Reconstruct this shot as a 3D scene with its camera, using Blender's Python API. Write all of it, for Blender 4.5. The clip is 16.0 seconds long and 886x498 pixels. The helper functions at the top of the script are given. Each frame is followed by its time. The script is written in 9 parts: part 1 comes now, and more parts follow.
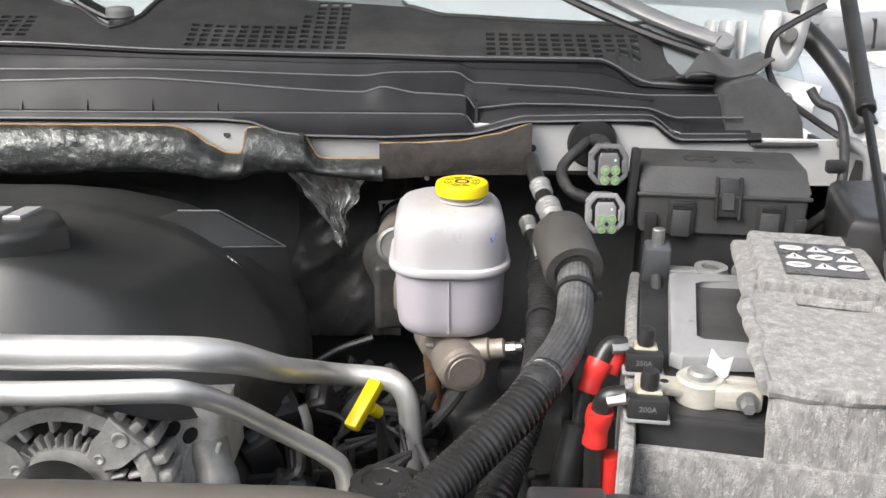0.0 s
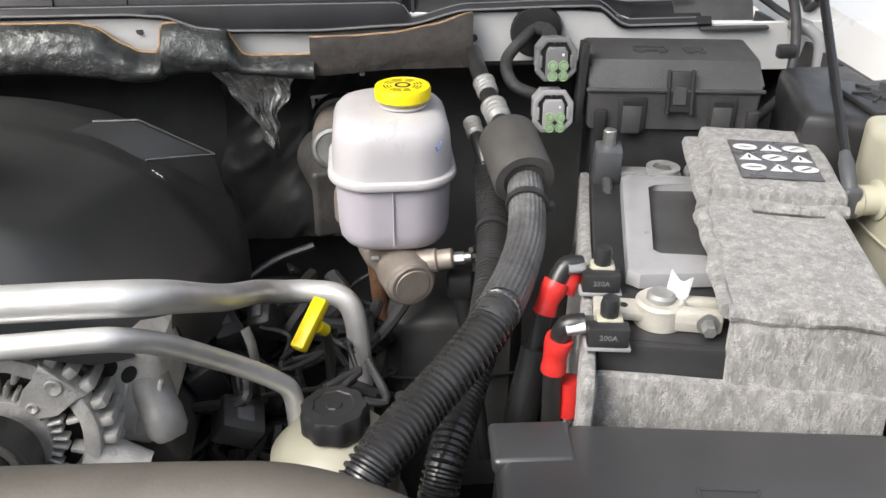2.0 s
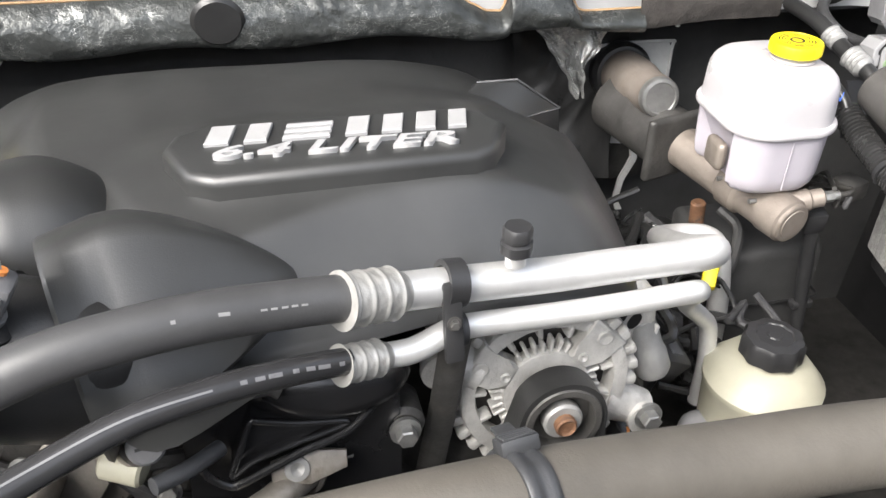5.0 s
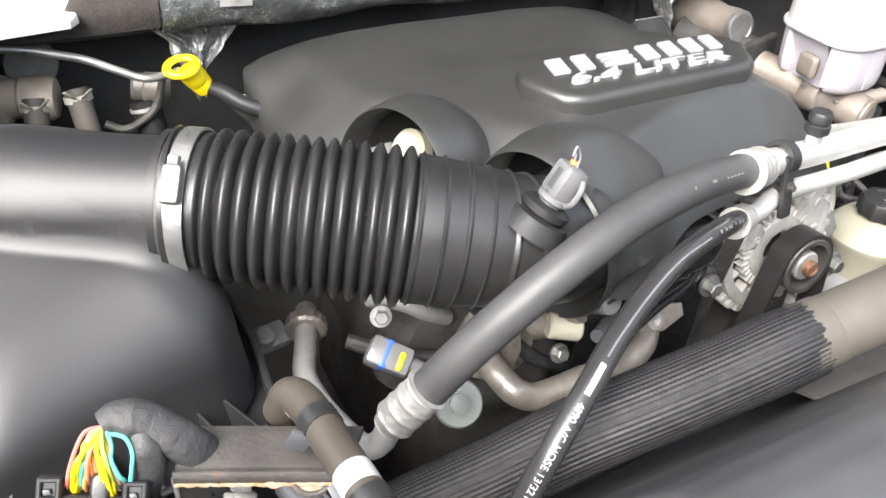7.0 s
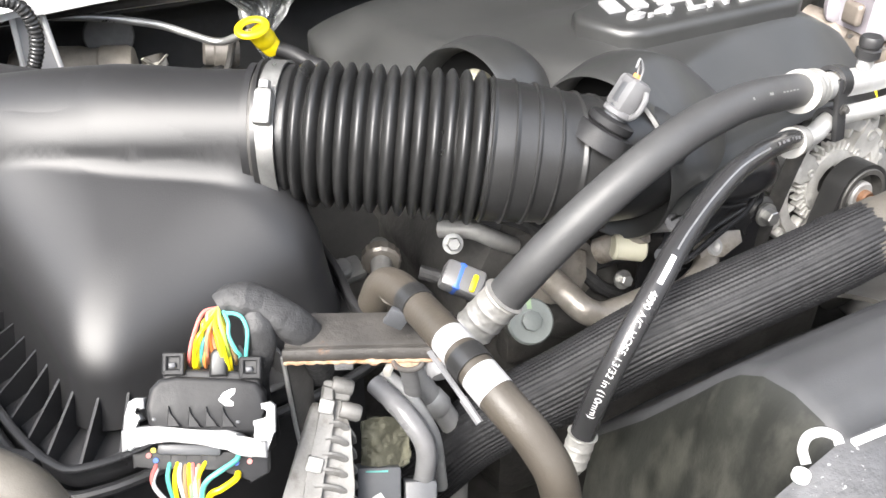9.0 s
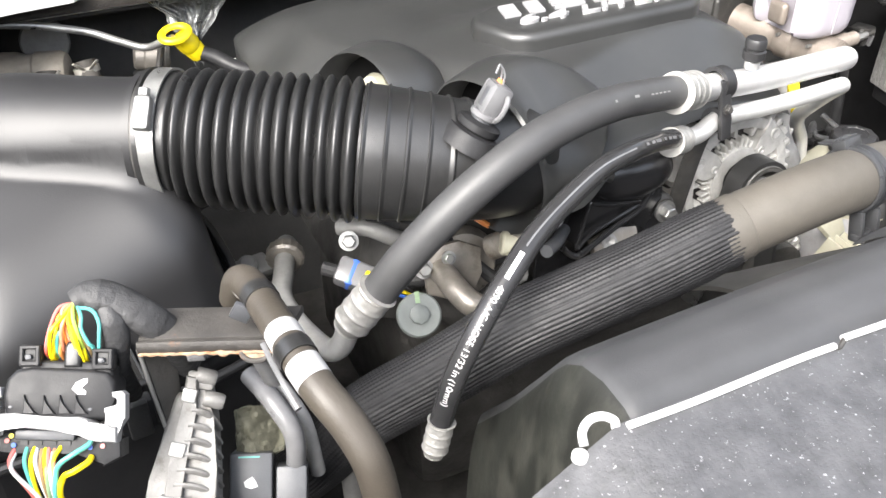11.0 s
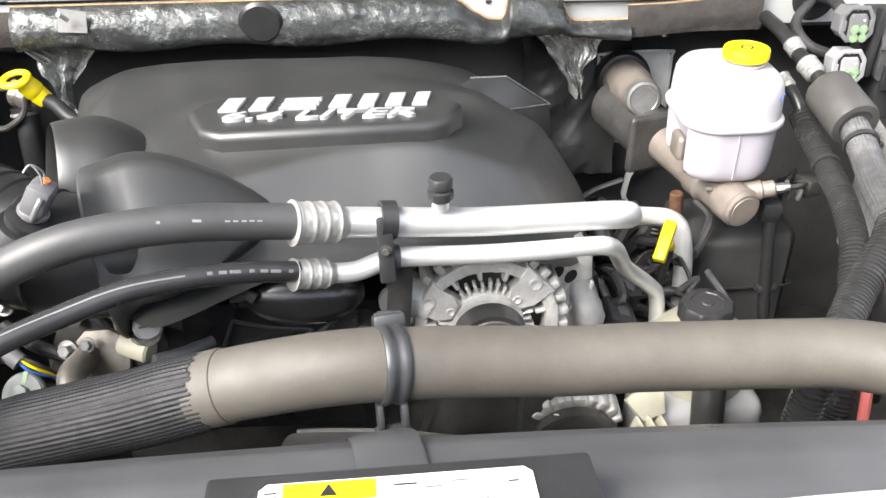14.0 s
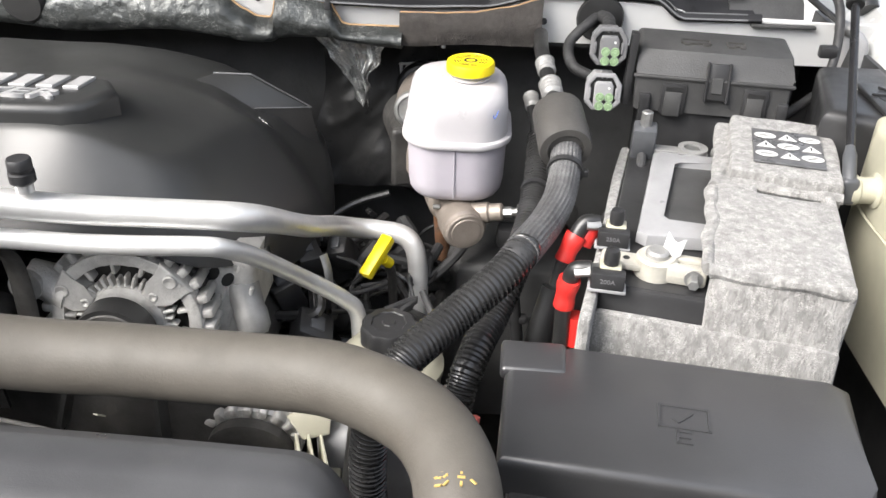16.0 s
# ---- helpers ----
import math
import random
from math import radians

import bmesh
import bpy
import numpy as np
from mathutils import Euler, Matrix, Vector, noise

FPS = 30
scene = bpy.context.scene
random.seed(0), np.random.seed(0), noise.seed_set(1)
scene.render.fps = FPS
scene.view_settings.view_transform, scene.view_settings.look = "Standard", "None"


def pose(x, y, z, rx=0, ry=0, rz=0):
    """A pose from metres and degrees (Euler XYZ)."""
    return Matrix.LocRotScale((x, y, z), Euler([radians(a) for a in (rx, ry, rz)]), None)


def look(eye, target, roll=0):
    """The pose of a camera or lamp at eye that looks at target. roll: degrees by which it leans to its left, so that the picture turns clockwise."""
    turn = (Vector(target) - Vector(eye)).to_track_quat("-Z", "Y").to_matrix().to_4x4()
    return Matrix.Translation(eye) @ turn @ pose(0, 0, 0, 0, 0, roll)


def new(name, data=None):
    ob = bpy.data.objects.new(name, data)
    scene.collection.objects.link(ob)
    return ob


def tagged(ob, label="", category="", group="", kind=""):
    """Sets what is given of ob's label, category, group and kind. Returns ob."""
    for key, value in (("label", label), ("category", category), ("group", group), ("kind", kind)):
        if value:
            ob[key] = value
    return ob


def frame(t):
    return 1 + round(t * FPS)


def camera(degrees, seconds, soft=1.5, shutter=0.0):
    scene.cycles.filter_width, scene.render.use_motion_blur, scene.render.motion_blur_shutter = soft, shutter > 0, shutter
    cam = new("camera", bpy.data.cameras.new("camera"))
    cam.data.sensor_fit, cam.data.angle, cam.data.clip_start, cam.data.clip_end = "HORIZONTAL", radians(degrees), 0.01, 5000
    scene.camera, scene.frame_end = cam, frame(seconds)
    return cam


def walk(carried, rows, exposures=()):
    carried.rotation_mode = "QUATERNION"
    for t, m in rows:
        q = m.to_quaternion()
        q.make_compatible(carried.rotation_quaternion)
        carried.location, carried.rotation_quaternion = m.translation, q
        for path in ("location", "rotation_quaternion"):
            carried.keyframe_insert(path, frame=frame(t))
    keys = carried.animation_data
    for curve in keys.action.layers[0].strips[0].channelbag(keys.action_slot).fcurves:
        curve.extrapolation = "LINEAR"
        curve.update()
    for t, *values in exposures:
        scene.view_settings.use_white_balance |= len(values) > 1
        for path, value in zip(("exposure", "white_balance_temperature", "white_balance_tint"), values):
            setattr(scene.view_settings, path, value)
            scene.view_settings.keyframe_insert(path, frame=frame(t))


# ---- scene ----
from mathutils.bvhtree import BVHTree

cam = camera(53.5, 16.0)
PATH = [
    (0, (-0.004, 0.0, 1.597), (0.005, 1.883, 0.921), 0.4),
    (0.5, (0.013, 0.049, 1.576), (0.098, 1.908, 0.843), 0.3),
    (1, (0.004, 0.055, 1.586), (0.151, 1.872, 0.763), 0.5),
    (1.5, (-0.009, 0.054, 1.605), (0.17, 1.826, 0.695), 0.8),
    (2, (-0.014, 0.055, 1.625), (0.145, 1.798, 0.655), 0.3),
    (2.5, (-0.062, 0.057, 1.658), (0.08, 1.771, 0.638), -0.3),
    (3, (-0.141, 0.053, 1.673), (-0.011, 1.747, 0.617), -0.5),
    (3.5, (-0.224, 0.056, 1.671), (-0.094, 1.736, 0.593), -0.7),
    (3.7, (-0.251, 0.059, 1.67), (-0.103, 1.735, 0.589), -0.5),
    (5.8, (-0.674, 0.095, 1.677), (-0.101, 1.633, 0.535), 2.8),
    (6, (-0.727, 0.092, 1.686), (-0.099, 1.607, 0.542), 3.2),
    (6.5, (-0.848, 0.086, 1.698), (-0.122, 1.55, 0.545), 3.7),
    (7, (-0.941, 0.075, 1.699), (-0.158, 1.503, 0.538), 3.9),
    (7.5, (-0.984, 0.074, 1.699), (-0.205, 1.504, 0.538), 2.9),
    (8, (-1.015, 0.08, 1.703), (-0.269, 1.529, 0.544), 1.4),
    (8.5, (-1.013, 0.07, 1.694), (-0.291, 1.532, 0.536), 0.7),
    (9, (-0.994, 0.023, 1.664), (-0.284, 1.502, 0.52), 0.3),
    (9.2, (-0.982, 0.003, 1.654), (-0.277, 1.489, 0.516), 0.1),
    (11.3, (-0.882, -0.045, 1.702), (-0.219, 1.444, 0.544), -1.1),
    (11.5, (-0.857, -0.04, 1.712), (-0.221, 1.459, 0.55), -1.4),
    (12, (-0.778, -0.024, 1.711), (-0.244, 1.517, 0.555), -1.1),
    (12.5, (-0.681, -0.02, 1.703), (-0.265, 1.576, 0.571), -1.1),
    (13, (-0.598, -0.035, 1.703), (-0.279, 1.6, 0.596), -1.3),
    (13.5, (-0.485, -0.077, 1.704), (-0.257, 1.583, 0.612), -0.9),
    (14, (-0.372, -0.092, 1.705), (-0.254, 1.591, 0.631), -0.5),
    (14.5, (-0.229, -0.071, 1.693), (-0.202, 1.621, 0.628), -0.3),
    (15, (-0.1, -0.057, 1.676), (-0.146, 1.642, 0.621), -0.3),
    (15.5, (-0.014, -0.069, 1.675), (-0.075, 1.635, 0.63), 1.5),
    (16, (0.023, -0.073, 1.68), (-0.033, 1.634, 0.64), 1.8),
]
EXPOSURES = [(0.0, 1.28), (1.5, 1.2), (2.5, 1.23), (3.5, 1.46), (6.0, 2.06), (9.0, 2.28), (11.5, 2.23), (13.0, 2.29), (15.0, 1.95), (16.0, 1.71)]
walk(cam, [(t, look(eye, target, roll)) for t, eye, target, roll in PATH], EXPOSURES)

# world and sun: a bright, veiled sky
world = bpy.data.worlds.new("world")
scene.world = world
world.use_nodes = True
wn = world.node_tree
sky = wn.nodes.new("ShaderNodeTexSky")
sky.sky_type, sky.sun_disc = "NISHITA", False
sky.sun_elevation, sky.sun_rotation = radians(52), radians(240)
sky.air_density, sky.dust_density, sky.ozone_density = 1.0, 4.0, 1.0
veil = wn.nodes.new("ShaderNodeHueSaturation")
veil.inputs["Saturation"].default_value = 0.4
wn.links.new(sky.outputs[0], veil.inputs["Color"])
wn.links.new(veil.outputs["Color"], wn.nodes["Background"].inputs[0])
wn.nodes["Background"].inputs[1].default_value = 0.15
sun = new("sun", bpy.data.lights.new("sun", "SUN"))
sun.data.energy, sun.data.angle, sun.data.color = 1.5, radians(35), (1.0, 0.96, 0.91)
sun.matrix_world = look((-3.0, -1.6, 4.2), (-0.3, 0.6, 1.2))


# ---- building helpers ----
def lerp(a, b, f):
    return a + (b - a) * f


def smooth(a, b, v):
    f = min(1.0, max(0.0, (v - a) / (b - a)))
    return f * f * (3 - 2 * f)


def level(points, x):
    """Height of a bent line at x."""
    if x <= points[0][0]:
        return points[0][1]
    for (a, za), (b, zb) in zip(points, points[1:]):
        if x <= b:
            return lerp(za, zb, (x - a) / (b - a) * 0.4 + 0.6 * smooth(a, b, x))
    return points[-1][1]


def thing(name, at, label, category, group="", kind=""):
    ob = new(name)
    ob.empty_display_size = 0.02
    ob.location = at
    return tagged(ob, label, category, group, kind)


def base_of(ob):
    p = Vector((0, 0, 0))
    while ob:
        p += ob.location
        ob = ob.parent
    return p


def part(name, bm, material, parent=None, label="", sharp=35):
    """Links a bmesh in world coordinates as one mesh object under a thing or a part."""
    bmesh.ops.recalc_face_normals(bm, faces=bm.faces)
    if parent:
        bmesh.ops.translate(bm, verts=bm.verts, vec=-base_of(parent))
    me = bpy.data.meshes.new(name)
    bm.to_mesh(me)
    bm.free()
    me.polygons.foreach_set("use_smooth", [True] * len(me.polygons))
    me.set_sharp_from_angle(angle=radians(sharp))
    for m in (material if isinstance(material, (list, tuple)) else [material]):
        me.materials.append(m)
    ob = new(name, me)
    ob.parent = parent
    return tagged(ob, label)


def solo(name, bm, material, label, category, group="", kind="", sharp=35):
    return tagged(part(name, bm, material, None, label, sharp), label, category, group, kind)


def along(a, b, up=(0, 0, 1)):
    """A pose at a whose z axis runs to b."""
    a, b = Vector(a), Vector(b)
    z = (b - a).normalized()
    u = Vector(up)
    if abs(z.dot(u)) > 0.98:
        u = Vector((0, 1, 0))
    x = u.cross(z).normalized()
    y = z.cross(x)
    return Matrix.Translation(a) @ Matrix((x, y, z)).transposed().to_4x4()


def spline(pts, per=8):
    pts = [Vector(p) for p in pts]
    if len(pts) < 3:
        return [pts[0].lerp(pts[-1], i / per) for i in range(per + 1)]
    ext = [2 * pts[0] - pts[1]] + pts + [2 * pts[-1] - pts[-2]]
    out = []
    for i in range(1, len(ext) - 2):
        p0, p1, p2, p3 = ext[i - 1:i + 3]
        for k in range(per):
            t = k / per
            out.append(0.5 * (2 * p1 + (p2 - p0) * t + (2 * p0 - 5 * p1 + 4 * p2 - p3) * t * t + (3 * p1 - p0 - 3 * p2 + p3) * t ** 3))
    out.append(pts[-1])
    return out


def resample(line, step):
    out, left = [line[0].copy()], step
    for a, b in zip(line, line[1:]):
        d = (b - a).length
        pos = left
        while pos <= d:
            out.append(a.lerp(b, pos / d))
            pos += step
        left = pos - d
    return out


def sweep(pts, r, n=14, per=8, step=None, rfun=None, cap=True, bm=None, flat=None, curved=True, lobe=None):
    """A tube along a curve; rfun(s, length) scales the radius at s metres; flat squashes it into a strip."""
    line = spline(pts, per) if curved else [Vector(p) for p in pts]
    if step:
        line = resample(line, step)
    bm = bm or bmesh.new()
    total = sum((b - a).length for a, b in zip(line, line[1:]))
    t0 = (line[1] - line[0]).normalized()
    u = t0.orthogonal().normalized() if abs(t0.z) > 0.95 else t0.cross(Vector((0, 0, 1))).normalized()
    rings, s = [], 0.0
    for i, p in enumerate(line):
        a, b = line[max(0, i - 1)], line[min(len(line) - 1, i + 1)]
        t = (b - a).normalized()
        u = (u - t * u.dot(t)).normalized()
        v = t.cross(u)
        if i:
            s += (p - line[i - 1]).length
        k = r * (rfun(s, total) if rfun else 1.0)
        ring = []
        for j in range(n):
            q = 2 * math.pi * j / n
            kk = k * (1 + lobe[1] * math.cos(lobe[0] * q)) if lobe else k
            ring.append(bm.verts.new(p + u * (kk * math.cos(q)) + v * (kk * math.sin(q) * (flat or 1.0))))
        rings.append(ring)
    for a, b in zip(rings, rings[1:]):
        for j in range(n):
            bm.faces.new((a[j], a[(j + 1) % n], b[(j + 1) % n], b[j]))
    if cap:
        bm.faces.new(list(reversed(rings[0])))
        bm.faces.new(rings[-1])
    return bm


def lathe(profile, m=Matrix(), n=24, bm=None, cap=True, bump=None):
    """Turns a profile of (radius, height) about the pose's z axis; bump(angle) scales the radius."""
    bm = bm or bmesh.new()
    rings = []
    for r, z in profile:
        ring = []
        for j in range(n):
            q = 2 * math.pi * j / n
            k = r * (bump(q) if bump else 1.0)
            ring.append(bm.verts.new(m @ Vector((k * math.cos(q), k * math.sin(q), z))))
        rings.append(ring)
    for a, b in zip(rings, rings[1:]):
        for j in range(n):
            bm.faces.new((a[j], a[(j + 1) % n], b[(j + 1) % n], b[j]))
    if cap:
        bm.faces.new(list(reversed(rings[0])))
        bm.faces.new(rings[-1])
    return bm


def rod(a, b, r, n=16, bev=0.0, bm=None):
    a, b = Vector(a), Vector(b)
    h = (b - a).length
    bev = min(bev, r * 0.8, h * 0.4)
    prof = [(r, 0), (r, h)] if bev <= 0 else [(r - bev, 0), (r, bev), (r, h - bev), (r - bev, h)]
    return lathe(prof, along(a, b), n, bm)


def box(sx, sy, sz, m=Matrix(), bev=0.003, seg=2, bm=None, taper=0.0):
    """A box of that size centred on the pose, its edges rounded; taper narrows the top."""
    own = bmesh.new()
    bmesh.ops.create_cube(own, size=1.0)
    for v in own.verts:
        k = 1.0 - taper * (v.co.z + 0.5)
        v.co = Vector((v.co.x * sx * k, v.co.y * sy * k, v.co.z * sz))
    if bev > 0:
        bmesh.ops.bevel(own, geom=own.edges[:], offset=bev, segments=seg, profile=0.5, affect="EDGES", clamp_overlap=True)
    bmesh.ops.transform(own, matrix=m, verts=own.verts)
    return merge(own, bm)


def merge(own, bm):
    if bm is None:
        return own
    keep = {v: bm.verts.new(v.co) for v in own.verts}
    for f in own.faces:
        bm.faces.new([keep[v] for v in f.verts])
    own.free()
    return bm


def slab(poly, z0, z1, m=Matrix(), bev=0.002, seg=2, bm=None):
    """A plate with a drawn outline between two heights, its rims rounded."""
    own = bmesh.new()
    lo = [own.verts.new((x, y, z0)) for x, y in poly]
    hi = [own.verts.new((x, y, z1)) for x, y in poly]
    n = len(poly)
    own.faces.new(list(reversed(lo)))
    top = own.faces.new(hi)
    for i in range(n):
        own.faces.new((lo[i], lo[(i + 1) % n], hi[(i + 1) % n], hi[i]))
    if bev > 0:
        bmesh.ops.bevel(own, geom=list(top.edges), offset=bev, segments=seg, profile=0.5, affect="EDGES", clamp_overlap=True)
    bmesh.ops.transform(own, matrix=m, verts=own.verts)
    return merge(own, bm)


def grid(fn, nu, nv, thick=0.0, closed=False):
    """A surface fn(u, v), u and v from 0 to 1, given a thickness against its normal."""
    bm = bmesh.new()
    vs = [[bm.verts.new(fn(i / nu, j / nv)) for j in range(nv + 1)] for i in range(nu + 1)]
    for i in range(nu):
        for j in range(nv):
            bm.faces.new((vs[i][j], vs[i + 1][j], vs[i + 1][j + 1], vs[i][j + 1]))
    if thick:
        bmesh.ops.recalc_face_normals(bm, faces=bm.faces)
        bmesh.ops.solidify(bm, geom=bm.faces[:], thickness=thick)
    return bm


def hexbolt(at, way, r, h, material, parent=None, washer=True, name="bolt", label=""):
    m = along(at, Vector(at) + Vector(way))
    prof = [(r * 1.5, 0), (r * 1.5, h * 0.25)] if washer else [(r, 0)]
    bm = lathe(prof + [(r * 1.15, h * 0.26)], m, 18)
    lathe([(r, h * 0.2), (r, h * 0.92), (r * 0.85, h)], m, 6, bm)
    return part(name, bm, material, parent, label)


def words(text, size, m, material, name, parent=None, depth=0.0015, wide=0.0, shear=0.0, label="", high=0.0):
    """Raised letters of the built-in font, centred on the pose; wide and high set their extent."""
    cu = bpy.data.curves.new(name, "FONT")
    cu.body, cu.size, cu.extrude, cu.align_x, cu.align_y, cu.shear = text, size, depth, "CENTER", "CENTER", shear
    cu.resolution_u = 3
    cu.offset = size * 0.02
    ob = bpy.data.objects.new(name, cu)
    me = bpy.data.meshes.new_from_object(ob)
    bpy.data.objects.remove(ob)
    xs = [v.co.x for v in me.vertices]
    ys = [v.co.y for v in me.vertices]
    kx = wide / (max(xs) - min(xs)) if wide else 1.0
    ky = high / (max(ys) - min(ys)) if high else 1.0
    mid = Matrix.Translation((-(max(xs) + min(xs)) / 2, -(max(ys) + min(ys)) / 2, 0))
    me.transform(m @ Matrix.Diagonal((kx, ky, 1, 1)) @ mid)
    if parent:
        me.transform(Matrix.Translation(-base_of(parent)))
    me.materials.append(material)
    out = new(name, me)
    out.parent = parent
    return tagged(out, label)


# ---- materials ----
def material(name, color, rough=0.5, metal=0.0, vary=0.15, scale=40, bump=0.0, bump_scale=200, speck=0.0, speck_color=(0.5, 0.48, 0.45), rough_vary=0.15, coat=0.0, sheen=0.0, sub=0.0, stretch=None, stain=None, stain_scale=6, stain_at=0.6, spec=0.5, fibre=None):
    mat = bpy.data.materials.new(name)
    mat.use_nodes = True
    nt = mat.node_tree
    nodes, links = nt.nodes, nt.links
    b = nodes["Principled BSDF"]
    coord = nodes.new("ShaderNodeTexCoord")
    where = coord.outputs["Object"]
    if stretch:
        mp = nodes.new("ShaderNodeMapping")
        mp.inputs["Scale"].default_value = stretch
        links.new(where, mp.inputs["Vector"])
        where = mp.outputs["Vector"]

    def tex(sc, detail=5.0, r=0.6):
        n = nodes.new("ShaderNodeTexNoise")
        n.inputs["Scale"].default_value, n.inputs["Detail"].default_value, n.inputs["Roughness"].default_value = sc, detail, r
        links.new(where, n.inputs["Vector"])
        return n.outputs["Fac"]

    def ramp(src, lo, hi, a, c):
        n = nodes.new("ShaderNodeMapRange")
        n.inputs["From Min"].default_value, n.inputs["From Max"].default_value = lo, hi
        n.inputs["To Min"].default_value, n.inputs["To Max"].default_value = a, c
        links.new(src, n.inputs["Value"])
        return n.outputs["Result"]

    def mix(fac, a, c):
        n = nodes.new("ShaderNodeMix")
        n.data_type = "RGBA"
        links.new(fac, n.inputs["Factor"])
        for sock, val in ((n.inputs["A"], a), (n.inputs["B"], c)):
            if isinstance(val, tuple):
                sock.default_value = (*val[:3], 1)
            else:
                links.new(val, sock)
        return n.outputs["Result"]

    lo = tuple(c * (1 - vary) for c in color)
    hi = tuple(min(1, c * (1 + vary)) for c in color)
    big = tex(scale)
    col = mix(ramp(big, 0.3, 0.7, 0, 1), lo, hi)
    if stain:
        col = mix(ramp(tex(stain_scale, 6, 0.65), stain_at, stain_at + 0.15, 0, 1), col, stain)
    if speck:
        col = mix(ramp(tex(420, 2, 0.5), 0.74 - speck * 0.1, 0.78, 0, 0.8), col, speck_color)
    strand = None
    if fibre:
        # thin bright strands, ridges of two stretched noises; on foil and film, painted glints
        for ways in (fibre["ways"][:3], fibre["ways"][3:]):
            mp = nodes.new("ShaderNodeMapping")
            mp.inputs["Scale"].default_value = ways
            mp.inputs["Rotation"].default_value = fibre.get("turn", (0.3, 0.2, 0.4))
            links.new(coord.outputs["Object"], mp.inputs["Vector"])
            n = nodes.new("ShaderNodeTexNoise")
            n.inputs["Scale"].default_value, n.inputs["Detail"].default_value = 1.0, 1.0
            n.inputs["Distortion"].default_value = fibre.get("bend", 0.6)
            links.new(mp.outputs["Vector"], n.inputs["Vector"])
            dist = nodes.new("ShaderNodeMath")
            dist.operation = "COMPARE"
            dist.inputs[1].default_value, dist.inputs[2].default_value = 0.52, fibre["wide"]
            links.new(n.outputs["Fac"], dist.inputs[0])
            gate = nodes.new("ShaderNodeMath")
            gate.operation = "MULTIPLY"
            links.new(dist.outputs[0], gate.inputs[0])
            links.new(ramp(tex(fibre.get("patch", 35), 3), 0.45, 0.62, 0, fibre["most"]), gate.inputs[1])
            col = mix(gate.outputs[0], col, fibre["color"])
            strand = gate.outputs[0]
    links.new(col, b.inputs["Base Color"])
    links.new(ramp(tex(scale * 0.6), 0.3, 0.7, max(0.02, rough - rough_vary), min(1, rough + rough_vary)), b.inputs["Roughness"])
    b.inputs["Metallic"].default_value = metal
    b.inputs["Specular IOR Level"].default_value = spec
    if bump:
        bn = nodes.new("ShaderNodeBump")
        bn.inputs["Strength"].default_value = bump
        bn.inputs["Distance"].default_value = 0.002
        links.new(tex(bump_scale, 4, 0.6), bn.inputs["Height"])
        links.new(bn.outputs["Normal"], b.inputs["Normal"])
    if coat:
        b.inputs["Coat Weight"].default_value, b.inputs["Coat Roughness"].default_value = coat, 0.15
    if sheen:
        b.inputs["Sheen Weight"].default_value = sheen
    if sub:
        b.inputs["Subsurface Weight"].default_value = sub
        b.inputs["Subsurface Radius"].default_value = (0.02, 0.018, 0.02)
    return mat


COVER = material("cover plastic", (0.032, 0.0325, 0.032), 0.4, vary=0.15, scale=18, bump=0.08, bump_scale=900, spec=0.72, rough_vary=0.06)
PLASTIC = material("black plastic", (0.027, 0.027, 0.028), 0.4, vary=0.25, scale=25, bump=0.1, bump_scale=700)
SATIN = material("satin black plastic", (0.02, 0.02, 0.021), 0.45, vary=0.1, scale=6, bump=0.06, bump_scale=800, spec=0.55, rough_vary=0.03)
DULL = material("dusty black plastic", (0.05, 0.05, 0.05), 0.55, vary=0.25, scale=20, bump=0.25, bump_scale=500, stain=(0.075, 0.072, 0.068), stain_scale=9, stain_at=0.58)
RUBBER = material("black rubber", (0.022, 0.022, 0.022), 0.34, vary=0.25, scale=30, bump=0.1, bump_scale=600, rough_vary=0.08, spec=0.6)
DARK = material("grimy dark metal", (0.058, 0.056, 0.053), 0.52, metal=0.2, vary=0.4, scale=30, bump=0.5, bump_scale=120, stain=(0.08, 0.074, 0.066), stain_scale=20, stain_at=0.6)
LOOM = material("split loom plastic", (0.028, 0.028, 0.028), 0.24, vary=0.2, scale=60, rough_vary=0.05, spec=0.7)
SLEEVE = material("braided sleeve", (0.085, 0.085, 0.086), 0.5, vary=0.35, scale=90, bump=0.5, bump_scale=900, fibre=dict(ways=(300, 300, 900, 900, 300, 300), wide=0.05, most=0.6, color=(0.2, 0.2, 0.2)))
NETTING = material("black braided netting", (0.02, 0.02, 0.021), 0.45, vary=0.3, scale=120, bump=0.15, bump_scale=900, spec=0.25)
FOAM = material("grey foam", (0.07, 0.067, 0.063), 0.45, vary=0.18, scale=40, bump=0.3, bump_scale=600)
ALU = material("drawn aluminium", (0.75, 0.745, 0.73), 0.4, metal=0.6, vary=0.1, scale=30, rough_vary=0.12, bump=0.05, bump_scale=300)
CRIMP = material("crimped aluminium", (0.42, 0.412, 0.39), 0.48, metal=0.5, vary=0.18, scale=90, bump=0.15, bump_scale=300, stain=(0.34, 0.27, 0.19), stain_scale=50, stain_at=0.66)
CAST = material("cast aluminium", (0.58, 0.57, 0.545), 0.55, metal=0.4, vary=0.2, scale=50, bump=0.45, bump_scale=420, stain=(0.2, 0.19, 0.175), stain_scale=25, stain_at=0.62)
STEEL = material("zinc plated steel", (0.36, 0.36, 0.35), 0.42, metal=0.8, vary=0.2, scale=60, bump=0.15, bump_scale=200)
MCYL = material("brown anodised casting", (0.3, 0.26, 0.225), 0.5, metal=0.5, vary=0.15, scale=40, bump=0.25, bump_scale=300)
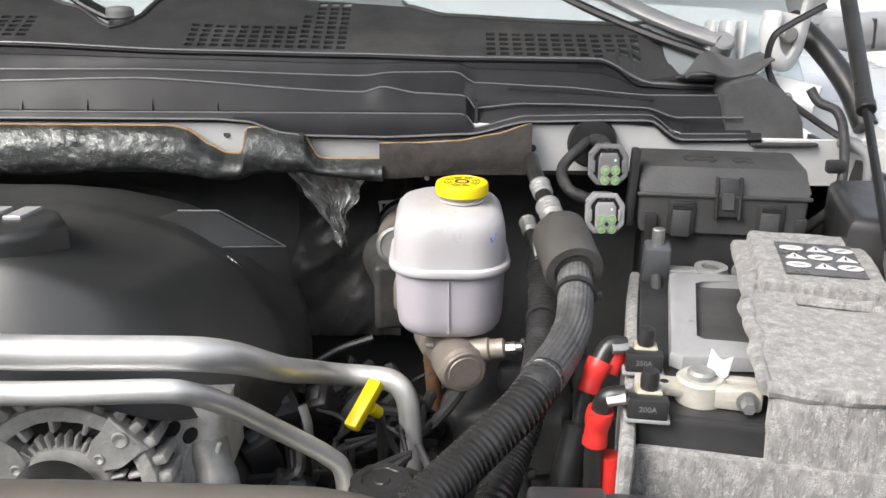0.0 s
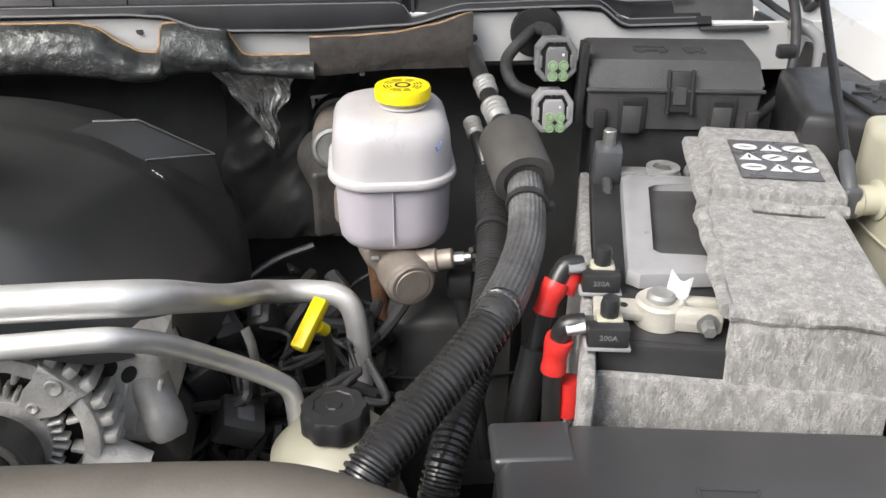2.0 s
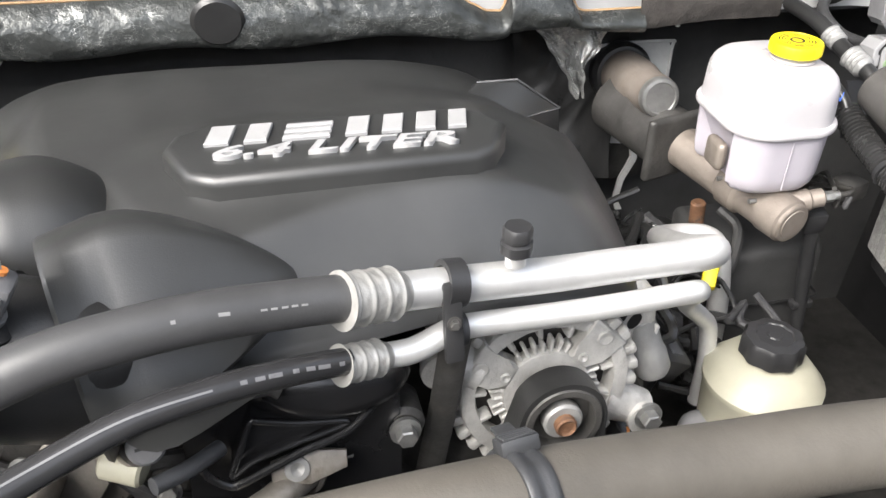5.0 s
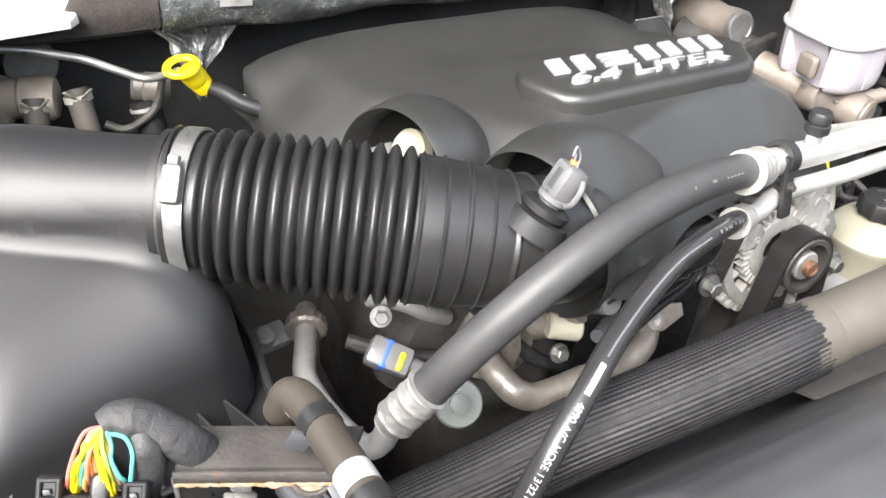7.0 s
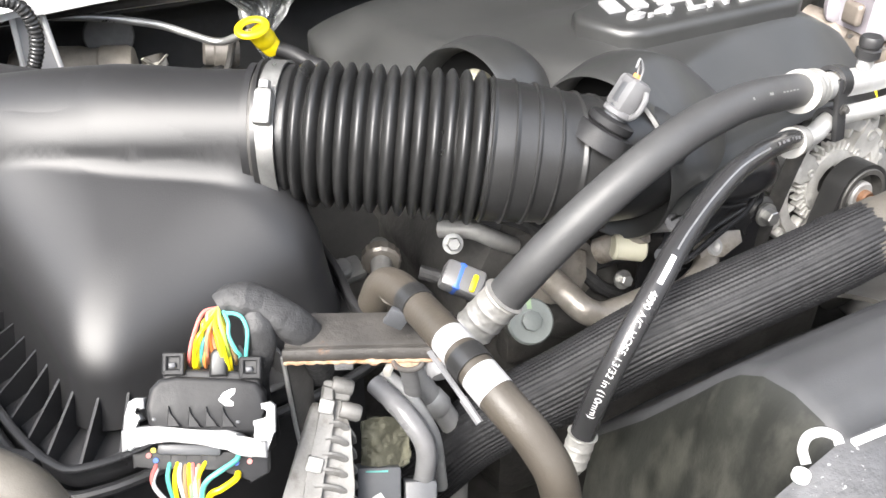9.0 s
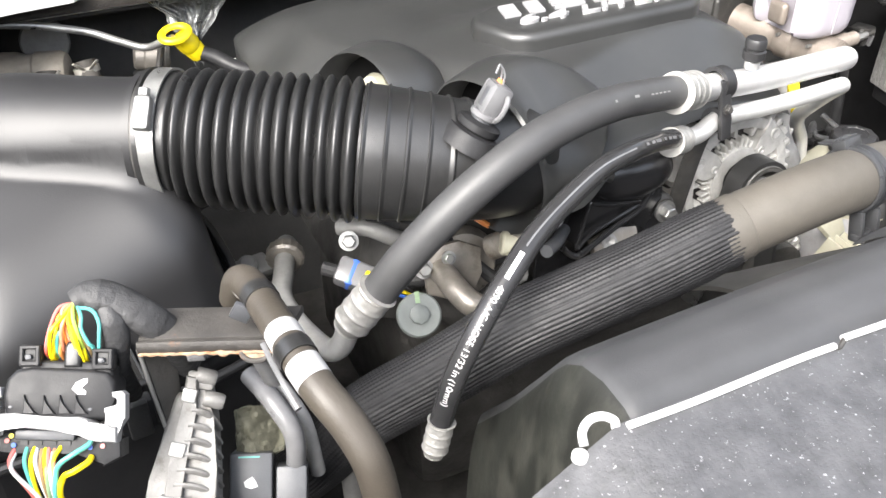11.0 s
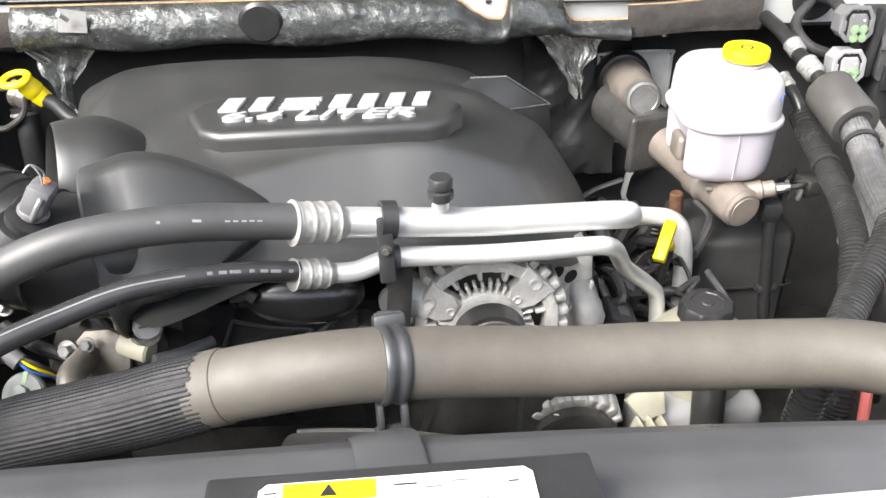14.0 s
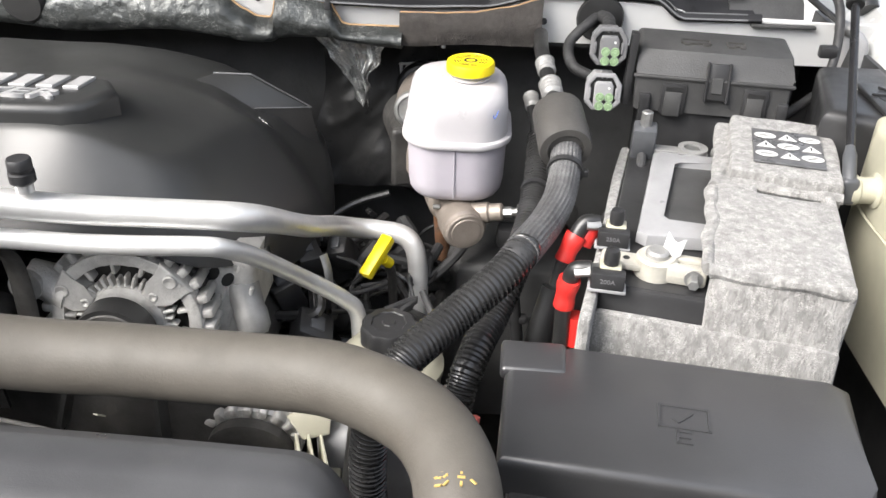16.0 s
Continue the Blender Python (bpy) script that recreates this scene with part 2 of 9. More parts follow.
TIN = material("grey painted casting", (0.3, 0.298, 0.29), 0.5, metal=0.35, vary=0.2, scale=40, bump=0.2, bump_scale=250, stain=(0.17, 0.155, 0.14), stain_scale=30, stain_at=0.62)
RUST = material("rusty steel", (0.17, 0.085, 0.045), 0.75, metal=0.2, vary=0.5, scale=60, bump=0.5, bump_scale=200, stain=(0.05, 0.045, 0.04), stain_scale=60, stain_at=0.52)
WHITE = material("white body paint", (0.62, 0.62, 0.61), 0.3, vary=0.04, scale=6, coat=0.4, stain=(0.5, 0.47, 0.42), stain_scale=10, stain_at=0.68)
PRIMER = material("white primer", (0.72, 0.72, 0.71), 0.45, vary=0.06, scale=12, stain=(0.55, 0.5, 0.44), stain_scale=14, stain_at=0.66)
TANK = material("milky plastic", (0.48, 0.465, 0.475), 0.4, vary=0.05, scale=20, sub=0.25, bump=0.04, bump_scale=300)
FLUID = material("milky plastic over fluid", (0.45, 0.425, 0.465), 0.4, vary=0.05, scale=20, sub=0.25, bump=0.04, bump_scale=300)
CREAM = material("cream plastic", (0.4, 0.385, 0.3), 0.45, vary=0.1, scale=20, stain=(0.34, 0.31, 0.22), stain_scale=12, stain_at=0.64)
YELLOW = material("yellow plastic", (0.86, 0.68, 0.01), 0.4, vary=0.08, scale=40)
RED = material("red rubber", (0.62, 0.03, 0.025), 0.42, vary=0.15, scale=40, bump=0.2, bump_scale=200)
FELT = material("grey felt", (0.22, 0.216, 0.208), 0.95, vary=0.35, scale=85, bump=1.0, bump_scale=520, sheen=0.2, stretch=(1.0, 1.0, 0.45), stain=(0.16, 0.156, 0.15), stain_scale=260, stain_at=0.5, fibre=dict(ways=(220, 1300, 700, 900, 260, 700), wide=0.05, most=0.6, color=(0.44, 0.43, 0.41), patch=160))
# the pale strands are glints on the crinkles, put into the colour
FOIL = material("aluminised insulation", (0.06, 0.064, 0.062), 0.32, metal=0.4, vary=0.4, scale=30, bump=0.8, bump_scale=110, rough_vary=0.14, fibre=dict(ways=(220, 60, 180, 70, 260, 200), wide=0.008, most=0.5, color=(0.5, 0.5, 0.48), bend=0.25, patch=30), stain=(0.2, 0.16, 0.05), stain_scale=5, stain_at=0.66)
EDGE = material("orange adhesive edge", (0.36, 0.23, 0.12), 0.75, vary=0.3, scale=80)
HOSE = material("brown grey coolant hose", (0.086, 0.078, 0.066), 0.62, vary=0.15, scale=25, bump=0.15, bump_scale=500, stain=(0.085, 0.074, 0.06), stain_scale=9, stain_at=0.6)
GREYP = material("grey plastic", (0.28, 0.28, 0.285), 0.4, vary=0.1, scale=30, bump=0.1, bump_scale=400, stain=(0.22, 0.217, 0.21), stain_scale=30, stain_at=0.6)
CONN = material("dark grey connector plastic", (0.075, 0.078, 0.084), 0.42, vary=0.15, scale=40, bump=0.1, bump_scale=400)
LTGREY = material("light grey connector plastic", (0.15, 0.15, 0.154), 0.36, vary=0.15, scale=60, stain=(0.14, 0.136, 0.13), stain_scale=60, stain_at=0.6)
GREEN = material("green seal", (0.23, 0.33, 0.19), 0.5, vary=0.2, scale=90)
TAPE = material("cloth harness tape", (0.036, 0.036, 0.037), 0.6, vary=0.3, scale=70, bump=0.6, bump_scale=180)
HARNESS = material("matte black connector plastic", (0.022, 0.022, 0.023), 0.5, vary=0.2, scale=60, bump=0.1, bump_scale=500, spec=0.3)
BADGE = material("satin silver badge", (0.46, 0.46, 0.46), 0.4, metal=0.3, vary=0.08, scale=30)
CONCRETE = material("concrete", (0.42, 0.41, 0.39), 0.8, vary=0.15, scale=3, bump=0.2, bump_scale=60, stain=(0.3, 0.29, 0.28), stain_scale=1.2)
PAPER = material("white paper", (0.62, 0.62, 0.61), 0.6, vary=0.04, scale=30)
INK = material("black print", (0.015, 0.015, 0.015), 0.5, vary=0.1)
REDINK = material("red print", (0.6, 0.04, 0.03), 0.5, vary=0.1)
FLECK = material("grey flecked plastic", (0.065, 0.066, 0.07), 0.5, vary=0.3, scale=60, bump=0.4, bump_scale=260, speck=0.8, speck_color=(0.4, 0.4, 0.42))
STRAP = material("black strap plastic", (0.035, 0.036, 0.038), 0.42, vary=0.2, scale=60, bump=0.1, bump_scale=600)
GLOSSY = material("glossy black plastic", (0.014, 0.014, 0.015), 0.26, vary=0.2, scale=20, bump=0.06, bump_scale=300, spec=0.7, rough_vary=0.06)
GLOSSHOSE = material("smooth black rubber", (0.03, 0.03, 0.031), 0.24, vary=0.15, scale=30, bump=0.05, bump_scale=500, rough_vary=0.06)
TEAL = material("teal wire", (0.1, 0.4, 0.36), 0.4, vary=0.1)
ORANGE = material("orange wire", (0.75, 0.28, 0.08), 0.4, vary=0.1)
PINK = material("pink red wire", (0.62, 0.16, 0.14), 0.4, vary=0.1)
BLUE = material("blue tape", (0.05, 0.14, 0.55), 0.5, vary=0.1)
GOLD = material("gold print", (0.5, 0.36, 0.12), 0.5, vary=0.1)
TAN = material("dusty tan metal", (0.42, 0.37, 0.3), 0.65, metal=0.1, vary=0.25, scale=30, bump=0.3, bump_scale=200, stain=(0.5, 0.26, 0.18), stain_scale=14, stain_at=0.6)
LEAD = material("tinned lead", (0.5, 0.48, 0.42), 0.55, metal=0.25, vary=0.15, scale=60, bump=0.3, bump_scale=260, stain=(0.32, 0.28, 0.2), stain_scale=40, stain_at=0.62)
GRIME = material("rust spotted black steel", (0.06, 0.056, 0.052), 0.6, metal=0.2, vary=0.3, scale=40, bump=0.4, bump_scale=200, stain=(0.2, 0.1, 0.05), stain_scale=45, stain_at=0.6)
# here too the strands paint glints, along the film's creases
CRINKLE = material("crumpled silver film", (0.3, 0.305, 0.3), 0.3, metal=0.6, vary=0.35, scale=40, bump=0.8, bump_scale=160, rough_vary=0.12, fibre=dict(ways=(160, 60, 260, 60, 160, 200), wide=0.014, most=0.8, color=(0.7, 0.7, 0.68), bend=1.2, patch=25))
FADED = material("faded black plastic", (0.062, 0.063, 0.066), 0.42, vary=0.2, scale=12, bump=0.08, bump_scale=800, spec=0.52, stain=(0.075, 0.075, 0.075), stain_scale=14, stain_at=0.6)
MATTE = material("matte cowl plastic", (0.02, 0.02, 0.022), 0.5, vary=0.2, scale=15, bump=0.08, bump_scale=800, spec=0.3)
VOID = material("black sound deadening", (0.07, 0.07, 0.07), 0.6, vary=0.3, scale=12, bump=0.2, bump_scale=200)
# scuffs and dust on a base darkened for the shroud's shaded end
SCUFFSHADE = material("scuffed plastic darkened for shade", (0.022, 0.023, 0.02), 0.5, vary=0.3, scale=30, bump=0.12, bump_scale=500, spec=0.4, stain=(0.055, 0.055, 0.047), stain_scale=22, stain_at=0.5, stretch=(1.0, 1.0, 0.45))
LIDP = material("satin black lid plastic", (0.042, 0.042, 0.044), 0.36, vary=0.2, scale=9, bump=0.1, bump_scale=900, spec=0.8, rough_vary=0.06, stain=(0.045, 0.044, 0.043), stain_scale=25, stain_at=0.62)
BROWN = material("stained bare metal", (0.27, 0.248, 0.22), 0.42, metal=0.55, vary=0.3, scale=40, bump=0.2, bump_scale=250, stain=(0.14, 0.115, 0.09), stain_scale=25, stain_at=0.56)
MODG = material("dusty die-cast grey", (0.19, 0.187, 0.18), 0.55, metal=0.3, vary=0.2, scale=60, bump=0.25, bump_scale=250, stain=(0.1, 0.092, 0.08), stain_scale=40, stain_at=0.58)
FILM = material("black plastic film", (0.028, 0.028, 0.028), 0.34, vary=0.2, scale=30, bump=0.5, bump_scale=60, rough_vary=0.1, spec=0.16)
PALE = material("pale grey lever plastic", (0.34, 0.34, 0.34), 0.42, vary=0.08, scale=60, bump=0.1, bump_scale=400, stain=(0.38, 0.37, 0.35), stain_scale=70, stain_at=0.68)
PALEM = material("lighter grey casting", (0.36, 0.357, 0.35), 0.45, metal=0.3, vary=0.12, scale=80, bump=0.15, bump_scale=300)
PAINT = material("chipped white paint", (0.4, 0.4, 0.4), 0.55, vary=0.1, scale=60, bump=0.3, bump_scale=220, stain=(0.09, 0.08, 0.065), stain_scale=70, stain_at=0.66)
EDGERUST = material("orange rust on pale steel", (0.3, 0.21, 0.14), 0.7, vary=0.4, scale=120, bump=0.6, bump_scale=320, stain=(0.3, 0.12, 0.035), stain_scale=90, stain_at=0.52)
SCRAP = material("olive grey fibre sheet", (0.12, 0.117, 0.085), 0.85, vary=0.25, scale=70, bump=0.4, bump_scale=300, stain=(0.07, 0.067, 0.05), stain_scale=50, stain_at=0.58)
PEACH = material("red orange wire", (0.66, 0.24, 0.14), 0.4, vary=0.1)
LIME = material("yellow green wire", (0.5, 0.62, 0.1), 0.4, vary=0.1)
TANW = material("tan wire", (0.3, 0.2, 0.1), 0.4, vary=0.1)
LINER = material("black hood liner felt", (0.02, 0.02, 0.02), 0.9, vary=0.3, scale=60, bump=0.5, bump_scale=300)
ZINC = material("bright zinc sheet", (0.72, 0.72, 0.7), 0.55, metal=0.1, vary=0.12, scale=40, bump=0.1, bump_scale=200, stain=(0.36, 0.35, 0.33), stain_scale=30, stain_at=0.62)
# for the added walls out of view that darken reflections
WALL = material("dark mottled helper wall", (0.14, 0.137, 0.132), 0.85, vary=0.3, scale=4, bump=0.4, bump_scale=60, stain=(0.04, 0.038, 0.036), stain_scale=1.5)
BROWNF = material("dark brown fibre mat", (0.045, 0.04, 0.036), 0.85, vary=0.3, scale=60, bump=0.6, bump_scale=300)
SATINHOSE = material("dull black rubber", (0.055, 0.055, 0.056), 0.46, vary=0.15, scale=30, bump=0.08, bump_scale=500, rough_vary=0.06)
CAPG = material("dull green grey plastic", (0.15, 0.165, 0.158), 0.42, vary=0.12, scale=40, bump=0.15, bump_scale=300, stain=(0.2, 0.205, 0.2), stain_scale=60, stain_at=0.62)
# paler than the plastic it trims: the edge highlight is in the colour
EDGELIGHT = material("plastic edge with painted highlight", (0.14, 0.14, 0.142), 0.2, vary=0.15, scale=40, spec=0.9, rough_vary=0.05)
OLDHOSE = material("brown grey heater hose", (0.058, 0.05, 0.04), 0.5, vary=0.18, scale=25, bump=0.15, bump_scale=500, stain=(0.07, 0.06, 0.05), stain_scale=12, stain_at=0.6)
# near black: the shade deep in the intake mouths, put into the colour
MOUTHSHADE = material("near-black painted mouth shade", (0.008, 0.008, 0.008), 0.8, vary=0.2, scale=30, spec=0.1)
ENDCAP = material("weathered grey plastic", (0.1, 0.1, 0.102), 0.5, vary=0.25, scale=25, bump=0.2, bump_scale=400, stain=(0.14, 0.138, 0.135), stain_scale=20, stain_at=0.6)
GUARD = material("dusty brown black plastic", (0.1, 0.096, 0.09), 0.6, vary=0.3, scale=14, bump=0.15, bump_scale=300, stain=(0.14, 0.132, 0.12), stain_scale=9, stain_at=0.58)
LABEL = material("faded label film", (0.085, 0.085, 0.087), 0.3, vary=0.25, scale=60, bump=0.1, bump_scale=90)


# ---- the truck's bay and its surroundings ----
def flatland():
    bm = bmesh.new()
    bmesh.ops.create_grid(bm, x_segments=8, y_segments=8, size=60)
    return bm


solo("ground", flatland(), CONCRETE, "pale concrete floor under the truck", "ground", kind="structure")


def unseen_walls():
    # plain unseen walls added round the truck to darken low reflections
    for nm, sx, sy, x, y in (("unseen_wall_front", 12, 0.2, -0.4, -4.2), ("unseen_wall_left", 0.2, 14, -6.2, 2.6), ("unseen_wall_right", 0.2, 14, 5.4, 2.6)):
        solo(nm, box(sx, sy, 3.4, pose(x, y, 1.7), 0.01), WALL, "plain unseen wall added to darken reflections", "wall", kind="structure")


unseen_walls()


def firewall():
    # upper flange with a wavy lower lip, then the recessed panel behind the engine
    def lip(u, v):
        x = lerp(-1.2, 0.5, u)
        return Vector((x, 0.962 + 0.012 * v, lerp(1.4, 1.345, v) - 0.016 * smooth(0.235, 0.265, x)))
    solo("firewall_lip", grid(lip, 40, 3, 0.004), PRIMER, "white primed flange along the top of the firewall", "wall", kind="structure")

    def back(u, v):
        x = lerp(-1.2, 0.5, u)
        return Vector((x, 1.09 + 0.01 * math.sin(u * 9), lerp(1.345, 0.75, v)))
    solo("firewall", grid(back, 12, 12, 0.01), VOID, "dark insulated firewall behind the engine", "wall", kind="structure")

    def shelf(u, v):
        return Vector((lerp(-1.2, 0.5, u), lerp(0.974, 1.09, v), 1.343))
    solo("firewall_shelf", grid(shelf, 10, 2, 0.004), VOID, "dark ledge between flange and firewall", "wall", kind="structure")


firewall()


def foil_mat():
    # film-faced insulation hanging over the flange, cut out round two white patches
    rim = [(-0.80, 1.398), (-0.30, 1.397), (-0.281, 1.393), (-0.256, 1.375), (-0.24, 1.367), (-0.225, 1.366), (-0.2195, 1.374), (-0.2165, 1.395), (-0.2, 1.396), (-0.177, 1.389), (-0.152, 1.386), (-0.1445, 1.372), (-0.139, 1.363), (-0.13, 1.361), (-0.066, 1.361)]

    def cut(x):
        for (a, za), (b, zb) in zip(rim, rim[1:]):
            if a <= x <= b:
                return lerp(za, zb, smooth(a, b, x) * 0.5 + 0.5 * (x - a) / (b - a))
        return 1.361

    def fn(u, v):
        x = lerp(-0.80, -0.067, u)
        top, low = cut(x), 1.336 + 0.004 * math.sin(x * 31)
        z = lerp(top, low, v)
        bulge = 0.022 * math.sin(v * math.pi) ** 0.7
        n = noise.noise(Vector((x * 30, z * 60, 3))) * 0.0025 + abs(noise.noise(Vector((x * 60 + z * 40, z * 90, 7)))) * 0.0018
        return Vector((x, 0.955 - bulge - n + (0.03 * smooth(0.8, 1, v)), z))
    mat = thing("insulation_mat", (-0.4, 0.95, 1.35), "crinkled silver film insulation mat glued along the firewall", "insulation")
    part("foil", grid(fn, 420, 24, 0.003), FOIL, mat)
    edge = [Vector((lerp(-0.80, -0.067, i / 200), 0.9535, cut(lerp(-0.80, -0.067, i / 200)))) for i in range(201)]
    part("cut_edge", sweep(edge, 0.0015, 6, curved=False), EDGE, mat, "orange cut edge")
    bm = lathe([(0.024, 0), (0.026, 0.004), (0.022, 0.008)], along((-0.512, 0.937, 1.378), (-0.512, 0.90, 1.372)), 24)
    part("plug", bm, RUBBER, mat, "round black rubber plug")

    # loose flaps torn to a point, creased lengthwise, against the firewall
    def flap(left, right, tip, cy, top, h, seed):
        def f(u, v):
            x = lerp(lerp(left, tip - 0.004, v ** 0.62), lerp(right, tip + 0.005, min(1.0, v * 1.5) ** 1.1), u) + 0.005 * noise.noise(Vector((v * 6, u * 2, seed)))
            n = noise.noise(Vector((u * 4, v * 2, seed))) * 0.012 + abs(noise.noise(Vector((u * 12 - v * 5, v * 5, seed)))) * 0.006
            return Vector((x, cy - 0.006 + n, top - h * v - 0.004 * math.sin(u * 7)))
        return grid(f, 70, 70)
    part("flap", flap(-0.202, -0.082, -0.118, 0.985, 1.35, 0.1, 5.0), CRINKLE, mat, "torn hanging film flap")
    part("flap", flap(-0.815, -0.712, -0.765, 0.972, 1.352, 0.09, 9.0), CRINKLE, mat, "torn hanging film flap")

    def end_top(x):
        return level([(-0.07, 1.3785), (-0.028, 1.379), (0.015, 1.3815), (0.056, 1.389), (0.098, 1.4015)], x)

    def felt(u, v):
        x = lerp(-0.07, 0.097, u)
        low = lerp(1.341, 1.346, smooth(0.0, 0.5, u))
        return Vector((x, 0.9505 - 0.004 * math.sin(v * 3) - 0.0012 * noise.noise(Vector((x * 60, v * 3, 1))), lerp(end_top(x), low, v)))
    part("felt_end", grid(felt, 60, 16, 0.004), BROWNF, mat, "brown fibre end of the mat")
    part("cut_edge", sweep([Vector((lerp(-0.07, 0.097, i / 40), 0.9535, end_top(lerp(-0.07, 0.097, i / 40)))) for i in range(41)], 0.0012, 6, curved=False), EDGE, mat, "orange cut edge")
    part("peg", rod((-0.018, 0.957, 1.35), (-0.018, 0.957, 1.336), 0.0028, 10, 0.0006), PAPER, mat, "white peg")

    def felt2(u, v):
        x = lerp(-1.12, -0.80, u)
        top = lerp(1.362, 1.392, smooth(-0.9, -0.875, x))
        return Vector((x, 0.953 - 0.005 * math.sin(v * 3), lerp(top, 1.351, v)))
    part("felt_end", grid(felt2, 40, 8, 0.005), BROWNF, mat, "brown fibre end of the mat")


foil_mat()


DECK_FRONT = [(-1.2, 1.479), (-0.5, 1.476), (-0.29, 1.468), (-0.1, 1.465), (0.03, 1.462), (0.178, 1.461), (0.239, 1.434), (0.298, 1.431), (0.36, 1.43)]
DECK_BACK = [(-1.2, 1.16), (-0.6, 1.16), (-0.502, 1.133), (-0.45, 1.105), (-0.389, 1.0588), (-0.367, 1.078), (-0.347, 1.133), (-0.33, 1.155), (-0.09, 1.16), (-0.061, 1.155), (-0.046, 1.132), (0.004, 1.111), (0.217, 1.1), (0.28, 1.11), (0.34, 1.084)]


def deck_z(x, y):
    return level(DECK_FRONT, x - 1.1 * max(0.0, y - 1.02)) + 0.4 * (y - 1.02)


def cowl():
    c = thing("windscreen_cowl", (-0.3, 1.0, 1.4), "black plastic cowl with cell grilles below the windscreen", "cowl")
    lip = [(-0.25, 1.404), (-0.215, 1.4015), (-0.177, 1.389), (-0.146, 1.386), (-0.065, 1.385), (0.03, 1.389), (0.091, 1.403), (0.183, 1.405), (0.227, 1.405), (0.26, 1.384), (0.4, 1.385)]
    edge1 = [(-0.5, 1.441), (-0.339, 1.445), (-0.1, 1.431), (-0.088, 1.431), (-0.068, 1.437), (-0.028, 1.43), (0.022, 1.428)]
    edge0 = [(-0.5, 1.45), (-0.34, 1.451), (-0.09, 1.445), (-0.06, 1.449), (0.015, 1.45), (0.035, 1.438), (0.126, 1.434), (0.235, 1.425), (0.36, 1.425)]

    def section(x):
        z, f = level(lip, x), level(DECK_FRONT, x)
        w = 1 - smooth(0.024, 0.034, x)  # the front wall ends at a step
        e0 = level(edge0, x)
        e1 = lerp(lerp(z, e0, 0.5), level(edge1, x), w)
        e2 = lerp(z + 0.006, 1.411, w)
        y1 = lerp(0.982, 0.974, w)
        dip = 0.012 * w
        return [(0.985, z - 0.01), (0.965, z - 0.004), (0.955, z - 0.003), (0.953, z), (0.956, z + 0.002), (0.9565, e2 - 0.0015), (0.958, e2), (0.9605, e2 + 0.0003), (lerp(0.962, 0.963, w), lerp(e2 + 0.003, e2 + 0.002, w)),
                (y1 - 0.003, e1 - 0.003), (y1, e1), (y1 + 0.003, e1 - dip * 0.1), (y1 + 0.006, e1 - dip * 0.8), (0.992, lerp(lerp(e1, e0, 0.6), e1 - dip, w)), (0.999, e0 - 0.004), (1.0, e0), (1.003, e0 - 0.0006),
                (1.006, e0 - 0.003), (1.014, lerp(e0, f, 0.3)), (1.016, lerp(e0, f, 0.55)), (1.0195, lerp(e0, f, 0.58)), (1.021, f - 0.004), (1.0185, f - 0.001), (1.02, f + 0.0012), (1.024, f + 0.0018)]
    cols = [lerp(-1.2, -0.3, i / 40) for i in range(40)] + [lerp(-0.3, 0.36, i / 130) for i in range(131)]
    bm = bmesh.new()
    prev = None
    for x in cols:
        sec = section(x)
        row = []
        for k, (y, z) in enumerate(sec):
            end = 0.352 - 0.038 * smooth(6, 18, k)
            xx = x if x < 0.2 else 0.2 + (x - 0.2) * (end - 0.2) / 0.16
            row.append(bm.verts.new((xx, y, z - 0.012 * smooth(0.25, 0.33, x) * smooth(14, 8, k) * (k > 7))))
        if prev:
            for a in range(len(row) - 1):
                bm.faces.new((prev[a], row[a], row[a + 1], prev[a + 1]))
        prev = row
    part("trough", bm, MATTE, c, sharp=50)
    # deck with open cells
    cells = []
    for x0, x1, y0, y1, nx, ny in ((-0.302, -0.172, 1.031, 1.081, 9, 5), (-0.1715, -0.157, 1.031, 1.108, 1, 7), (-0.1565, -0.112, 1.031, 1.138, 3, 10), (0.048, 0.171, 1.027, 1.079, 8, 5), (0.1715, 0.187, 1.024, 1.079, 1, 5), (0.1875, 0.234, 1.037, 1.08, 3, 4), (-0.56, -0.481, 1.036, 1.085, 5, 5)):
        for i in range(nx):
            for j in range(ny):
                cells.append((lerp(x0, x1, (i + 0.16) / nx), lerp(x0, x1, (i + 0.84) / nx), lerp(y0, y1, (j + 0.2) / ny), lerp(y0, y1, (j + 0.8) / ny)))
    xs = sorted({round(x, 5) for h in cells for x in h[:2]} | {round(lerp(-1.2, 0.34, i / 110), 5) for i in range(111)})
    bm = bmesh.new()
    def deck_point(x, y):
        return bm.verts.new((x, y, deck_z(x, y)))
    for x0, x1 in zip(xs, xs[1:]):
        if x1 - x0 < 1e-5:
            continue
        mid = (x0 + x1) / 2
        holes = sorted((h[2], h[3]) for h in cells if h[0] < mid < h[1])
        b0, b1 = level(DECK_BACK, x0), level(DECK_BACK, x1)
        ys, open_from = [1.021], set()
        for a, b in holes:
            open_from.add(len(ys))
            ys += [a, b]
        last = max(ys[-1] + 0.002, 1.024)
        for k in range(len(ys)):
            if k in open_from:
                continue
            lo = ys[k]
            if k + 1 < len(ys):
                q = [(x0, lo), (x1, lo), (x1, ys[k + 1]), (x0, ys[k + 1])]
                bm.faces.new([deck_point(*p) for p in q])
            else:
                for s0, s1 in ((0, 0.5), (0.5, 1)):
                    q = [(x0, lerp(lo, b0, s0)), (x1, lerp(lo, b1, s0)), (x1, lerp(lo, b1, s1)), (x0, lerp(lo, b0, s1))]
                    bm.faces.new([deck_point(*p) for p in q])
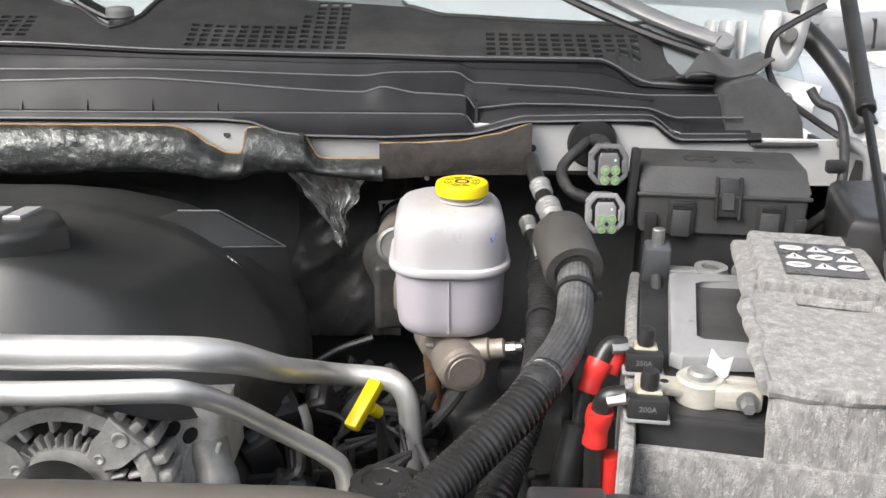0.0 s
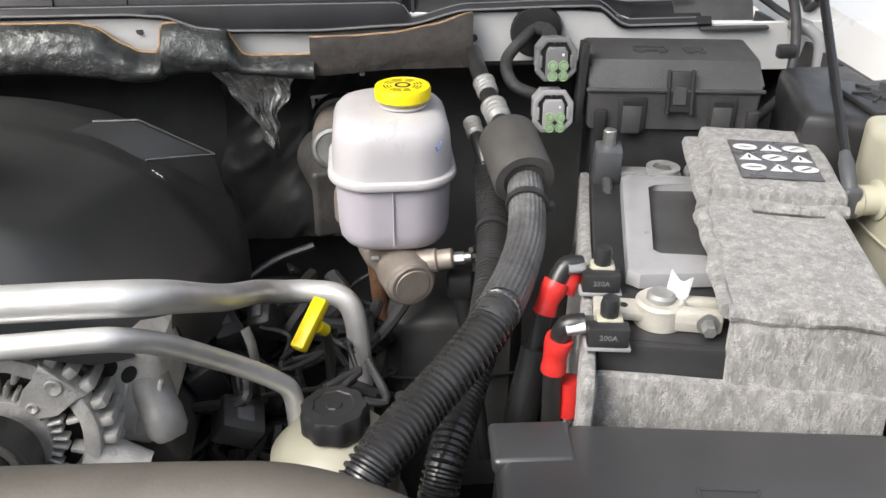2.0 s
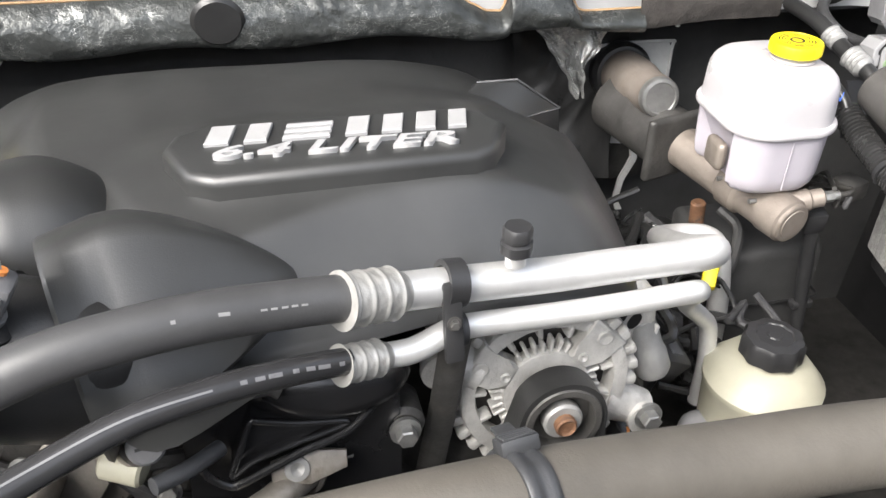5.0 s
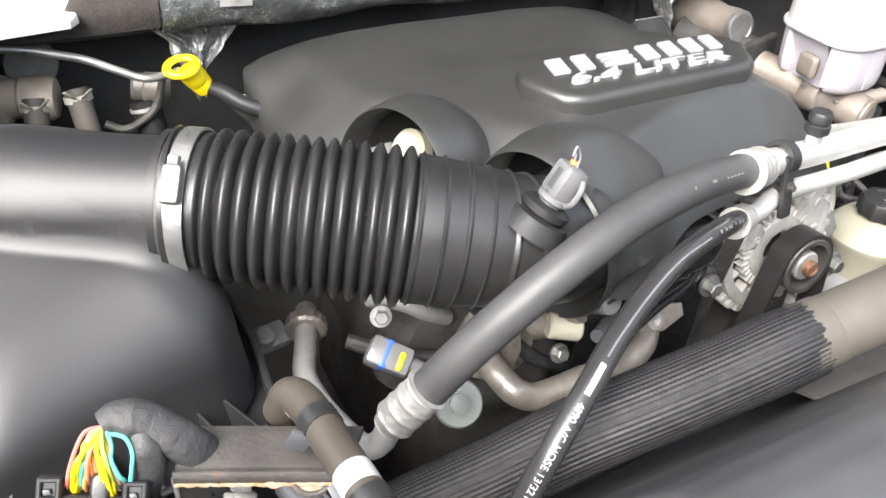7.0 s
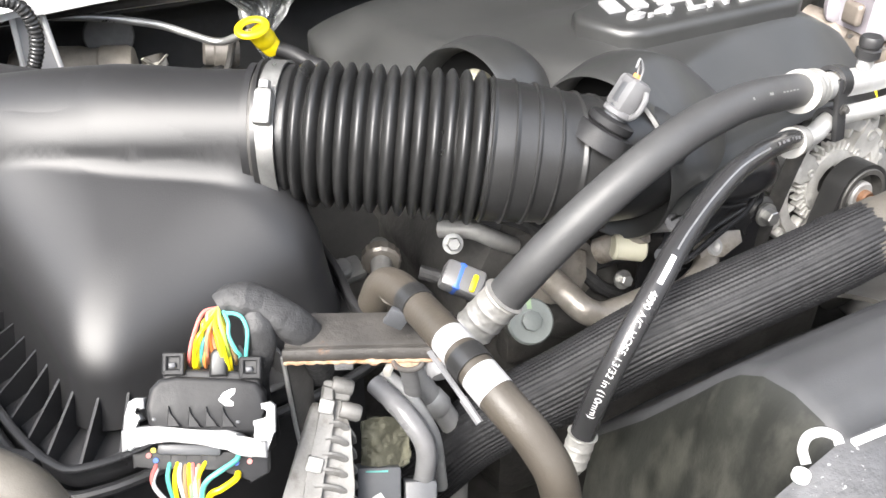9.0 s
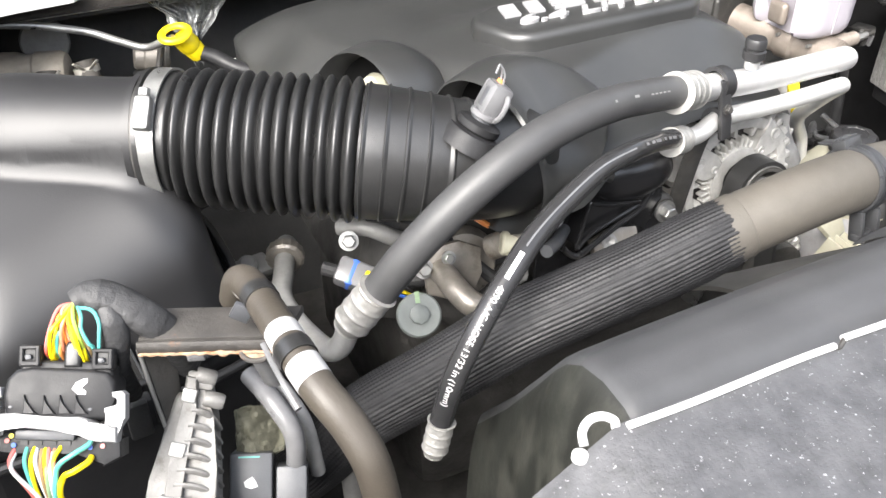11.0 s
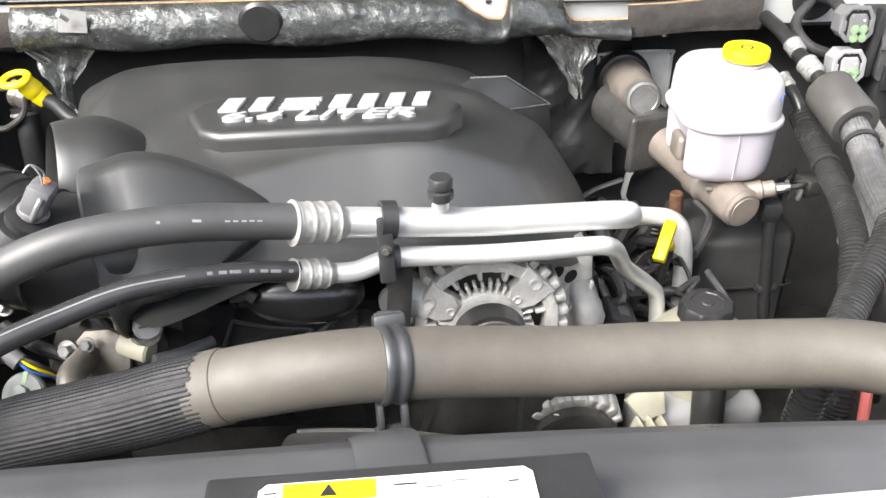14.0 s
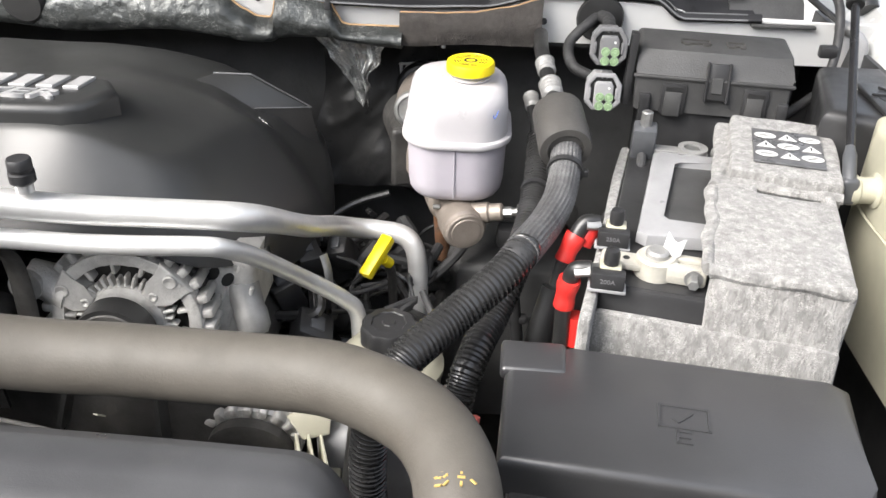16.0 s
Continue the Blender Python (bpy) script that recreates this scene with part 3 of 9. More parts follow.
    down = Vector((0, 0.0016, -0.004))
    for x0, x1, y0, y1 in cells:
        ring = [Vector((x, y, deck_z(x, y))) for x, y in ((x0, y0), (x1, y0), (x1, y1), (x0, y1))]
        for i in range(4):
            a, b = ring[i], ring[(i + 1) % 4]
            bm.faces.new([bm.verts.new(p) for p in (a, b, b + down, a + down)])
    bmesh.ops.remove_doubles(bm, verts=bm.verts, dist=0.00005)
    part("deck", bm, DULL, c, sharp=30)
    back = [(x, y, deck_z(x, y) + 0.001) for x, y in ((lerp(-1.2, 0.34, i / 160), level(DECK_BACK, lerp(-1.2, 0.34, i / 160))) for i in range(161))]
    part("deck_edge", sweep(back, 0.003, 8, curved=False), DULL, c)
    # beads in the lightened colour paint the highlights along the cowl's edges
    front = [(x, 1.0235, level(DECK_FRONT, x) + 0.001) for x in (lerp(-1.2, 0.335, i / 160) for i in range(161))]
    part("deck_lip", sweep(front, 0.0022, 8, curved=False), EDGELIGHT, c, "rolled edge lightened as a painted highlight")
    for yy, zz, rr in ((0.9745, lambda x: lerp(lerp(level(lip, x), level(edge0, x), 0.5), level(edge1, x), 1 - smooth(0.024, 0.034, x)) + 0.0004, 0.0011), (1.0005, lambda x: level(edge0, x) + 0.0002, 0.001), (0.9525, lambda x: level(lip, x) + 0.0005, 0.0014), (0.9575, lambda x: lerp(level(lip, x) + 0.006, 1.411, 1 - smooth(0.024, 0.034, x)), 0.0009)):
        part("bead", sweep([(x, yy, zz(x)) for x in (lerp(-0.8, 0.335, i / 140) for i in range(141))], rr, 8, curved=False), EDGELIGHT, c, "rolled edge lightened as a painted highlight")

    def under(u, v):
        return Vector((lerp(-1.2, 0.33, u), lerp(1.026, 1.15, v), 1.44 + 0.02 * v))
    part("plenum", grid(under, 4, 2, 0.003), DARK, c, "dark plenum below the grilles")
    for k in range(-9, 4):
        x = -0.106 + 0.0715 * k if k < 3 else 0.036
        part("rib", slab([(0.957, level(lip, x) + 0.004), (0.974, level(edge1, x) - 0.006), (0.977, level(edge1, x) - 0.005), (0.961, level(lip, x) + 0.003)], -0.0009, 0.0009, Matrix(((0, 0, 1, x), (1, 0, 0, 0), (0, 1, 0, 0), (0, 0, 0, 1))), 0), MATTE, c)


cowl()


def glass():
    mat = bpy.data.materials.new("windscreen glass")
    mat.use_nodes = True
    b = mat.node_tree.nodes["Principled BSDF"]
    b.inputs["Base Color"].default_value = (0.75, 0.82, 0.84, 1)
    b.inputs["Roughness"].default_value = 0.03
    b.inputs["Transmission Weight"].default_value = 0.7
    return mat


def windscreen():
    def fn(u, v):
        x = lerp(-1.25, 0.42, u)
        return Vector((x, lerp(1.05, 1.69, v) - 0.12 * abs(u - 0.5) ** 2, lerp(1.43, 2.02, v)))
    w = solo("windscreen", grid(fn, 24, 6, 0.005), glass(), "pale tinted windscreen above the cowl", "windscreen")
    def dash(u, v):
        return Vector((lerp(-1.2, 0.4, u), lerp(1.16, 1.75, v), 1.36))
    solo("dashboard", grid(dash, 6, 3, 0.02), DULL, "dark dashboard top behind the windscreen", "dashboard")


windscreen()


def bay_walls():
    # inner wings, front carrier and undertray close the bay
    def right(u, v):
        return Vector((lerp(0.47, 0.43, v), lerp(0.1, 1.1, u), lerp(1.36, 0.8, v)))
    solo("inner_wing_right", grid(right, 10, 6, 0.006), PLASTIC, "black inner wing liner beside the battery", "wall", kind="structure")
    def left(u, v):
        return Vector((lerp(-1.17, -1.14, v), lerp(0.1, 1.1, u), lerp(1.38, 0.8, v)))
    solo("inner_wing_left", grid(left, 10, 6, 0.006), DULL, "dark inner wing beside the air filter box", "wall", kind="structure")
    def tray(u, v):
        return Vector((lerp(-1.2, 0.5, u), lerp(0.05, 1.1, v), 0.8))
    solo("undertray", grid(tray, 4, 4, 0.01), DARK, "black grimy undertray below the engine", "undertray", kind="structure")
    for s, x0, x1, x2, nm in ((1, 0.475, 0.56, 0.74, "fender_right"), (-1, -1.17, -1.27, -1.44, "fender_left")):
        pr = [(x0, 1.345), (x0 + 0.02 * s, 1.385), (x1, 1.40), (lerp(x1, x2, 0.7), 1.385), (x2, 1.33), (x2 + 0.02 * s, 1.1), (x2, 0.6)]
        def wing(u, v, pr=pr):
            k = v * (len(pr) - 1)
            i = min(int(k), len(pr) - 2)
            return Vector((lerp(pr[i][0], pr[i + 1][0], k - i), lerp(-0.1, 1.6, u), lerp(pr[i][1], pr[i + 1][1], k - i) + 0.06 * (u - 0.5)))
        solo(nm, grid(wing, 14, 18, 0.004), WHITE, "white painted front wing of the truck", "wing", kind="structure")


bay_walls()


def hood():
    h = thing("hood", (-0.35, 1.2, 1.46), "raised white painted hood", "hood")
    a = radians(56)
    def fn(u, v):
        d = v * 1.2
        return Vector((lerp(-1.2, 0.5, u), 1.2 - d * math.cos(a), 1.50 + d * math.sin(a) + 0.03 * math.sin(u * math.pi)))
    part("outer_skin", grid(fn, 16, 8, 0.004), WHITE, h)
    def fn2(u, v):
        d = 0.08 + v * 1.05
        return Vector((lerp(-1.05, 0.35, u), 1.17 - d * math.cos(a), 1.495 + d * math.sin(a) + 0.03 * math.sin(u * math.pi)))
    part("liner", grid(fn2, 16, 8, 0.012), LINER, h, "black felt hood liner")


hood()


# ---- engine ----


def ring_radius(poly, c, q):
    """Distance from c to a closed outline in the direction q."""
    d = Vector((math.cos(q), math.sin(q)))
    best = 0.0
    for i in range(len(poly)):
        a, b = Vector(poly[i]) - c, Vector(poly[(i + 1) % len(poly)]) - c
        e = b - a
        det = d.x * -e.y + e.x * d.y
        if abs(det) < 1e-9:
            continue
        r = (a.x * -e.y + e.x * a.y) / det
        s = (d.x * a.y - a.x * d.y) / det
        if r > 0 and -1e-6 <= s <= 1 + 1e-6:
            best = max(best, r)
    return best


COVER_LINE = [(-0.728, 0.95), (-0.23, 0.965), (-0.17, 0.95), (-0.14, 0.87), (-0.145, 0.78), (-0.172, 0.68), (-0.19, 0.615), (-0.215, 0.582), (-0.28, 0.567), (-0.37, 0.556), (-0.45, 0.538), (-0.52, 0.522), (-0.56, 0.51), (-0.60, 0.552), (-0.628, 0.605), (-0.655, 0.665), (-0.71, 0.73), (-0.728, 0.8)]
COVER_MID = Vector((-0.43, 0.745))


def cover_top(x, y):
    z = 1.356 - 2.0 * max(0.0, x + 0.36) ** 2 - 0.35 * min(0.0, x + 0.5) ** 2
    z -= 0.12 * max(0.0, y - 0.74) ** 1.3
    z -= (0.012 * smooth(-0.28, -0.21, x) + 0.011 * smooth(-0.42, -0.29, x)) * smooth(0.77, 0.84, y)
    # a soft swelling under the badge
    d = math.hypot(max(abs(x + 0.428) - 0.09, 0), max(abs(y - 0.665) - 0.02, 0))
    return z + 0.014 * (1 - smooth(0.0, 0.09, d))


def engine_cover():
    e = thing("engine_cover", (-0.43, 0.745, 1.2), "large matte black plastic engine cover with a silver badge", "engine cover")
    n, rings = 160, 40
    rad = [ring_radius(COVER_LINE, COVER_MID, 2 * math.pi * j / n) for j in range(n)]
    for _ in range(2):
        rad = [(rad[j - 1] + 2 * rad[j] + rad[(j + 1) % n]) / 4 for j in range(n)]
    bm = bmesh.new()
    top = bm.verts.new((*COVER_MID, cover_top(*COVER_MID)))
    prev = None
    for i in range(1, rings + 1):
        f = i / rings
        ring = []
        for j in range(n):
            q = 2 * math.pi * j / n
            # the side rolls over the last stretch of the radius
            r = rad[j] * min(1, f / 0.9)
            x, y = COVER_MID.x + r * math.cos(q), COVER_MID.y + r * math.sin(q)
            edge = rad[j] - r
            roll = 0.062
            k = max(0.0, 1 - edge / roll)
            drop = (0.05 * k ** 1.12 + 0.005 * k ** 10) * (1 - 0.6 * smooth(0.84, 0.92, y))
            z = cover_top(x, y) - drop
            if f >= 0.9:
                w = (f - 0.9) / 0.1
                if y < 0.68:
                    # the front runs out into a sloping apron; the intake side drops steeply
                    apron = smooth(-0.622, -0.598, x)
                    y -= apron * w * lerp(0.01, 0.05, smooth(-0.44, -0.57, x))
                    z -= w * lerp(0.075, lerp(0.006, 0.011, smooth(-0.44, -0.57, x)), apron)
                else:
                    z -= 0.05 * w
            ring.append(bm.verts.new((x, y, z)))
        for j in range(n):
            if prev:
                bm.faces.new((prev[j], prev[(j + 1) % n], ring[(j + 1) % n], ring[j]))
            else:
                bm.faces.new((top, ring[j], ring[(j + 1) % n]))
        prev = ring
    bm.normal_update()
    skin = BVHTree.FromBMesh(bm)
    part("shell", bm, COVER, e, sharp=60)
    # two hooded mouths on the intake side, swelling behind the rim and running out into the shell
    for c, r, way, length, swell in (((-0.608, 0.533, 1.316), 0.07, (-0.962, -0.262, -0.078), 0.15, 0.09), ((-0.6826, 0.6508, 1.318), 0.0585, (-0.902, -0.367, 0.225), 0.14, 0.16)):
        m = along(c, Vector(c) + Vector(way))
        prof = [(r * 0.9, -length * 0.5), (r * 0.965, -0.012), (r * 0.985, -0.002), (r * 1.005, 0.0), (r * 1.035, -0.0025)]
        for k in range(1, 15):
            f = k / 14
            prof.append((r * (1.035 + swell * math.sin(min(1.0, f * 2.4) * math.pi / 2) - 1.12 * max(0.0, f - 0.2) ** 1.7 / 0.8 ** 1.7), -0.0025 - length * f))
        outer = lathe(prof, m, 72, cap=False)
        # a shallow near-black disc closes the mouth and paints its inner shade
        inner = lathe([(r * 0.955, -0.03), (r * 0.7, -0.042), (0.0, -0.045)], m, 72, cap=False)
        if c[1] < 0.6:
            # behind its round rim the front hood has a flat sloping cheek
            axis = Vector(way).normalized()
            front = Vector((-axis.y, axis.x, 0)).normalized()
            up = axis.cross(front)
            for v in list(outer.verts) + list(inner.verts):
                o = v.co - Vector(c)
                back, fu, fz = -o.dot(axis), o.dot(front), o.dot(up)
                rr = math.hypot(fu, fz)
                if fu > 0 and rr > 0:
                    k = (rr / (fu + fz)) ** 0.75 if fz > 0 else 1 + 0.6 * fz / rr
                    k = lerp(1.0, k, smooth(0.003, 0.022, back) * smooth(0.1 * r, 0.8 * r, rr))
                    v.co += (front * fu + up * fz) * (k - 1)
        part("mouth", outer, COVER, e, sharp=60)
        part("mouth_shade", inner, MOUTHSHADE, e, "near-black disc painted as shade behind the rim")
    # raised wedge at the corner: a facet that ends in a sharp ridge
    bm = bmesh.new()
    crest = [Vector(v) for v in ((-0.292, 0.83, 1.3295), (-0.272, 0.862, 1.328), (-0.2305, 0.863, 1.328), (-0.17, 0.897, 1.277), (-0.2256, 0.8475, 1.2935))]
    skirt = [v + Vector(w) for v, w in zip(crest, ((-0.03, -0.01, -0.02), (-0.02, 0.05, -0.05), (0.01, 0.05, -0.05), (0.006, 0.006, -0.05), (0.001, -0.002, -0.02)))]
    a, b = [bm.verts.new(v) for v in crest], [bm.verts.new(v) for v in skirt]
    for i in range(5):
        bm.faces.new((b[i], b[(i + 1) % 5], a[(i + 1) % 5], a[i]))
    ridge = [ed for ed in bm.edges if all(v in a for v in ed.verts)]
    bm.faces.new((a[0], a[1], a[2], a[4]))
    bm.faces.new((a[2], a[3], a[4]))
    bmesh.ops.bevel(bm, geom=ridge, offset=0.0032, segments=3, profile=0.5, affect="EDGES", clamp_overlap=True)
    bmesh.ops.recalc_face_normals(bm, faces=bm.faces)
    part("wedge", bm, COVER, e, sharp=60)
    # a thin lightened bead paints the highlight on the ridge
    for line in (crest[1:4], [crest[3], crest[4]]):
        part("wedge_ridge", sweep([v + Vector((0, 0, -0.0002)) for v in line], 0.0011, 8, curved=False), EDGELIGHT, e)
    # a torn hole with white flakes beside it
    def on_skin(x, y):
        at, up, _, _ = skin.ray_cast(Vector((x, y, 2.0)), Vector((0, 0, -1)))
        up = up if up.z > 0 else -up
        return along(at + up * 0.0006, at + up)
    part("worn_hole", slab([(0.006, 0.0), (0.004, 0.004), (-0.001, 0.0045), (-0.006, 0.002), (-0.007, -0.001), (-0.002, -0.0045), (0.003, -0.003)], 0, 0.0004, on_skin(-0.204, 0.826), 0), INK, e, "small torn hole")
    for x, y, s in ((-0.212, 0.829, 1.0), (-0.2165, 0.832, 0.6), (-0.208, 0.8255, 0.7)):
        part("chip", slab([(0.004 * s, 0.0), (0.001 * s, 0.0022 * s), (-0.004 * s, 0.001 * s), (-0.002 * s, -0.0016 * s)], 0, 0.0006, on_skin(x, y), 0), PAPER, e, "white chipped flake")
    plinth = [(-0.552, 0.664), (-0.545, 0.685), (-0.52, 0.7), (-0.345, 0.7), (-0.315, 0.69), (-0.3, 0.665), (-0.318, 0.628), (-0.335, 0.618), (-0.515, 0.612), (-0.535, 0.622)]
    part("plinth", slab(list(reversed(plinth)), 1.335, 1.383, bev=0.008, seg=4), COVER, e, sharp=50)
    # the maker's mark as plain slanted bars, then the readable line
    for x, w, rows in ((-0.511, 0.017, 1), (-0.484, 0.016, 1), (-0.448, 0.034, 3), (-0.412, 0.016, 1), (-0.386, 0.015, 1), (-0.361, 0.015, 1), (-0.337, 0.014, 1)):
        for k in range(rows):
            h = 0.027 / rows - (0.004 if rows > 1 else 0)
            y = 0.6585 + (0.027 / rows) * k
            sl = 0.22
            quad = [(x - w / 2 + sl * (y - 0.672), y), (x + w / 2 + sl * (y - 0.672), y), (x + w / 2 + sl * (y + h - 0.672), y + h), (x - w / 2 + sl * (y + h - 0.672), y + h)]
            part("badge_bar", slab(quad, 1.382, 1.386, bev=0.0006, seg=1), BADGE, e, "raised silver badge bar")
    words("6.4 LITER", 0.026, pose(-0.43, 0.643, 1.3845, 0, 0, -1), BADGE, "badge_word", e, 0.002, 0.172, 0.25, "raised silver letters", 0.0165)


engine_cover()


def block():
    b = thing("engine_block", (-0.43, 0.7, 0.85), "grimy dark engine block beneath the cover", "engine")
    part("block", box(0.46, 0.36, 0.3, pose(-0.43, 0.76, 1.0), 0.03), DARK, b)
    part("head", box(0.16, 0.36, 0.12, pose(-0.62, 0.76, 1.16, 0, 25, 0), 0.02), DARK, b)
    part("head", box(0.16, 0.36, 0.12, pose(-0.26, 0.78, 1.14, 0, -25, 0), 0.02), DARK, b)
    part("front_case", box(0.4, 0.06, 0.3, pose(-0.45, 0.645, 1.05), 0.02), DARK, b)


block()


def refrigerant_lines():
    g = "aluminium refrigerant lines"
    big = thing("suction_pipe", (-0.36, 0.53, 1.33), "thick bright aluminium refrigerant pipe across the engine", "pipe", g)
    pts = [(-0.408, 0.512, 1.349), (-0.36, 0.53, 1.336), (-0.3, 0.544, 1.325), (-0.25, 0.551, 1.321), (-0.195, 0.556, 1.3185), (-0.168, 0.565, 1.313), (-0.152, 0.592, 1.296), (-0.133, 0.66, 1.252), (-0.119, 0.73, 1.213), (-0.1, 0.757, 1.196), (-0.075, 0.765, 1.19), (-0.05, 0.762, 1.187), (-0.036, 0.757, 1.174), (-0.031, 0.75, 1.145), (-0.03, 0.742, 1.1), (-0.03, 0.735, 1.02)]
    def taper(s, total):
        return 1.0 - 0.12 * smooth(0.24, 0.34, s)
    part("pipe", sweep(pts, 0.0125, 18, 8, rfun=taper), ALU, big)
    crimp(big, (-0.447, 0.494, 1.361), (-0.408, 0.512, 1.349), 0.0165)
    v0 = Vector((-0.33, 0.531, 1.345))
    part("port_neck", rod(v0 + Vector((0, 0, 0.002)), v0 + Vector((0, 0, 0.014)), 0.007, 14), ALU, big)
    bm = lathe([(0.0085, 0.01), (0.0105, 0.012), (0.0105, 0.019), (0.0085, 0.02), (0.0085, 0.0215), (0.0098, 0.0225), (0.0098, 0.029), (0.0085, 0.031), (0.003, 0.0305)], Matrix.Translation(v0), 24, bump=lambda q: 1 + 0.03 * math.cos(6 * q))
    part("port_cap", bm, PLASTIC, big, "black screw cap")
    small = thing("liquid_pipe", (-0.36, 0.52, 1.3), "thin bright aluminium refrigerant pipe across the engine", "pipe", g)
    pts = [(-0.42, 0.503, 1.307), (-0.4, 0.508, 1.305), (-0.375, 0.517, 1.309), (-0.355, 0.524, 1.306), (-0.3, 0.533, 1.299), (-0.25, 0.536, 1.298), (-0.2, 0.541, 1.297), (-0.182, 0.549, 1.291), (-0.165, 0.577, 1.267), (-0.14, 0.628, 1.216), (-0.12, 0.648, 1.19), (-0.1, 0.66, 1.168), (-0.088, 0.664, 1.15), (-0.085, 0.66, 1.11), (-0.085, 0.66, 1.06)]
    part("pipe", sweep(pts, 0.0085, 16, 8), ALU, small)
    crimp(small, (-0.45, 0.487, 1.318), (-0.42, 0.503, 1.307), 0.012)
    clip = thing("pipe_bracket", (-0.37, 0.52, 1.32), "black steel bracket clamping both refrigerant pipes", "bracket")
    for p, r in (((-0.374, 0.523, 1.343), 0.016), ((-0.373, 0.518, 1.309), 0.012)):
        ax = Vector((0.95, 0.17, -0.14)).normalized()
        part("saddle", lathe([(r, -0.0065), (r, 0.0065), (r - 0.004, 0.0065), (r - 0.004, -0.0065), (r, -0.0065)], along(Vector(p), Vector(p) + ax), 20, cap=False), PLASTIC, clip)
    part("web", box(0.013, 0.006, 0.056, pose(-0.376, 0.507, 1.324, -12, 0, 8), 0.002), PLASTIC, clip)
    part("leg", sweep([(-0.368, 0.525, 1.3), (-0.365, 0.545, 1.27), (-0.37, 0.555, 1.2), (-0.38, 0.56, 1.12)], 0.011, 8, 6, flat=0.35), DARK, clip)
    hexbolt((-0.376, 0.5035, 1.326), (0, -1, 0.2), 0.0032, 0.005, DARK, clip)


def crimp(parent, a, b, r, metal=None):
    """A pressed sleeve: flared lip, rows of dents from the press, smooth tail."""
    a, b = Vector(a), Vector(b)
    h = (b - a).length
    bm = bmesh.new()
    rings, n, steps = [], 40, 44
    m = along(a, b)
    for i in range(steps + 1):
        f = i / steps
        row = []
        for j in range(n):
            q = 2 * math.pi * j / n
            k = 1.1 if f < 0.035 else (1.0 if f < 0.8 else lerp(1.0, 0.76, smooth(0.8, 0.98, f)))
            if 0.06 < f < 0.8:
                wave = (f - 0.06) / 0.74 * 3
                ridge = math.exp(-((wave - round(wave)) / 0.12) ** 2)
                k += 0.045 * ridge - 0.035 * (1 - ridge) * max(0.0, math.cos(8 * q + 3.1 * int(wave + 0.5)))
            row.append(bm.verts.new(m @ Vector((r * k * math.cos(q), r * k * math.sin(q), h * f))))
        rings.append(row)
    for p, q in zip(rings, rings[1:]):
        for j in range(n):
            bm.faces.new((p[j], p[(j + 1) % n], q[(j + 1) % n], q[j]))
    bm.faces.new(list(reversed(rings[0])))
    bm.faces.new(rings[-1])
    return part("crimp", bm, metal or CRIMP, parent, "crimped metal ferrule", 60)


refrigerant_lines()


def hose_print(pts, r, parent, text, bars):
    """White lettering and plain bars wrapped onto the hose."""
    line = resample(spline(pts, 24), 0.0005)
    eye = Vector((-1.0, -0.1, 1.75))
    def wrap(me, start):
        for v in me.vertices:
            k = min(len(line) - 2, max(1, int((start + v.co.x) / 0.0005)))
            t = (line[k + 1] - line[k - 1]).normalized()
            n = eye - line[k]
            n = (n - t * n.dot(t)).normalized()
            side = n.cross(t)
            a = v.co.y / r
            v.co = line[k] + (n * math.cos(a) + side * math.sin(a)) * (r + 0.00025 + 0.00015 * (v.co.z > 0)) - base_of(parent)
    def show(name, me, mat):
        me.materials.append(mat)
        out = new(name, me)
        out.parent = parent
    if text:
        cu = bpy.data.curves.new("lettering", "FONT")
        cu.body, cu.size, cu.extrude, cu.align_y = text, 0.0064, 0.0001, "CENTER"
        ob = bpy.data.objects.new("lettering", cu)
        me = bpy.data.meshes.new_from_object(ob)
        bpy.data.objects.remove(ob)
        width = max(v.co.x for v in me.vertices)
        me.transform(Matrix.Diagonal((0.088 / width, 1, 1, 1)))
        wrap(me, 0.27)
        show("lettering", me, PAPER)
    for s0, w, h, mat in bars:
        bm = bmesh.new()
        bmesh.ops.create_grid(bm, x_segments=max(2, int(w / 0.002)), y_segments=6, size=0.5)
        for v in bm.verts:
            v.co = Vector(((v.co.x + 0.5) * w, v.co.y * h, 1))
        me = bpy.data.meshes.new("print_bar")
        bm.to_mesh(me)
        bm.free()
        wrap(me, s0)
        show("print_bar", me, mat)


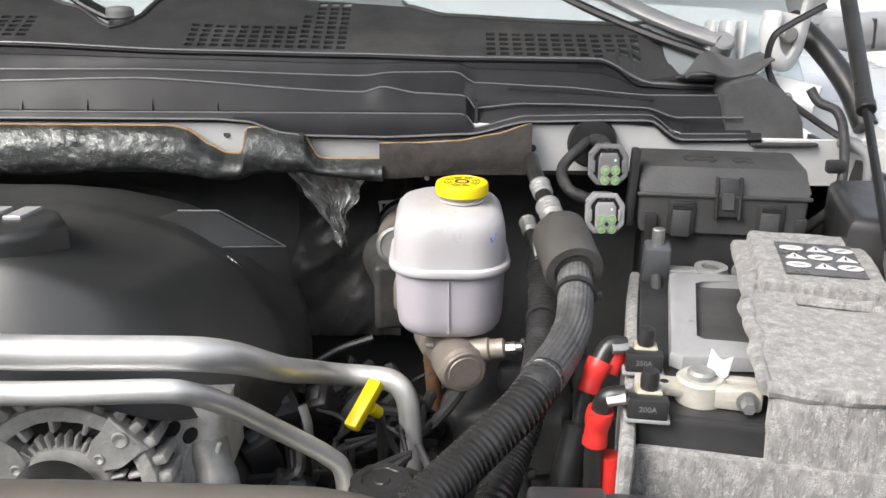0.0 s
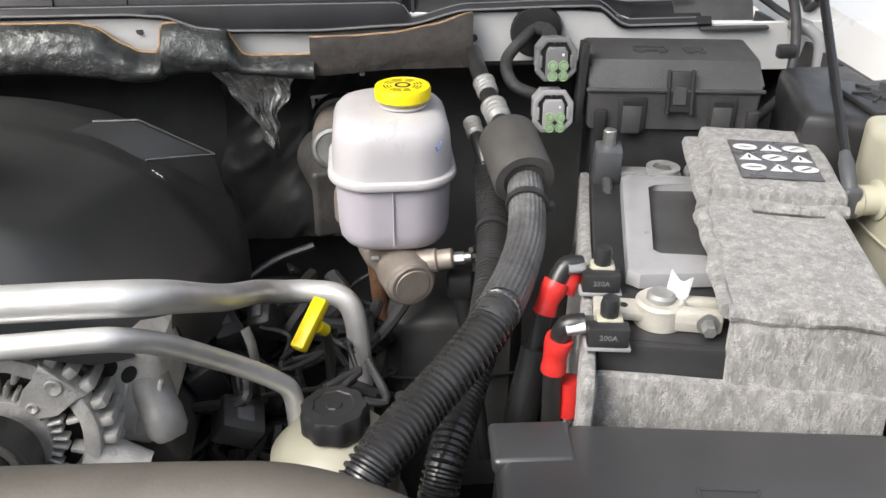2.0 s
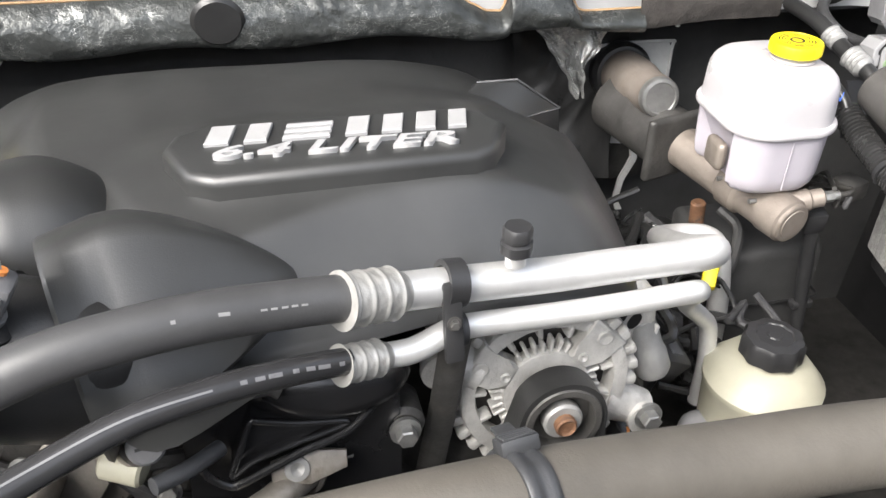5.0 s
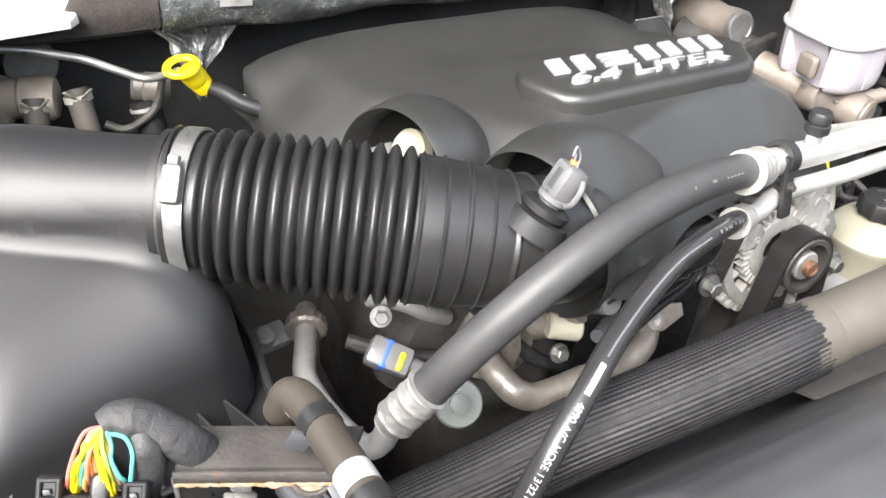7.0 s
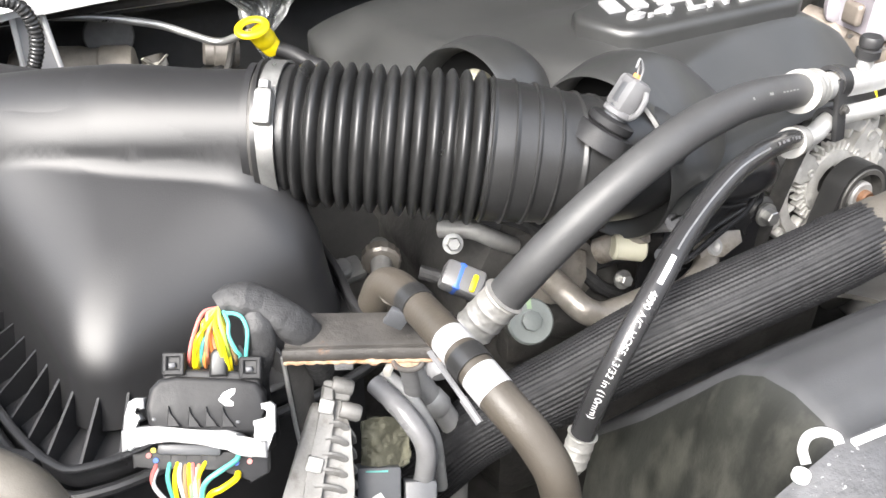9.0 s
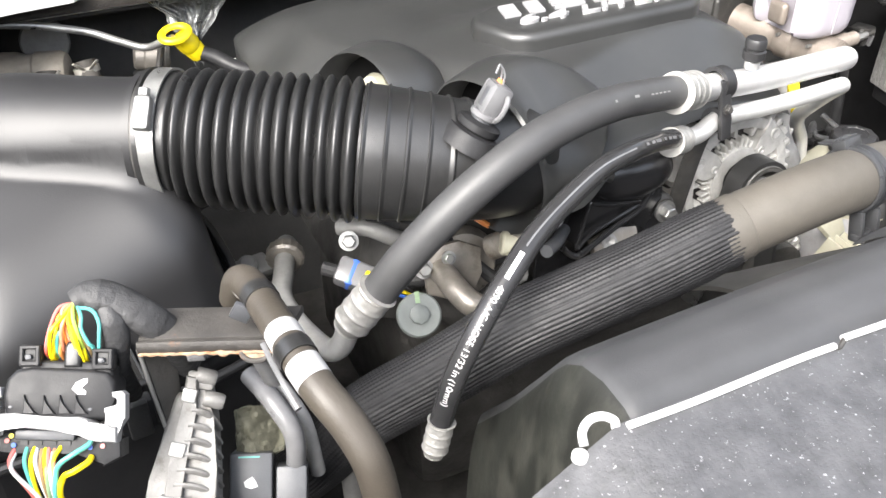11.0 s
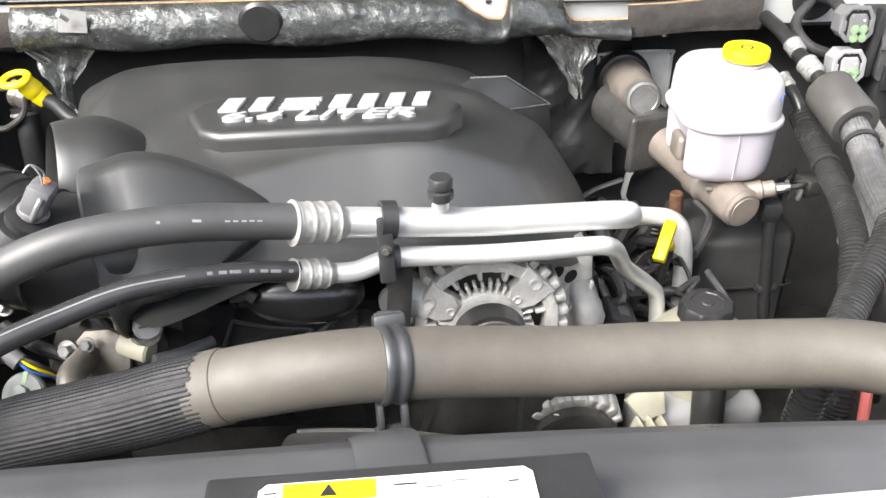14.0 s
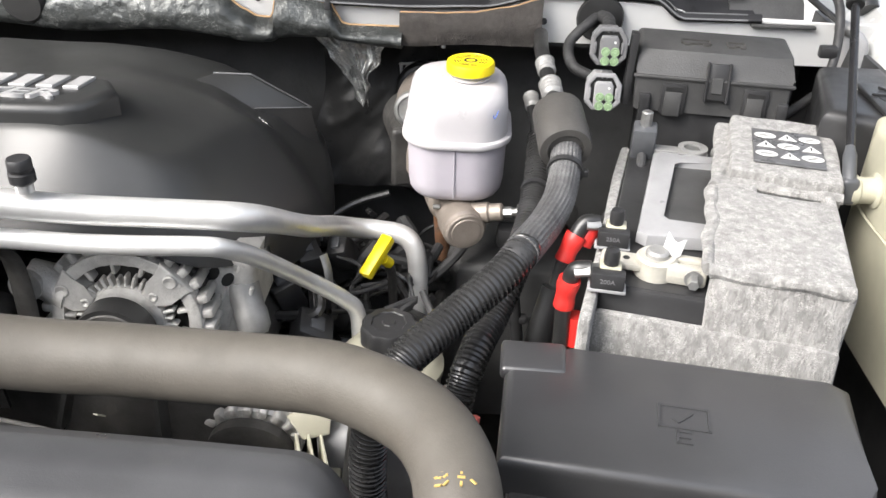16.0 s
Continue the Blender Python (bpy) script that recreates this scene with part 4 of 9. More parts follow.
def refrigerant_hoses():
    g = "black refrigerant hoses"
    h1 = thing("suction_hose", (-0.6, 0.46, 1.3), "thick black rubber refrigerant hose curving over the intake", "hose", g)
    pts = [(-0.443, 0.498, 1.36), (-0.48, 0.487, 1.368), (-0.52, 0.473, 1.377), (-0.56, 0.46, 1.381), (-0.6, 0.449, 1.379), (-0.64, 0.442, 1.366), (-0.68, 0.441, 1.341), (-0.712, 0.447, 1.308), (-0.737, 0.457, 1.27)]
    part("hose", sweep(pts, 0.0142, 18, 10), SATINHOSE, h1)
    hose_print(pts, 0.0142, h1, "", [(0.03 + 0.0062 * k, 0.004, 0.0012, TIN) for k in range(5)] + [(0.075, 0.006, 0.002, TIN), (0.103, 0.002, 0.002, TIN)])
    crimp(h1, (-0.737, 0.455, 1.274), (-0.762, 0.465, 1.238), 0.0152)
    h2 = thing("liquid_hose", (-0.6, 0.42, 1.27), "thin black rubber refrigerant hose with white lettering", "hose", g)
    pts = [(-0.446, 0.487, 1.321), (-0.48, 0.469, 1.334), (-0.52, 0.45, 1.344), (-0.56, 0.433, 1.347), (-0.6, 0.414, 1.342), (-0.64, 0.391, 1.336), (-0.67, 0.373, 1.323), (-0.7, 0.3585, 1.299), (-0.722, 0.352, 1.266), (-0.733, 0.351, 1.23)]
    part("hose", sweep(pts, 0.0085, 16, 10), GLOSSHOSE, h2)
    hose_print(pts, 0.0085, h2, "4890 A/C HOSE 13/32 in (10mm)", [(0.243, 0.022, 0.0036, PAPER), (0.09, 0.148, 0.0012, LTGREY)] + [(0.008 + 0.0105 * k, 0.004 + 0.0045 * ((k * 5) % 3) / 2, 0.0024, LTGREY) for k in range(7)])
    crimp(h2, (-0.732, 0.352, 1.229), (-0.74, 0.35, 1.2), 0.0095)
    p = thing("suction_tube", (-0.77, 0.5, 1.2), "bent dull aluminium tube below the intake duct", "pipe", "aluminium refrigerant lines")
    part("tube", sweep([(-0.76, 0.462, 1.243), (-0.766, 0.467, 1.222), (-0.773, 0.478, 1.209), (-0.779, 0.5, 1.204), (-0.786, 0.535, 1.203), (-0.787, 0.57, 1.204), (-0.777, 0.597, 1.207), (-0.768, 0.622, 1.21), (-0.76, 0.645, 1.205)], 0.0095, 14, 6), TIN, p)
    part("fitting", lathe([(0.012, 0), (0.0165, 0.001), (0.0175, 0.003), (0.0175, 0.011), (0.015, 0.013), (0.011, 0.013)], along((-0.766, 0.626, 1.2105), (-0.773, 0.608, 1.2085)), 48, bump=lambda q: 1 + 0.03 * math.cos(16 * q)), BROWN, p, "brass coloured fitting")


refrigerant_hoses()


# ---- intake ----
def bellows():
    b = thing("intake_hose", (-0.74, 0.55, 1.3), "black ribbed rubber intake hose with a steel clamp", "intake hose")
    ax = [(-0.858, 0.615, 1.357), (-0.84, 0.606, 1.357), (-0.80, 0.585, 1.354), (-0.74, 0.556, 1.348), (-0.69, 0.532, 1.342), (-0.64, 0.513, 1.334), (-0.6, 0.515, 1.325), (-0.57, 0.54, 1.315)]
    def rf(s, total):
        if s < 0.022:
            return 0.9 + (0.06 if s < 0.004 else 0)
        if s < 0.162:
            k = (s - 0.024) / 0.01062
            ridge = abs(math.sin(math.pi * k)) ** 0.75
            return 0.89 + 0.07 * (s - 0.024) / 0.138 + 0.17 * (ridge - 0.55)
        k = (s - 0.165) / 0.0155
        f = k - math.floor(k)
        return 0.955 - 0.1 * smooth(0.162, 0.26, s) + (0.03 if f < 0.14 and s < 0.245 else 0.0)
    part("hose", sweep(ax, 0.0565, 40, 10, step=0.0009, rfun=rf), RUBBER, b, sharp=60)
    part("elbow", sweep([(-0.63, 0.509, 1.332), (-0.622, 0.513, 1.33), (-0.614, 0.518, 1.327)], 0.046, 28, 8), RUBBER, b)
    a, c = Vector((-0.854, 0.613, 1.357)), Vector((-0.839, 0.6045, 1.357))
    m = along(a, c)
    part("clamp_band", lathe([(0.0522, 0.001), (0.054, 0.001), (0.054, 0.014), (0.0522, 0.014), (0.0522, 0.001)], m, 40, cap=False), STEEL, b, "steel worm drive clamp")
    # the clamp's screw housing on the upper front of the band
    g = m @ Matrix.Rotation(radians(135), 4, "Z")
    part("clamp_screw", box(0.01, 0.026, 0.013, g @ pose(0.0575, 0.0, 0.0075), 0.003), STEEL, b)
    part("screw_head", rod(g @ Vector((0.0585, -0.019, 0.0075)), g @ Vector((0.0585, -0.012, 0.0075)), 0.0045, 8, 0.0008), STEEL, b)
    part("inner_lip", lathe([(0.049, -0.006), (0.0515, -0.006), (0.0515, 0.0005), (0.049, 0.0005)], m, 40, cap=False), DARK, b)
    s = thing("air_temperature_sensor", (-0.63, 0.5, 1.375), "grey air temperature sensor plugged into the intake hose", "sensor")
    base, tip = Vector((-0.640, 0.488, 1.371)), Vector((-0.6235, 0.4865, 1.399))
    d = (tip - base).normalized()
    part("grommet", lathe([(0.026, -0.012), (0.023, -0.003), (0.021, 0.001), (0.0155, 0.002), (0.0175, 0.004), (0.0175, 0.009), (0.012, 0.011)], along(base, tip), 28), HARNESS, s)
    part("body", rod(base + d * 0.01, base + d * 0.024, 0.009, 12), CONN, s)
    q = along(base + d * 0.029, base + d * 0.06)
    part("plug", box(0.021, 0.018, 0.026, q, 0.004), LTGREY, s, "light grey plug")
    part("plug_slot", box(0.007, 0.0186, 0.016, q @ pose(0.0, 0, 0.0), 0.001), CONN, s)
    part("plug_clip", sweep([q @ Vector((-0.011, -0.004, 0.008)), q @ Vector((-0.0145, -0.004, 0.002)), q @ Vector((-0.0145, -0.004, -0.008)), q @ Vector((-0.01, -0.004, -0.013))], 0.0022, 8, 5), LTGREY, s)
    part("collar", rod(q @ Vector((0, 0, -0.016)), q @ Vector((0, 0, -0.011)), 0.0115, 18, 0.001), LTGREY, s)
    part("seal", rod(q @ Vector((0.003, 0, 0.0125)), q @ Vector((0.003, 0, 0.0155)), 0.003, 10), ORANGE, s, "orange wire seal")
    for i, col in enumerate((GREYP, GREYP)):
        part("wire", sweep([q @ Vector((0.003 - 0.005 * i, 0, 0.013)), q @ Vector((0.002 - 0.005 * i, 0.004, 0.021)), q @ Vector((-0.004, 0.012, 0.026)), q @ Vector((-0.008, 0.014, 0.02))], 0.0008, 6), col, s)


bellows()


def airbox():
    a = thing("air_filter_box", (-0.98, 0.6, 1.1), "large satin black air filter box with a moulded duct", "air filter box")
    # lid: a shoulder that sweeps up into the duct and rolls over into sloping sides
    bm = bmesh.new()
    n, rings = 200, 84
    cx, cy = -0.945, 0.625
    foot = [(-1.17, 0.92), (-0.9, 0.8), (-0.842, 0.68), (-0.83, 0.6), (-0.832, 0.54), (-0.855, 0.512), (-0.95, 0.492), (-1.01, 0.478), (-1.035, 0.492), (-1.055, 0.56), (-1.092, 0.685)]
    c = Vector((cx, cy))
    def outline(poly):
        r = [ring_radius(poly, c, 2 * math.pi * j / n) for j in range(n)]
        for _ in range(6):
            r = [(r[j - 1] + 2 * r[j] + r[(j + 1) % n]) / 4 for j in range(n)]
        return r
    rad = outline(foot)
    crown = [r - 0.014 for r in rad]
    run = [Vector(p) for p in ((-1.085, 0.735, 1.325), (-1.04, 0.708, 1.343), (-0.96, 0.668, 1.353), (-0.90, 0.636, 1.356), (-0.87, 0.62, 1.357))]
    def lid_top(x, y):
        d = y - 0.583 + 0.56 * (x + 0.9)
        panel = 1.351 - 0.13 * (x + 0.9) + 0.46 * (d - math.sqrt(d * d + 0.0002)) / 2
        # a soft fillet where the panel runs up into the duct
        best = None
        for p, q in zip(run, run[1:]):
            w = (q - p).to_2d()
            k = min(1.0, max(0.0, (Vector((x, y)) - p.to_2d()).dot(w) / w.length_squared))
            near = p.lerp(q, k)
            off = (Vector((x, y)) - near.to_2d()).length
            if best is None or off < best[0]:
                best = (off, near)
        off, near = best
        r = 0.0522 - 0.006 * smooth(-0.96, -0.875, near.x)
        tube = near.z + math.sqrt(max(0.0, r * r - off * off)) - 4 * max(0.0, off - r)
        gap = max(0.0, 0.035 - abs(tube - panel))
        return max(tube, panel) + gap * gap / 0.14
    top = bm.verts.new((cx, cy, lid_top(cx, cy)))
    prev = None
    for i in range(1, rings + 1):
        f = i / rings
        ring = []
        for j in range(n):
            q = 2 * math.pi * j / n
            d = Vector((math.cos(q), math.sin(q)))
            r0, r2 = crown[j] - 0.066, lerp(crown[j], rad[j], 0.3)
            if f < 0.5:
                r, low = r0 * f / 0.5, 0.0
            elif f < 0.85:
                k = (f - 0.5) / 0.35
                r = (1 - k) ** 2 * r0 + 2 * k * (1 - k) * (crown[j] - 0.001) + k * k * r2
                low = k * k * 0.5
            else:
                k = (f - 0.85) / 0.15
                r, low = lerp(r2, rad[j], k ** 1.2), lerp(0.5, 1.0, k)
            x, y = c.x + d.x * r, c.y + d.y * r
            ring.append(bm.verts.new((x, y, lerp(lid_top(x, y), 1.235, low))))
        for j in range(n):
            if prev:
                bm.faces.new((prev[j], prev[(j + 1) % n], ring[(j + 1) % n], ring[j]))
            else:
                bm.faces.new((top, ring[j], ring[(j + 1) % n]))
        prev = ring
    part("lid", bm, SATIN, a, sharp=70)
    part("duct", sweep([(-1.14, 0.76, 1.29), (-1.085, 0.735, 1.325), (-1.04, 0.708, 1.343), (-0.96, 0.668, 1.353), (-0.90, 0.636, 1.356), (-0.846, 0.609, 1.357)], 0.047, 40, 10, rfun=lambda s, L: 1 + 0.11 * smooth(L - 0.03, L - 0.15, s) + 0.05 * smooth(L - 0.006, L - 0.003, s)), SATIN, a)
    # parting line and the raised inspection frame beside the collar
    part("parting_line", sweep([(-0.93, 0.594, 1.352), (-0.925, 0.587, 1.338), (-0.9, 0.575, 1.334), (-0.872, 0.562, 1.331)], 0.0007, 6, 5), PLASTIC, a)
    part("collar_step", lathe([(0.0475, 0.0), (0.0515, 0.001), (0.0515, 0.006), (0.0475, 0.007)], along((-0.866, 0.619, 1.357), (-0.846, 0.609, 1.357)), 40, cap=False), SATIN, a)
    def reach(p, off):
        # the flange is narrow on the engine side
        return off * (0.2 if p[0] > -0.845 and p[1] > 0.525 else 1.0)
    part("tray", slab([tuple(c + (Vector(p) - c) * (1 + reach(p, 0.03) / (Vector(p) - c).length)) for p in reversed(foot)], 0.98, 1.229, bev=0.004), PLASTIC, a)
    def ringed(off, z):
        pts = [c + (Vector(p) - c) * (1 + reach(p, off) / (Vector(p) - c).length) for p in foot]
        return [Vector((p.x, p.y, z)) for p in pts + pts[:1]]
    # the flange: an upright outer rail with a lip, tied to the lid by gussets
    for off, z, r, fl in ((0.034, 1.236, 0.0016, 5.0), (0.0345, 1.2445, 0.003, 0.6), (0.041, 1.226, 0.0042, 1.0)):
        part("rail", sweep(ringed(off, z), r, 10, 8, flat=fl), PLASTIC, a)
    rib = slab([(-0.026, 0.0), (0.026, 0.0), (0.026, 0.01), (-0.02, 0.03)], -0.0009, 0.0009, Matrix.Rotation(radians(90), 4, "X"), 0)
    shared = bpy.data.meshes.new("rib")
    rib.to_mesh(shared)
    rib.free()
    shared.materials.append(PLASTIC)
    for at in resample([Vector((x, y, 0)) for x, y in foot + foot[:1]], 0.021):
        if reach(at, 1.0) < 1.0:
            continue
        d = (Vector((at.x, at.y)) - c).normalized()
        ob = new("rib", shared)
        ob.parent = a
        ob.matrix_local = Matrix.Translation(Vector((at.x + d.x * 0.008, at.y + d.y * 0.008, 1.229)) - base_of(a)) @ Matrix.Rotation(math.atan2(d.y, d.x), 4, "Z")
    # spring clips round the seam
    for x, y in ((-1.045, 0.505), (-0.93, 0.487)):
        d = (Vector((x, y)) - c).normalized()
        m = Matrix.Translation((x + d.x * 0.04, y + d.y * 0.04, 1.232)) @ Matrix.Rotation(math.atan2(d.y, d.x), 4, "Z")
        clip = part("clip", box(0.012, 0.026, 0.028, m, 0.003), PLASTIC, a)
        part("clip_tongue", box(0.006, 0.016, 0.036, m @ pose(0.008, 0, 0.002, 0, 8, 0), 0.002), DULL, clip)


airbox()


# ---- brake hydraulics ----
def brake_reservoir():
    r = thing("brake_fluid_reservoir", (0.006, 0.78, 1.24), "milky white brake fluid reservoir with a yellow cap", "reservoir")
    cx, cy = 0.006, 0.797
    def outline(hw, hl, rad, n=10):
        pts = []
        for k, (sx, sy) in enumerate(((1, 1), (-1, 1), (-1, -1), (1, -1))):
            for i in range(n + 1):
                q = math.pi / 2 * (k + i / n)
                pts.append((cx + sx * (hw - rad) + rad * math.cos(q), cy + sy * (hl - rad) + rad * math.sin(q)))
        return pts
    def shell(levels):
        bm = bmesh.new()
        prev = None
        for z, hw, hl, rad in levels:
            ring = [bm.verts.new((x, y, z)) for x, y in outline(hw + 0.0025, hl, min(rad, hw, hl))]
            m = len(ring)
            if prev:
                for j in range(m):
                    bm.faces.new((prev[j], prev[(j + 1) % m], ring[(j + 1) % m], ring[j]))
            else:
                bm.faces.new(list(reversed(ring)))
            prev = ring
        bm.faces.new(prev)
        return bm
    low = shell([(1.2385, 0.026, 0.036, 0.02), (1.2395, 0.036, 0.046, 0.026), (1.243, 0.0425, 0.0525, 0.031), (1.2495, 0.0465, 0.0565, 0.034), (1.26, 0.0482, 0.0582, 0.035), (1.305, 0.0495, 0.0595, 0.035)])
    # the outer side is notched where the cylinder's boss passes
    for v in low.verts:
        if v.co.x < cx - 0.03 and 0.765 < v.co.y < 0.83 and v.co.z < 1.3:
            v.co.x = cx - 0.03
    part("lower_shell", low, FLUID, r, "lower shell with fluid showing through")
    part("seam", shell([(1.3035, 0.0495, 0.0595, 0.035), (1.3048, 0.0538, 0.0638, 0.039), (1.3065, 0.0545, 0.0645, 0.0395), (1.3095, 0.0545, 0.0645, 0.0395), (1.311, 0.0538, 0.0638, 0.039), (1.3125, 0.0495, 0.0595, 0.035)]), TANK, r)
    part("upper_shell", shell([(1.31, 0.0502, 0.0602, 0.035), (1.336, 0.0492, 0.0595, 0.035), (1.346, 0.0482, 0.0588, 0.035), (1.3525, 0.0458, 0.0565, 0.034), (1.3575, 0.0415, 0.0525, 0.032), (1.3605, 0.035, 0.046, 0.029), (1.362, 0.026, 0.037, 0.024), (1.3625, 0.012, 0.02, 0.012)]), TANK, r)
    part("notch", box(0.012, 0.03, 0.03, pose(cx - 0.0475, 0.79, 1.268, 0, 0, 0), 0.006, 3), MCYL, r, "brown boss showing in the notch")
    part("mould_line", sweep([(cx - 0.001, cy - 0.0592, 1.2485), (cx - 0.001, cy - 0.0606, 1.303)], 0.0007, 6, 2), FLUID, r)
    part("pen_mark", sweep([(cx + 0.036, cy - 0.0572, 1.342), (cx + 0.0375, cy - 0.0565, 1.338), (cx + 0.041, cy - 0.0545, 1.346)], 0.0005, 5, 3), BLUE, r, "blue pen tick")
    part("neck", rod((0.017, 0.788, 1.358), (0.017, 0.788, 1.37), 0.0185, 24), TANK, r)
    part("neck_ring", rod((0.017, 0.788, 1.363), (0.017, 0.788, 1.3655), 0.0212, 24, 0.0008), TANK, r)
    bm = lathe([(0.0235, 1.3695), (0.0245, 1.3705), (0.0245, 1.378), (0.0235, 1.3805), (0.02, 1.3815), (0.0195, 1.3808), (0.001, 1.3808)], pose(0.017, 0.788, 0), 96, bump=lambda q: 1 + 0.008 * math.cos(32 * q))
    cap = part("cap", bm, YELLOW, r, "yellow screw cap")
    part("cap_mark", lathe([(0.0045, 1.3806), (0.005, 1.3812), (0.0068, 1.3812), (0.0072, 1.3806)], pose(0.017, 0.788, 0), 20, cap=False), INK, cap)
    for k in range(8):
        for rr, w in ((0.0163, 0.0007), (0.0135, 0.0007), (0.0108, 0.0006)):
            part("cap_writing", sweep([Vector((0.017 + rr * math.cos(q), 0.788 + rr * math.sin(q), 1.3809)) for q in np.linspace(0.785 * k, 0.785 * k + 0.45 + 0.12 * (k % 3), 8)], w, 6, 1, flat=0.2, curved=False), INK, cap, "band of unreadable dark print")
    m = thing("brake_master_cylinder", (0.008, 0.75, 1.2), "brown grey cast master cylinder below the fluid reservoir", "master cylinder")
    front, back = Vector((0.0205, 0.7265, 1.2145)), Vector((-0.026, 0.88, 1.226))
    ax = (back - front).normalized()
    part("body", lathe([(0.021, 0.004), (0.0235, 0.006), (0.024, 0.03), (0.0225, 0.034), (0.0225, 0.06), (0.026, 0.064), (0.026, 0.085), (0.0225, 0.09), (0.023, 0.16)], along(front, back), 32), MCYL, m)
    part("front_plug", lathe([(0.0195, 0.0), (0.021, 0.0012), (0.021, 0.006)], along(front, back), 32), MCYL, m)
    part("plug_ring", lathe([(0.0155, -0.0008), (0.0165, 0.0004), (0.0, 0.0004)], along(front, back), 32), MCYL, m)
    for d, o in ((0.035, 0.018), (0.08, 0.018)):
        part("port_boss", rod(front + ax * d, front + ax * d + Vector((0, 0, 0.034)), 0.012, 20, 0.002), MCYL, m)
        part("roll_pin", rod(front + ax * d + Vector((-0.0265, -0.006, 0.012)), front + ax * d + Vector((-0.019, -0.006, 0.012)), 0.0025, 10), STEEL, m)
    part("flange", box(0.09, 0.012, 0.075, pose(-0.03, 0.888, 1.226, 0, 0, 16), 0.012, 3), DARK, m)
    part("pushrod_housing", rod((-0.03, 0.888, 1.226), (-0.062, 1.0, 1.232), 0.036, 28, 0.004), DARK, m)
    part("outlet", lathe([(0.0115, 0), (0.0115, 0.02), (0.0095, 0.022), (0.0095, 0.034), (0.007, 0.036)], along((0.024, 0.748, 1.226), (0.06, 0.742, 1.233)), 20), MCYL, m)
    part("outlet_nut", rod((0.056, 0.7425, 1.232), (0.068, 0.7405, 1.234), 0.0058, 6), STEEL, m)
    part("outlet_end", rod((0.066, 0.741, 1.2335), (0.074, 0.7395, 1.235), 0.0045, 12), STEEL, m)
    part("brake_line", sweep([(0.072, 0.74, 1.2345), (0.088, 0.742, 1.235), (0.1, 0.76, 1.228), (0.102, 0.82, 1.2)], 0.0028, 8), DARK, m)
    for x, h in ((0.078, 0.012), (0.09, 0.016)):
        part("line_clip", box(0.004, 0.006, h, pose(x, 0.745, 1.226 - h / 4, 10, 0, 0), 0.001), LTGREY if x > 0.08 else DARK, m, "small pale line clip")
    b = thing("brake_booster", (-0.05, 0.95, 1.2), "brown grey hydraulic brake booster canister on a zinc plate", "booster")
    flat = Matrix(((1, 0, 0, 0), (0, 0, 1, 1.046), (0, 1, 0, 0), (0, 0, 0, 1)))
    plate = [(-0.066, 1.152), (-0.073, 1.16), (-0.076, 1.27), (-0.068, 1.284), (0.02, 1.285), (0.025, 1.275), (0.025, 1.2), (0.004, 1.175), (0.002, 1.12), (-0.012, 1.09), (-0.016, 1.06), (-0.008, 1.045), (-0.018, 1.045), (-0.024, 1.065), (-0.02, 1.095), (-0.006, 1.125), (-0.01, 1.146)]
    part("plate", slab(plate, -0.002, 0.002, flat, 0.001), ZINC, b, "grey zinc mounting plate")
    part("plate_hole", lathe([(0.009, 0), (0.008, 0.0006), (0.0, 0.0006)], along((-0.055, 1.0435, 1.172), (-0.055, 1.0, 1.172)), 20), INK, b)
    part("plate_rim", sweep([(x, 1.043, z) for x, z in plate[:7]], 0.0022, 8, 4), ZINC, b)
    end, root = Vector((-0.051, 0.9045, 1.2755)), Vector((-0.044, 1.038, 1.252))
    part("collar", lathe([(0.036, -0.004), (0.038, 0.0), (0.038, 0.012), (0.0335, 0.018), (0.029, 0.019)], along(root, end), 36), RUBBER, b, "black rubber collar")
    part("canister", lathe([(0.029, 0.016), (0.0292, 0.04), (0.028, 0.07), (0.0255, 0.085), (0.0235, 0.09), (0.0235, 0.122), (0.0225, 0.127)], along(root, end), 36), MCYL, b)
    L = (end - root).length
    part("canister_end", lathe([(0.0225, L - 0.011), (0.0225, L - 0.003), (0.021, L), (0.0175, L + 0.0008), (0.0165, L - 0.001), (0.0, L - 0.0014)], along(root, end), 36), STEEL, b, "bare metal end disc")
    part("housing", box(0.1, 0.06, 0.07, pose(-0.03, 1.08, 1.12), 0.015), DARK, b)


brake_reservoir()


# ---- battery side ----


def batt(u, v, z):
    """A place from the battery's own axes: u across to the outside, v forward from its rear edge."""
    f = Vector((-0.216, -0.976))
    s = Vector((0.976, -0.216))
    p = Vector((0.19, 0.80)) + s * u + f * v
    return Vector((p.x, p.y, z))


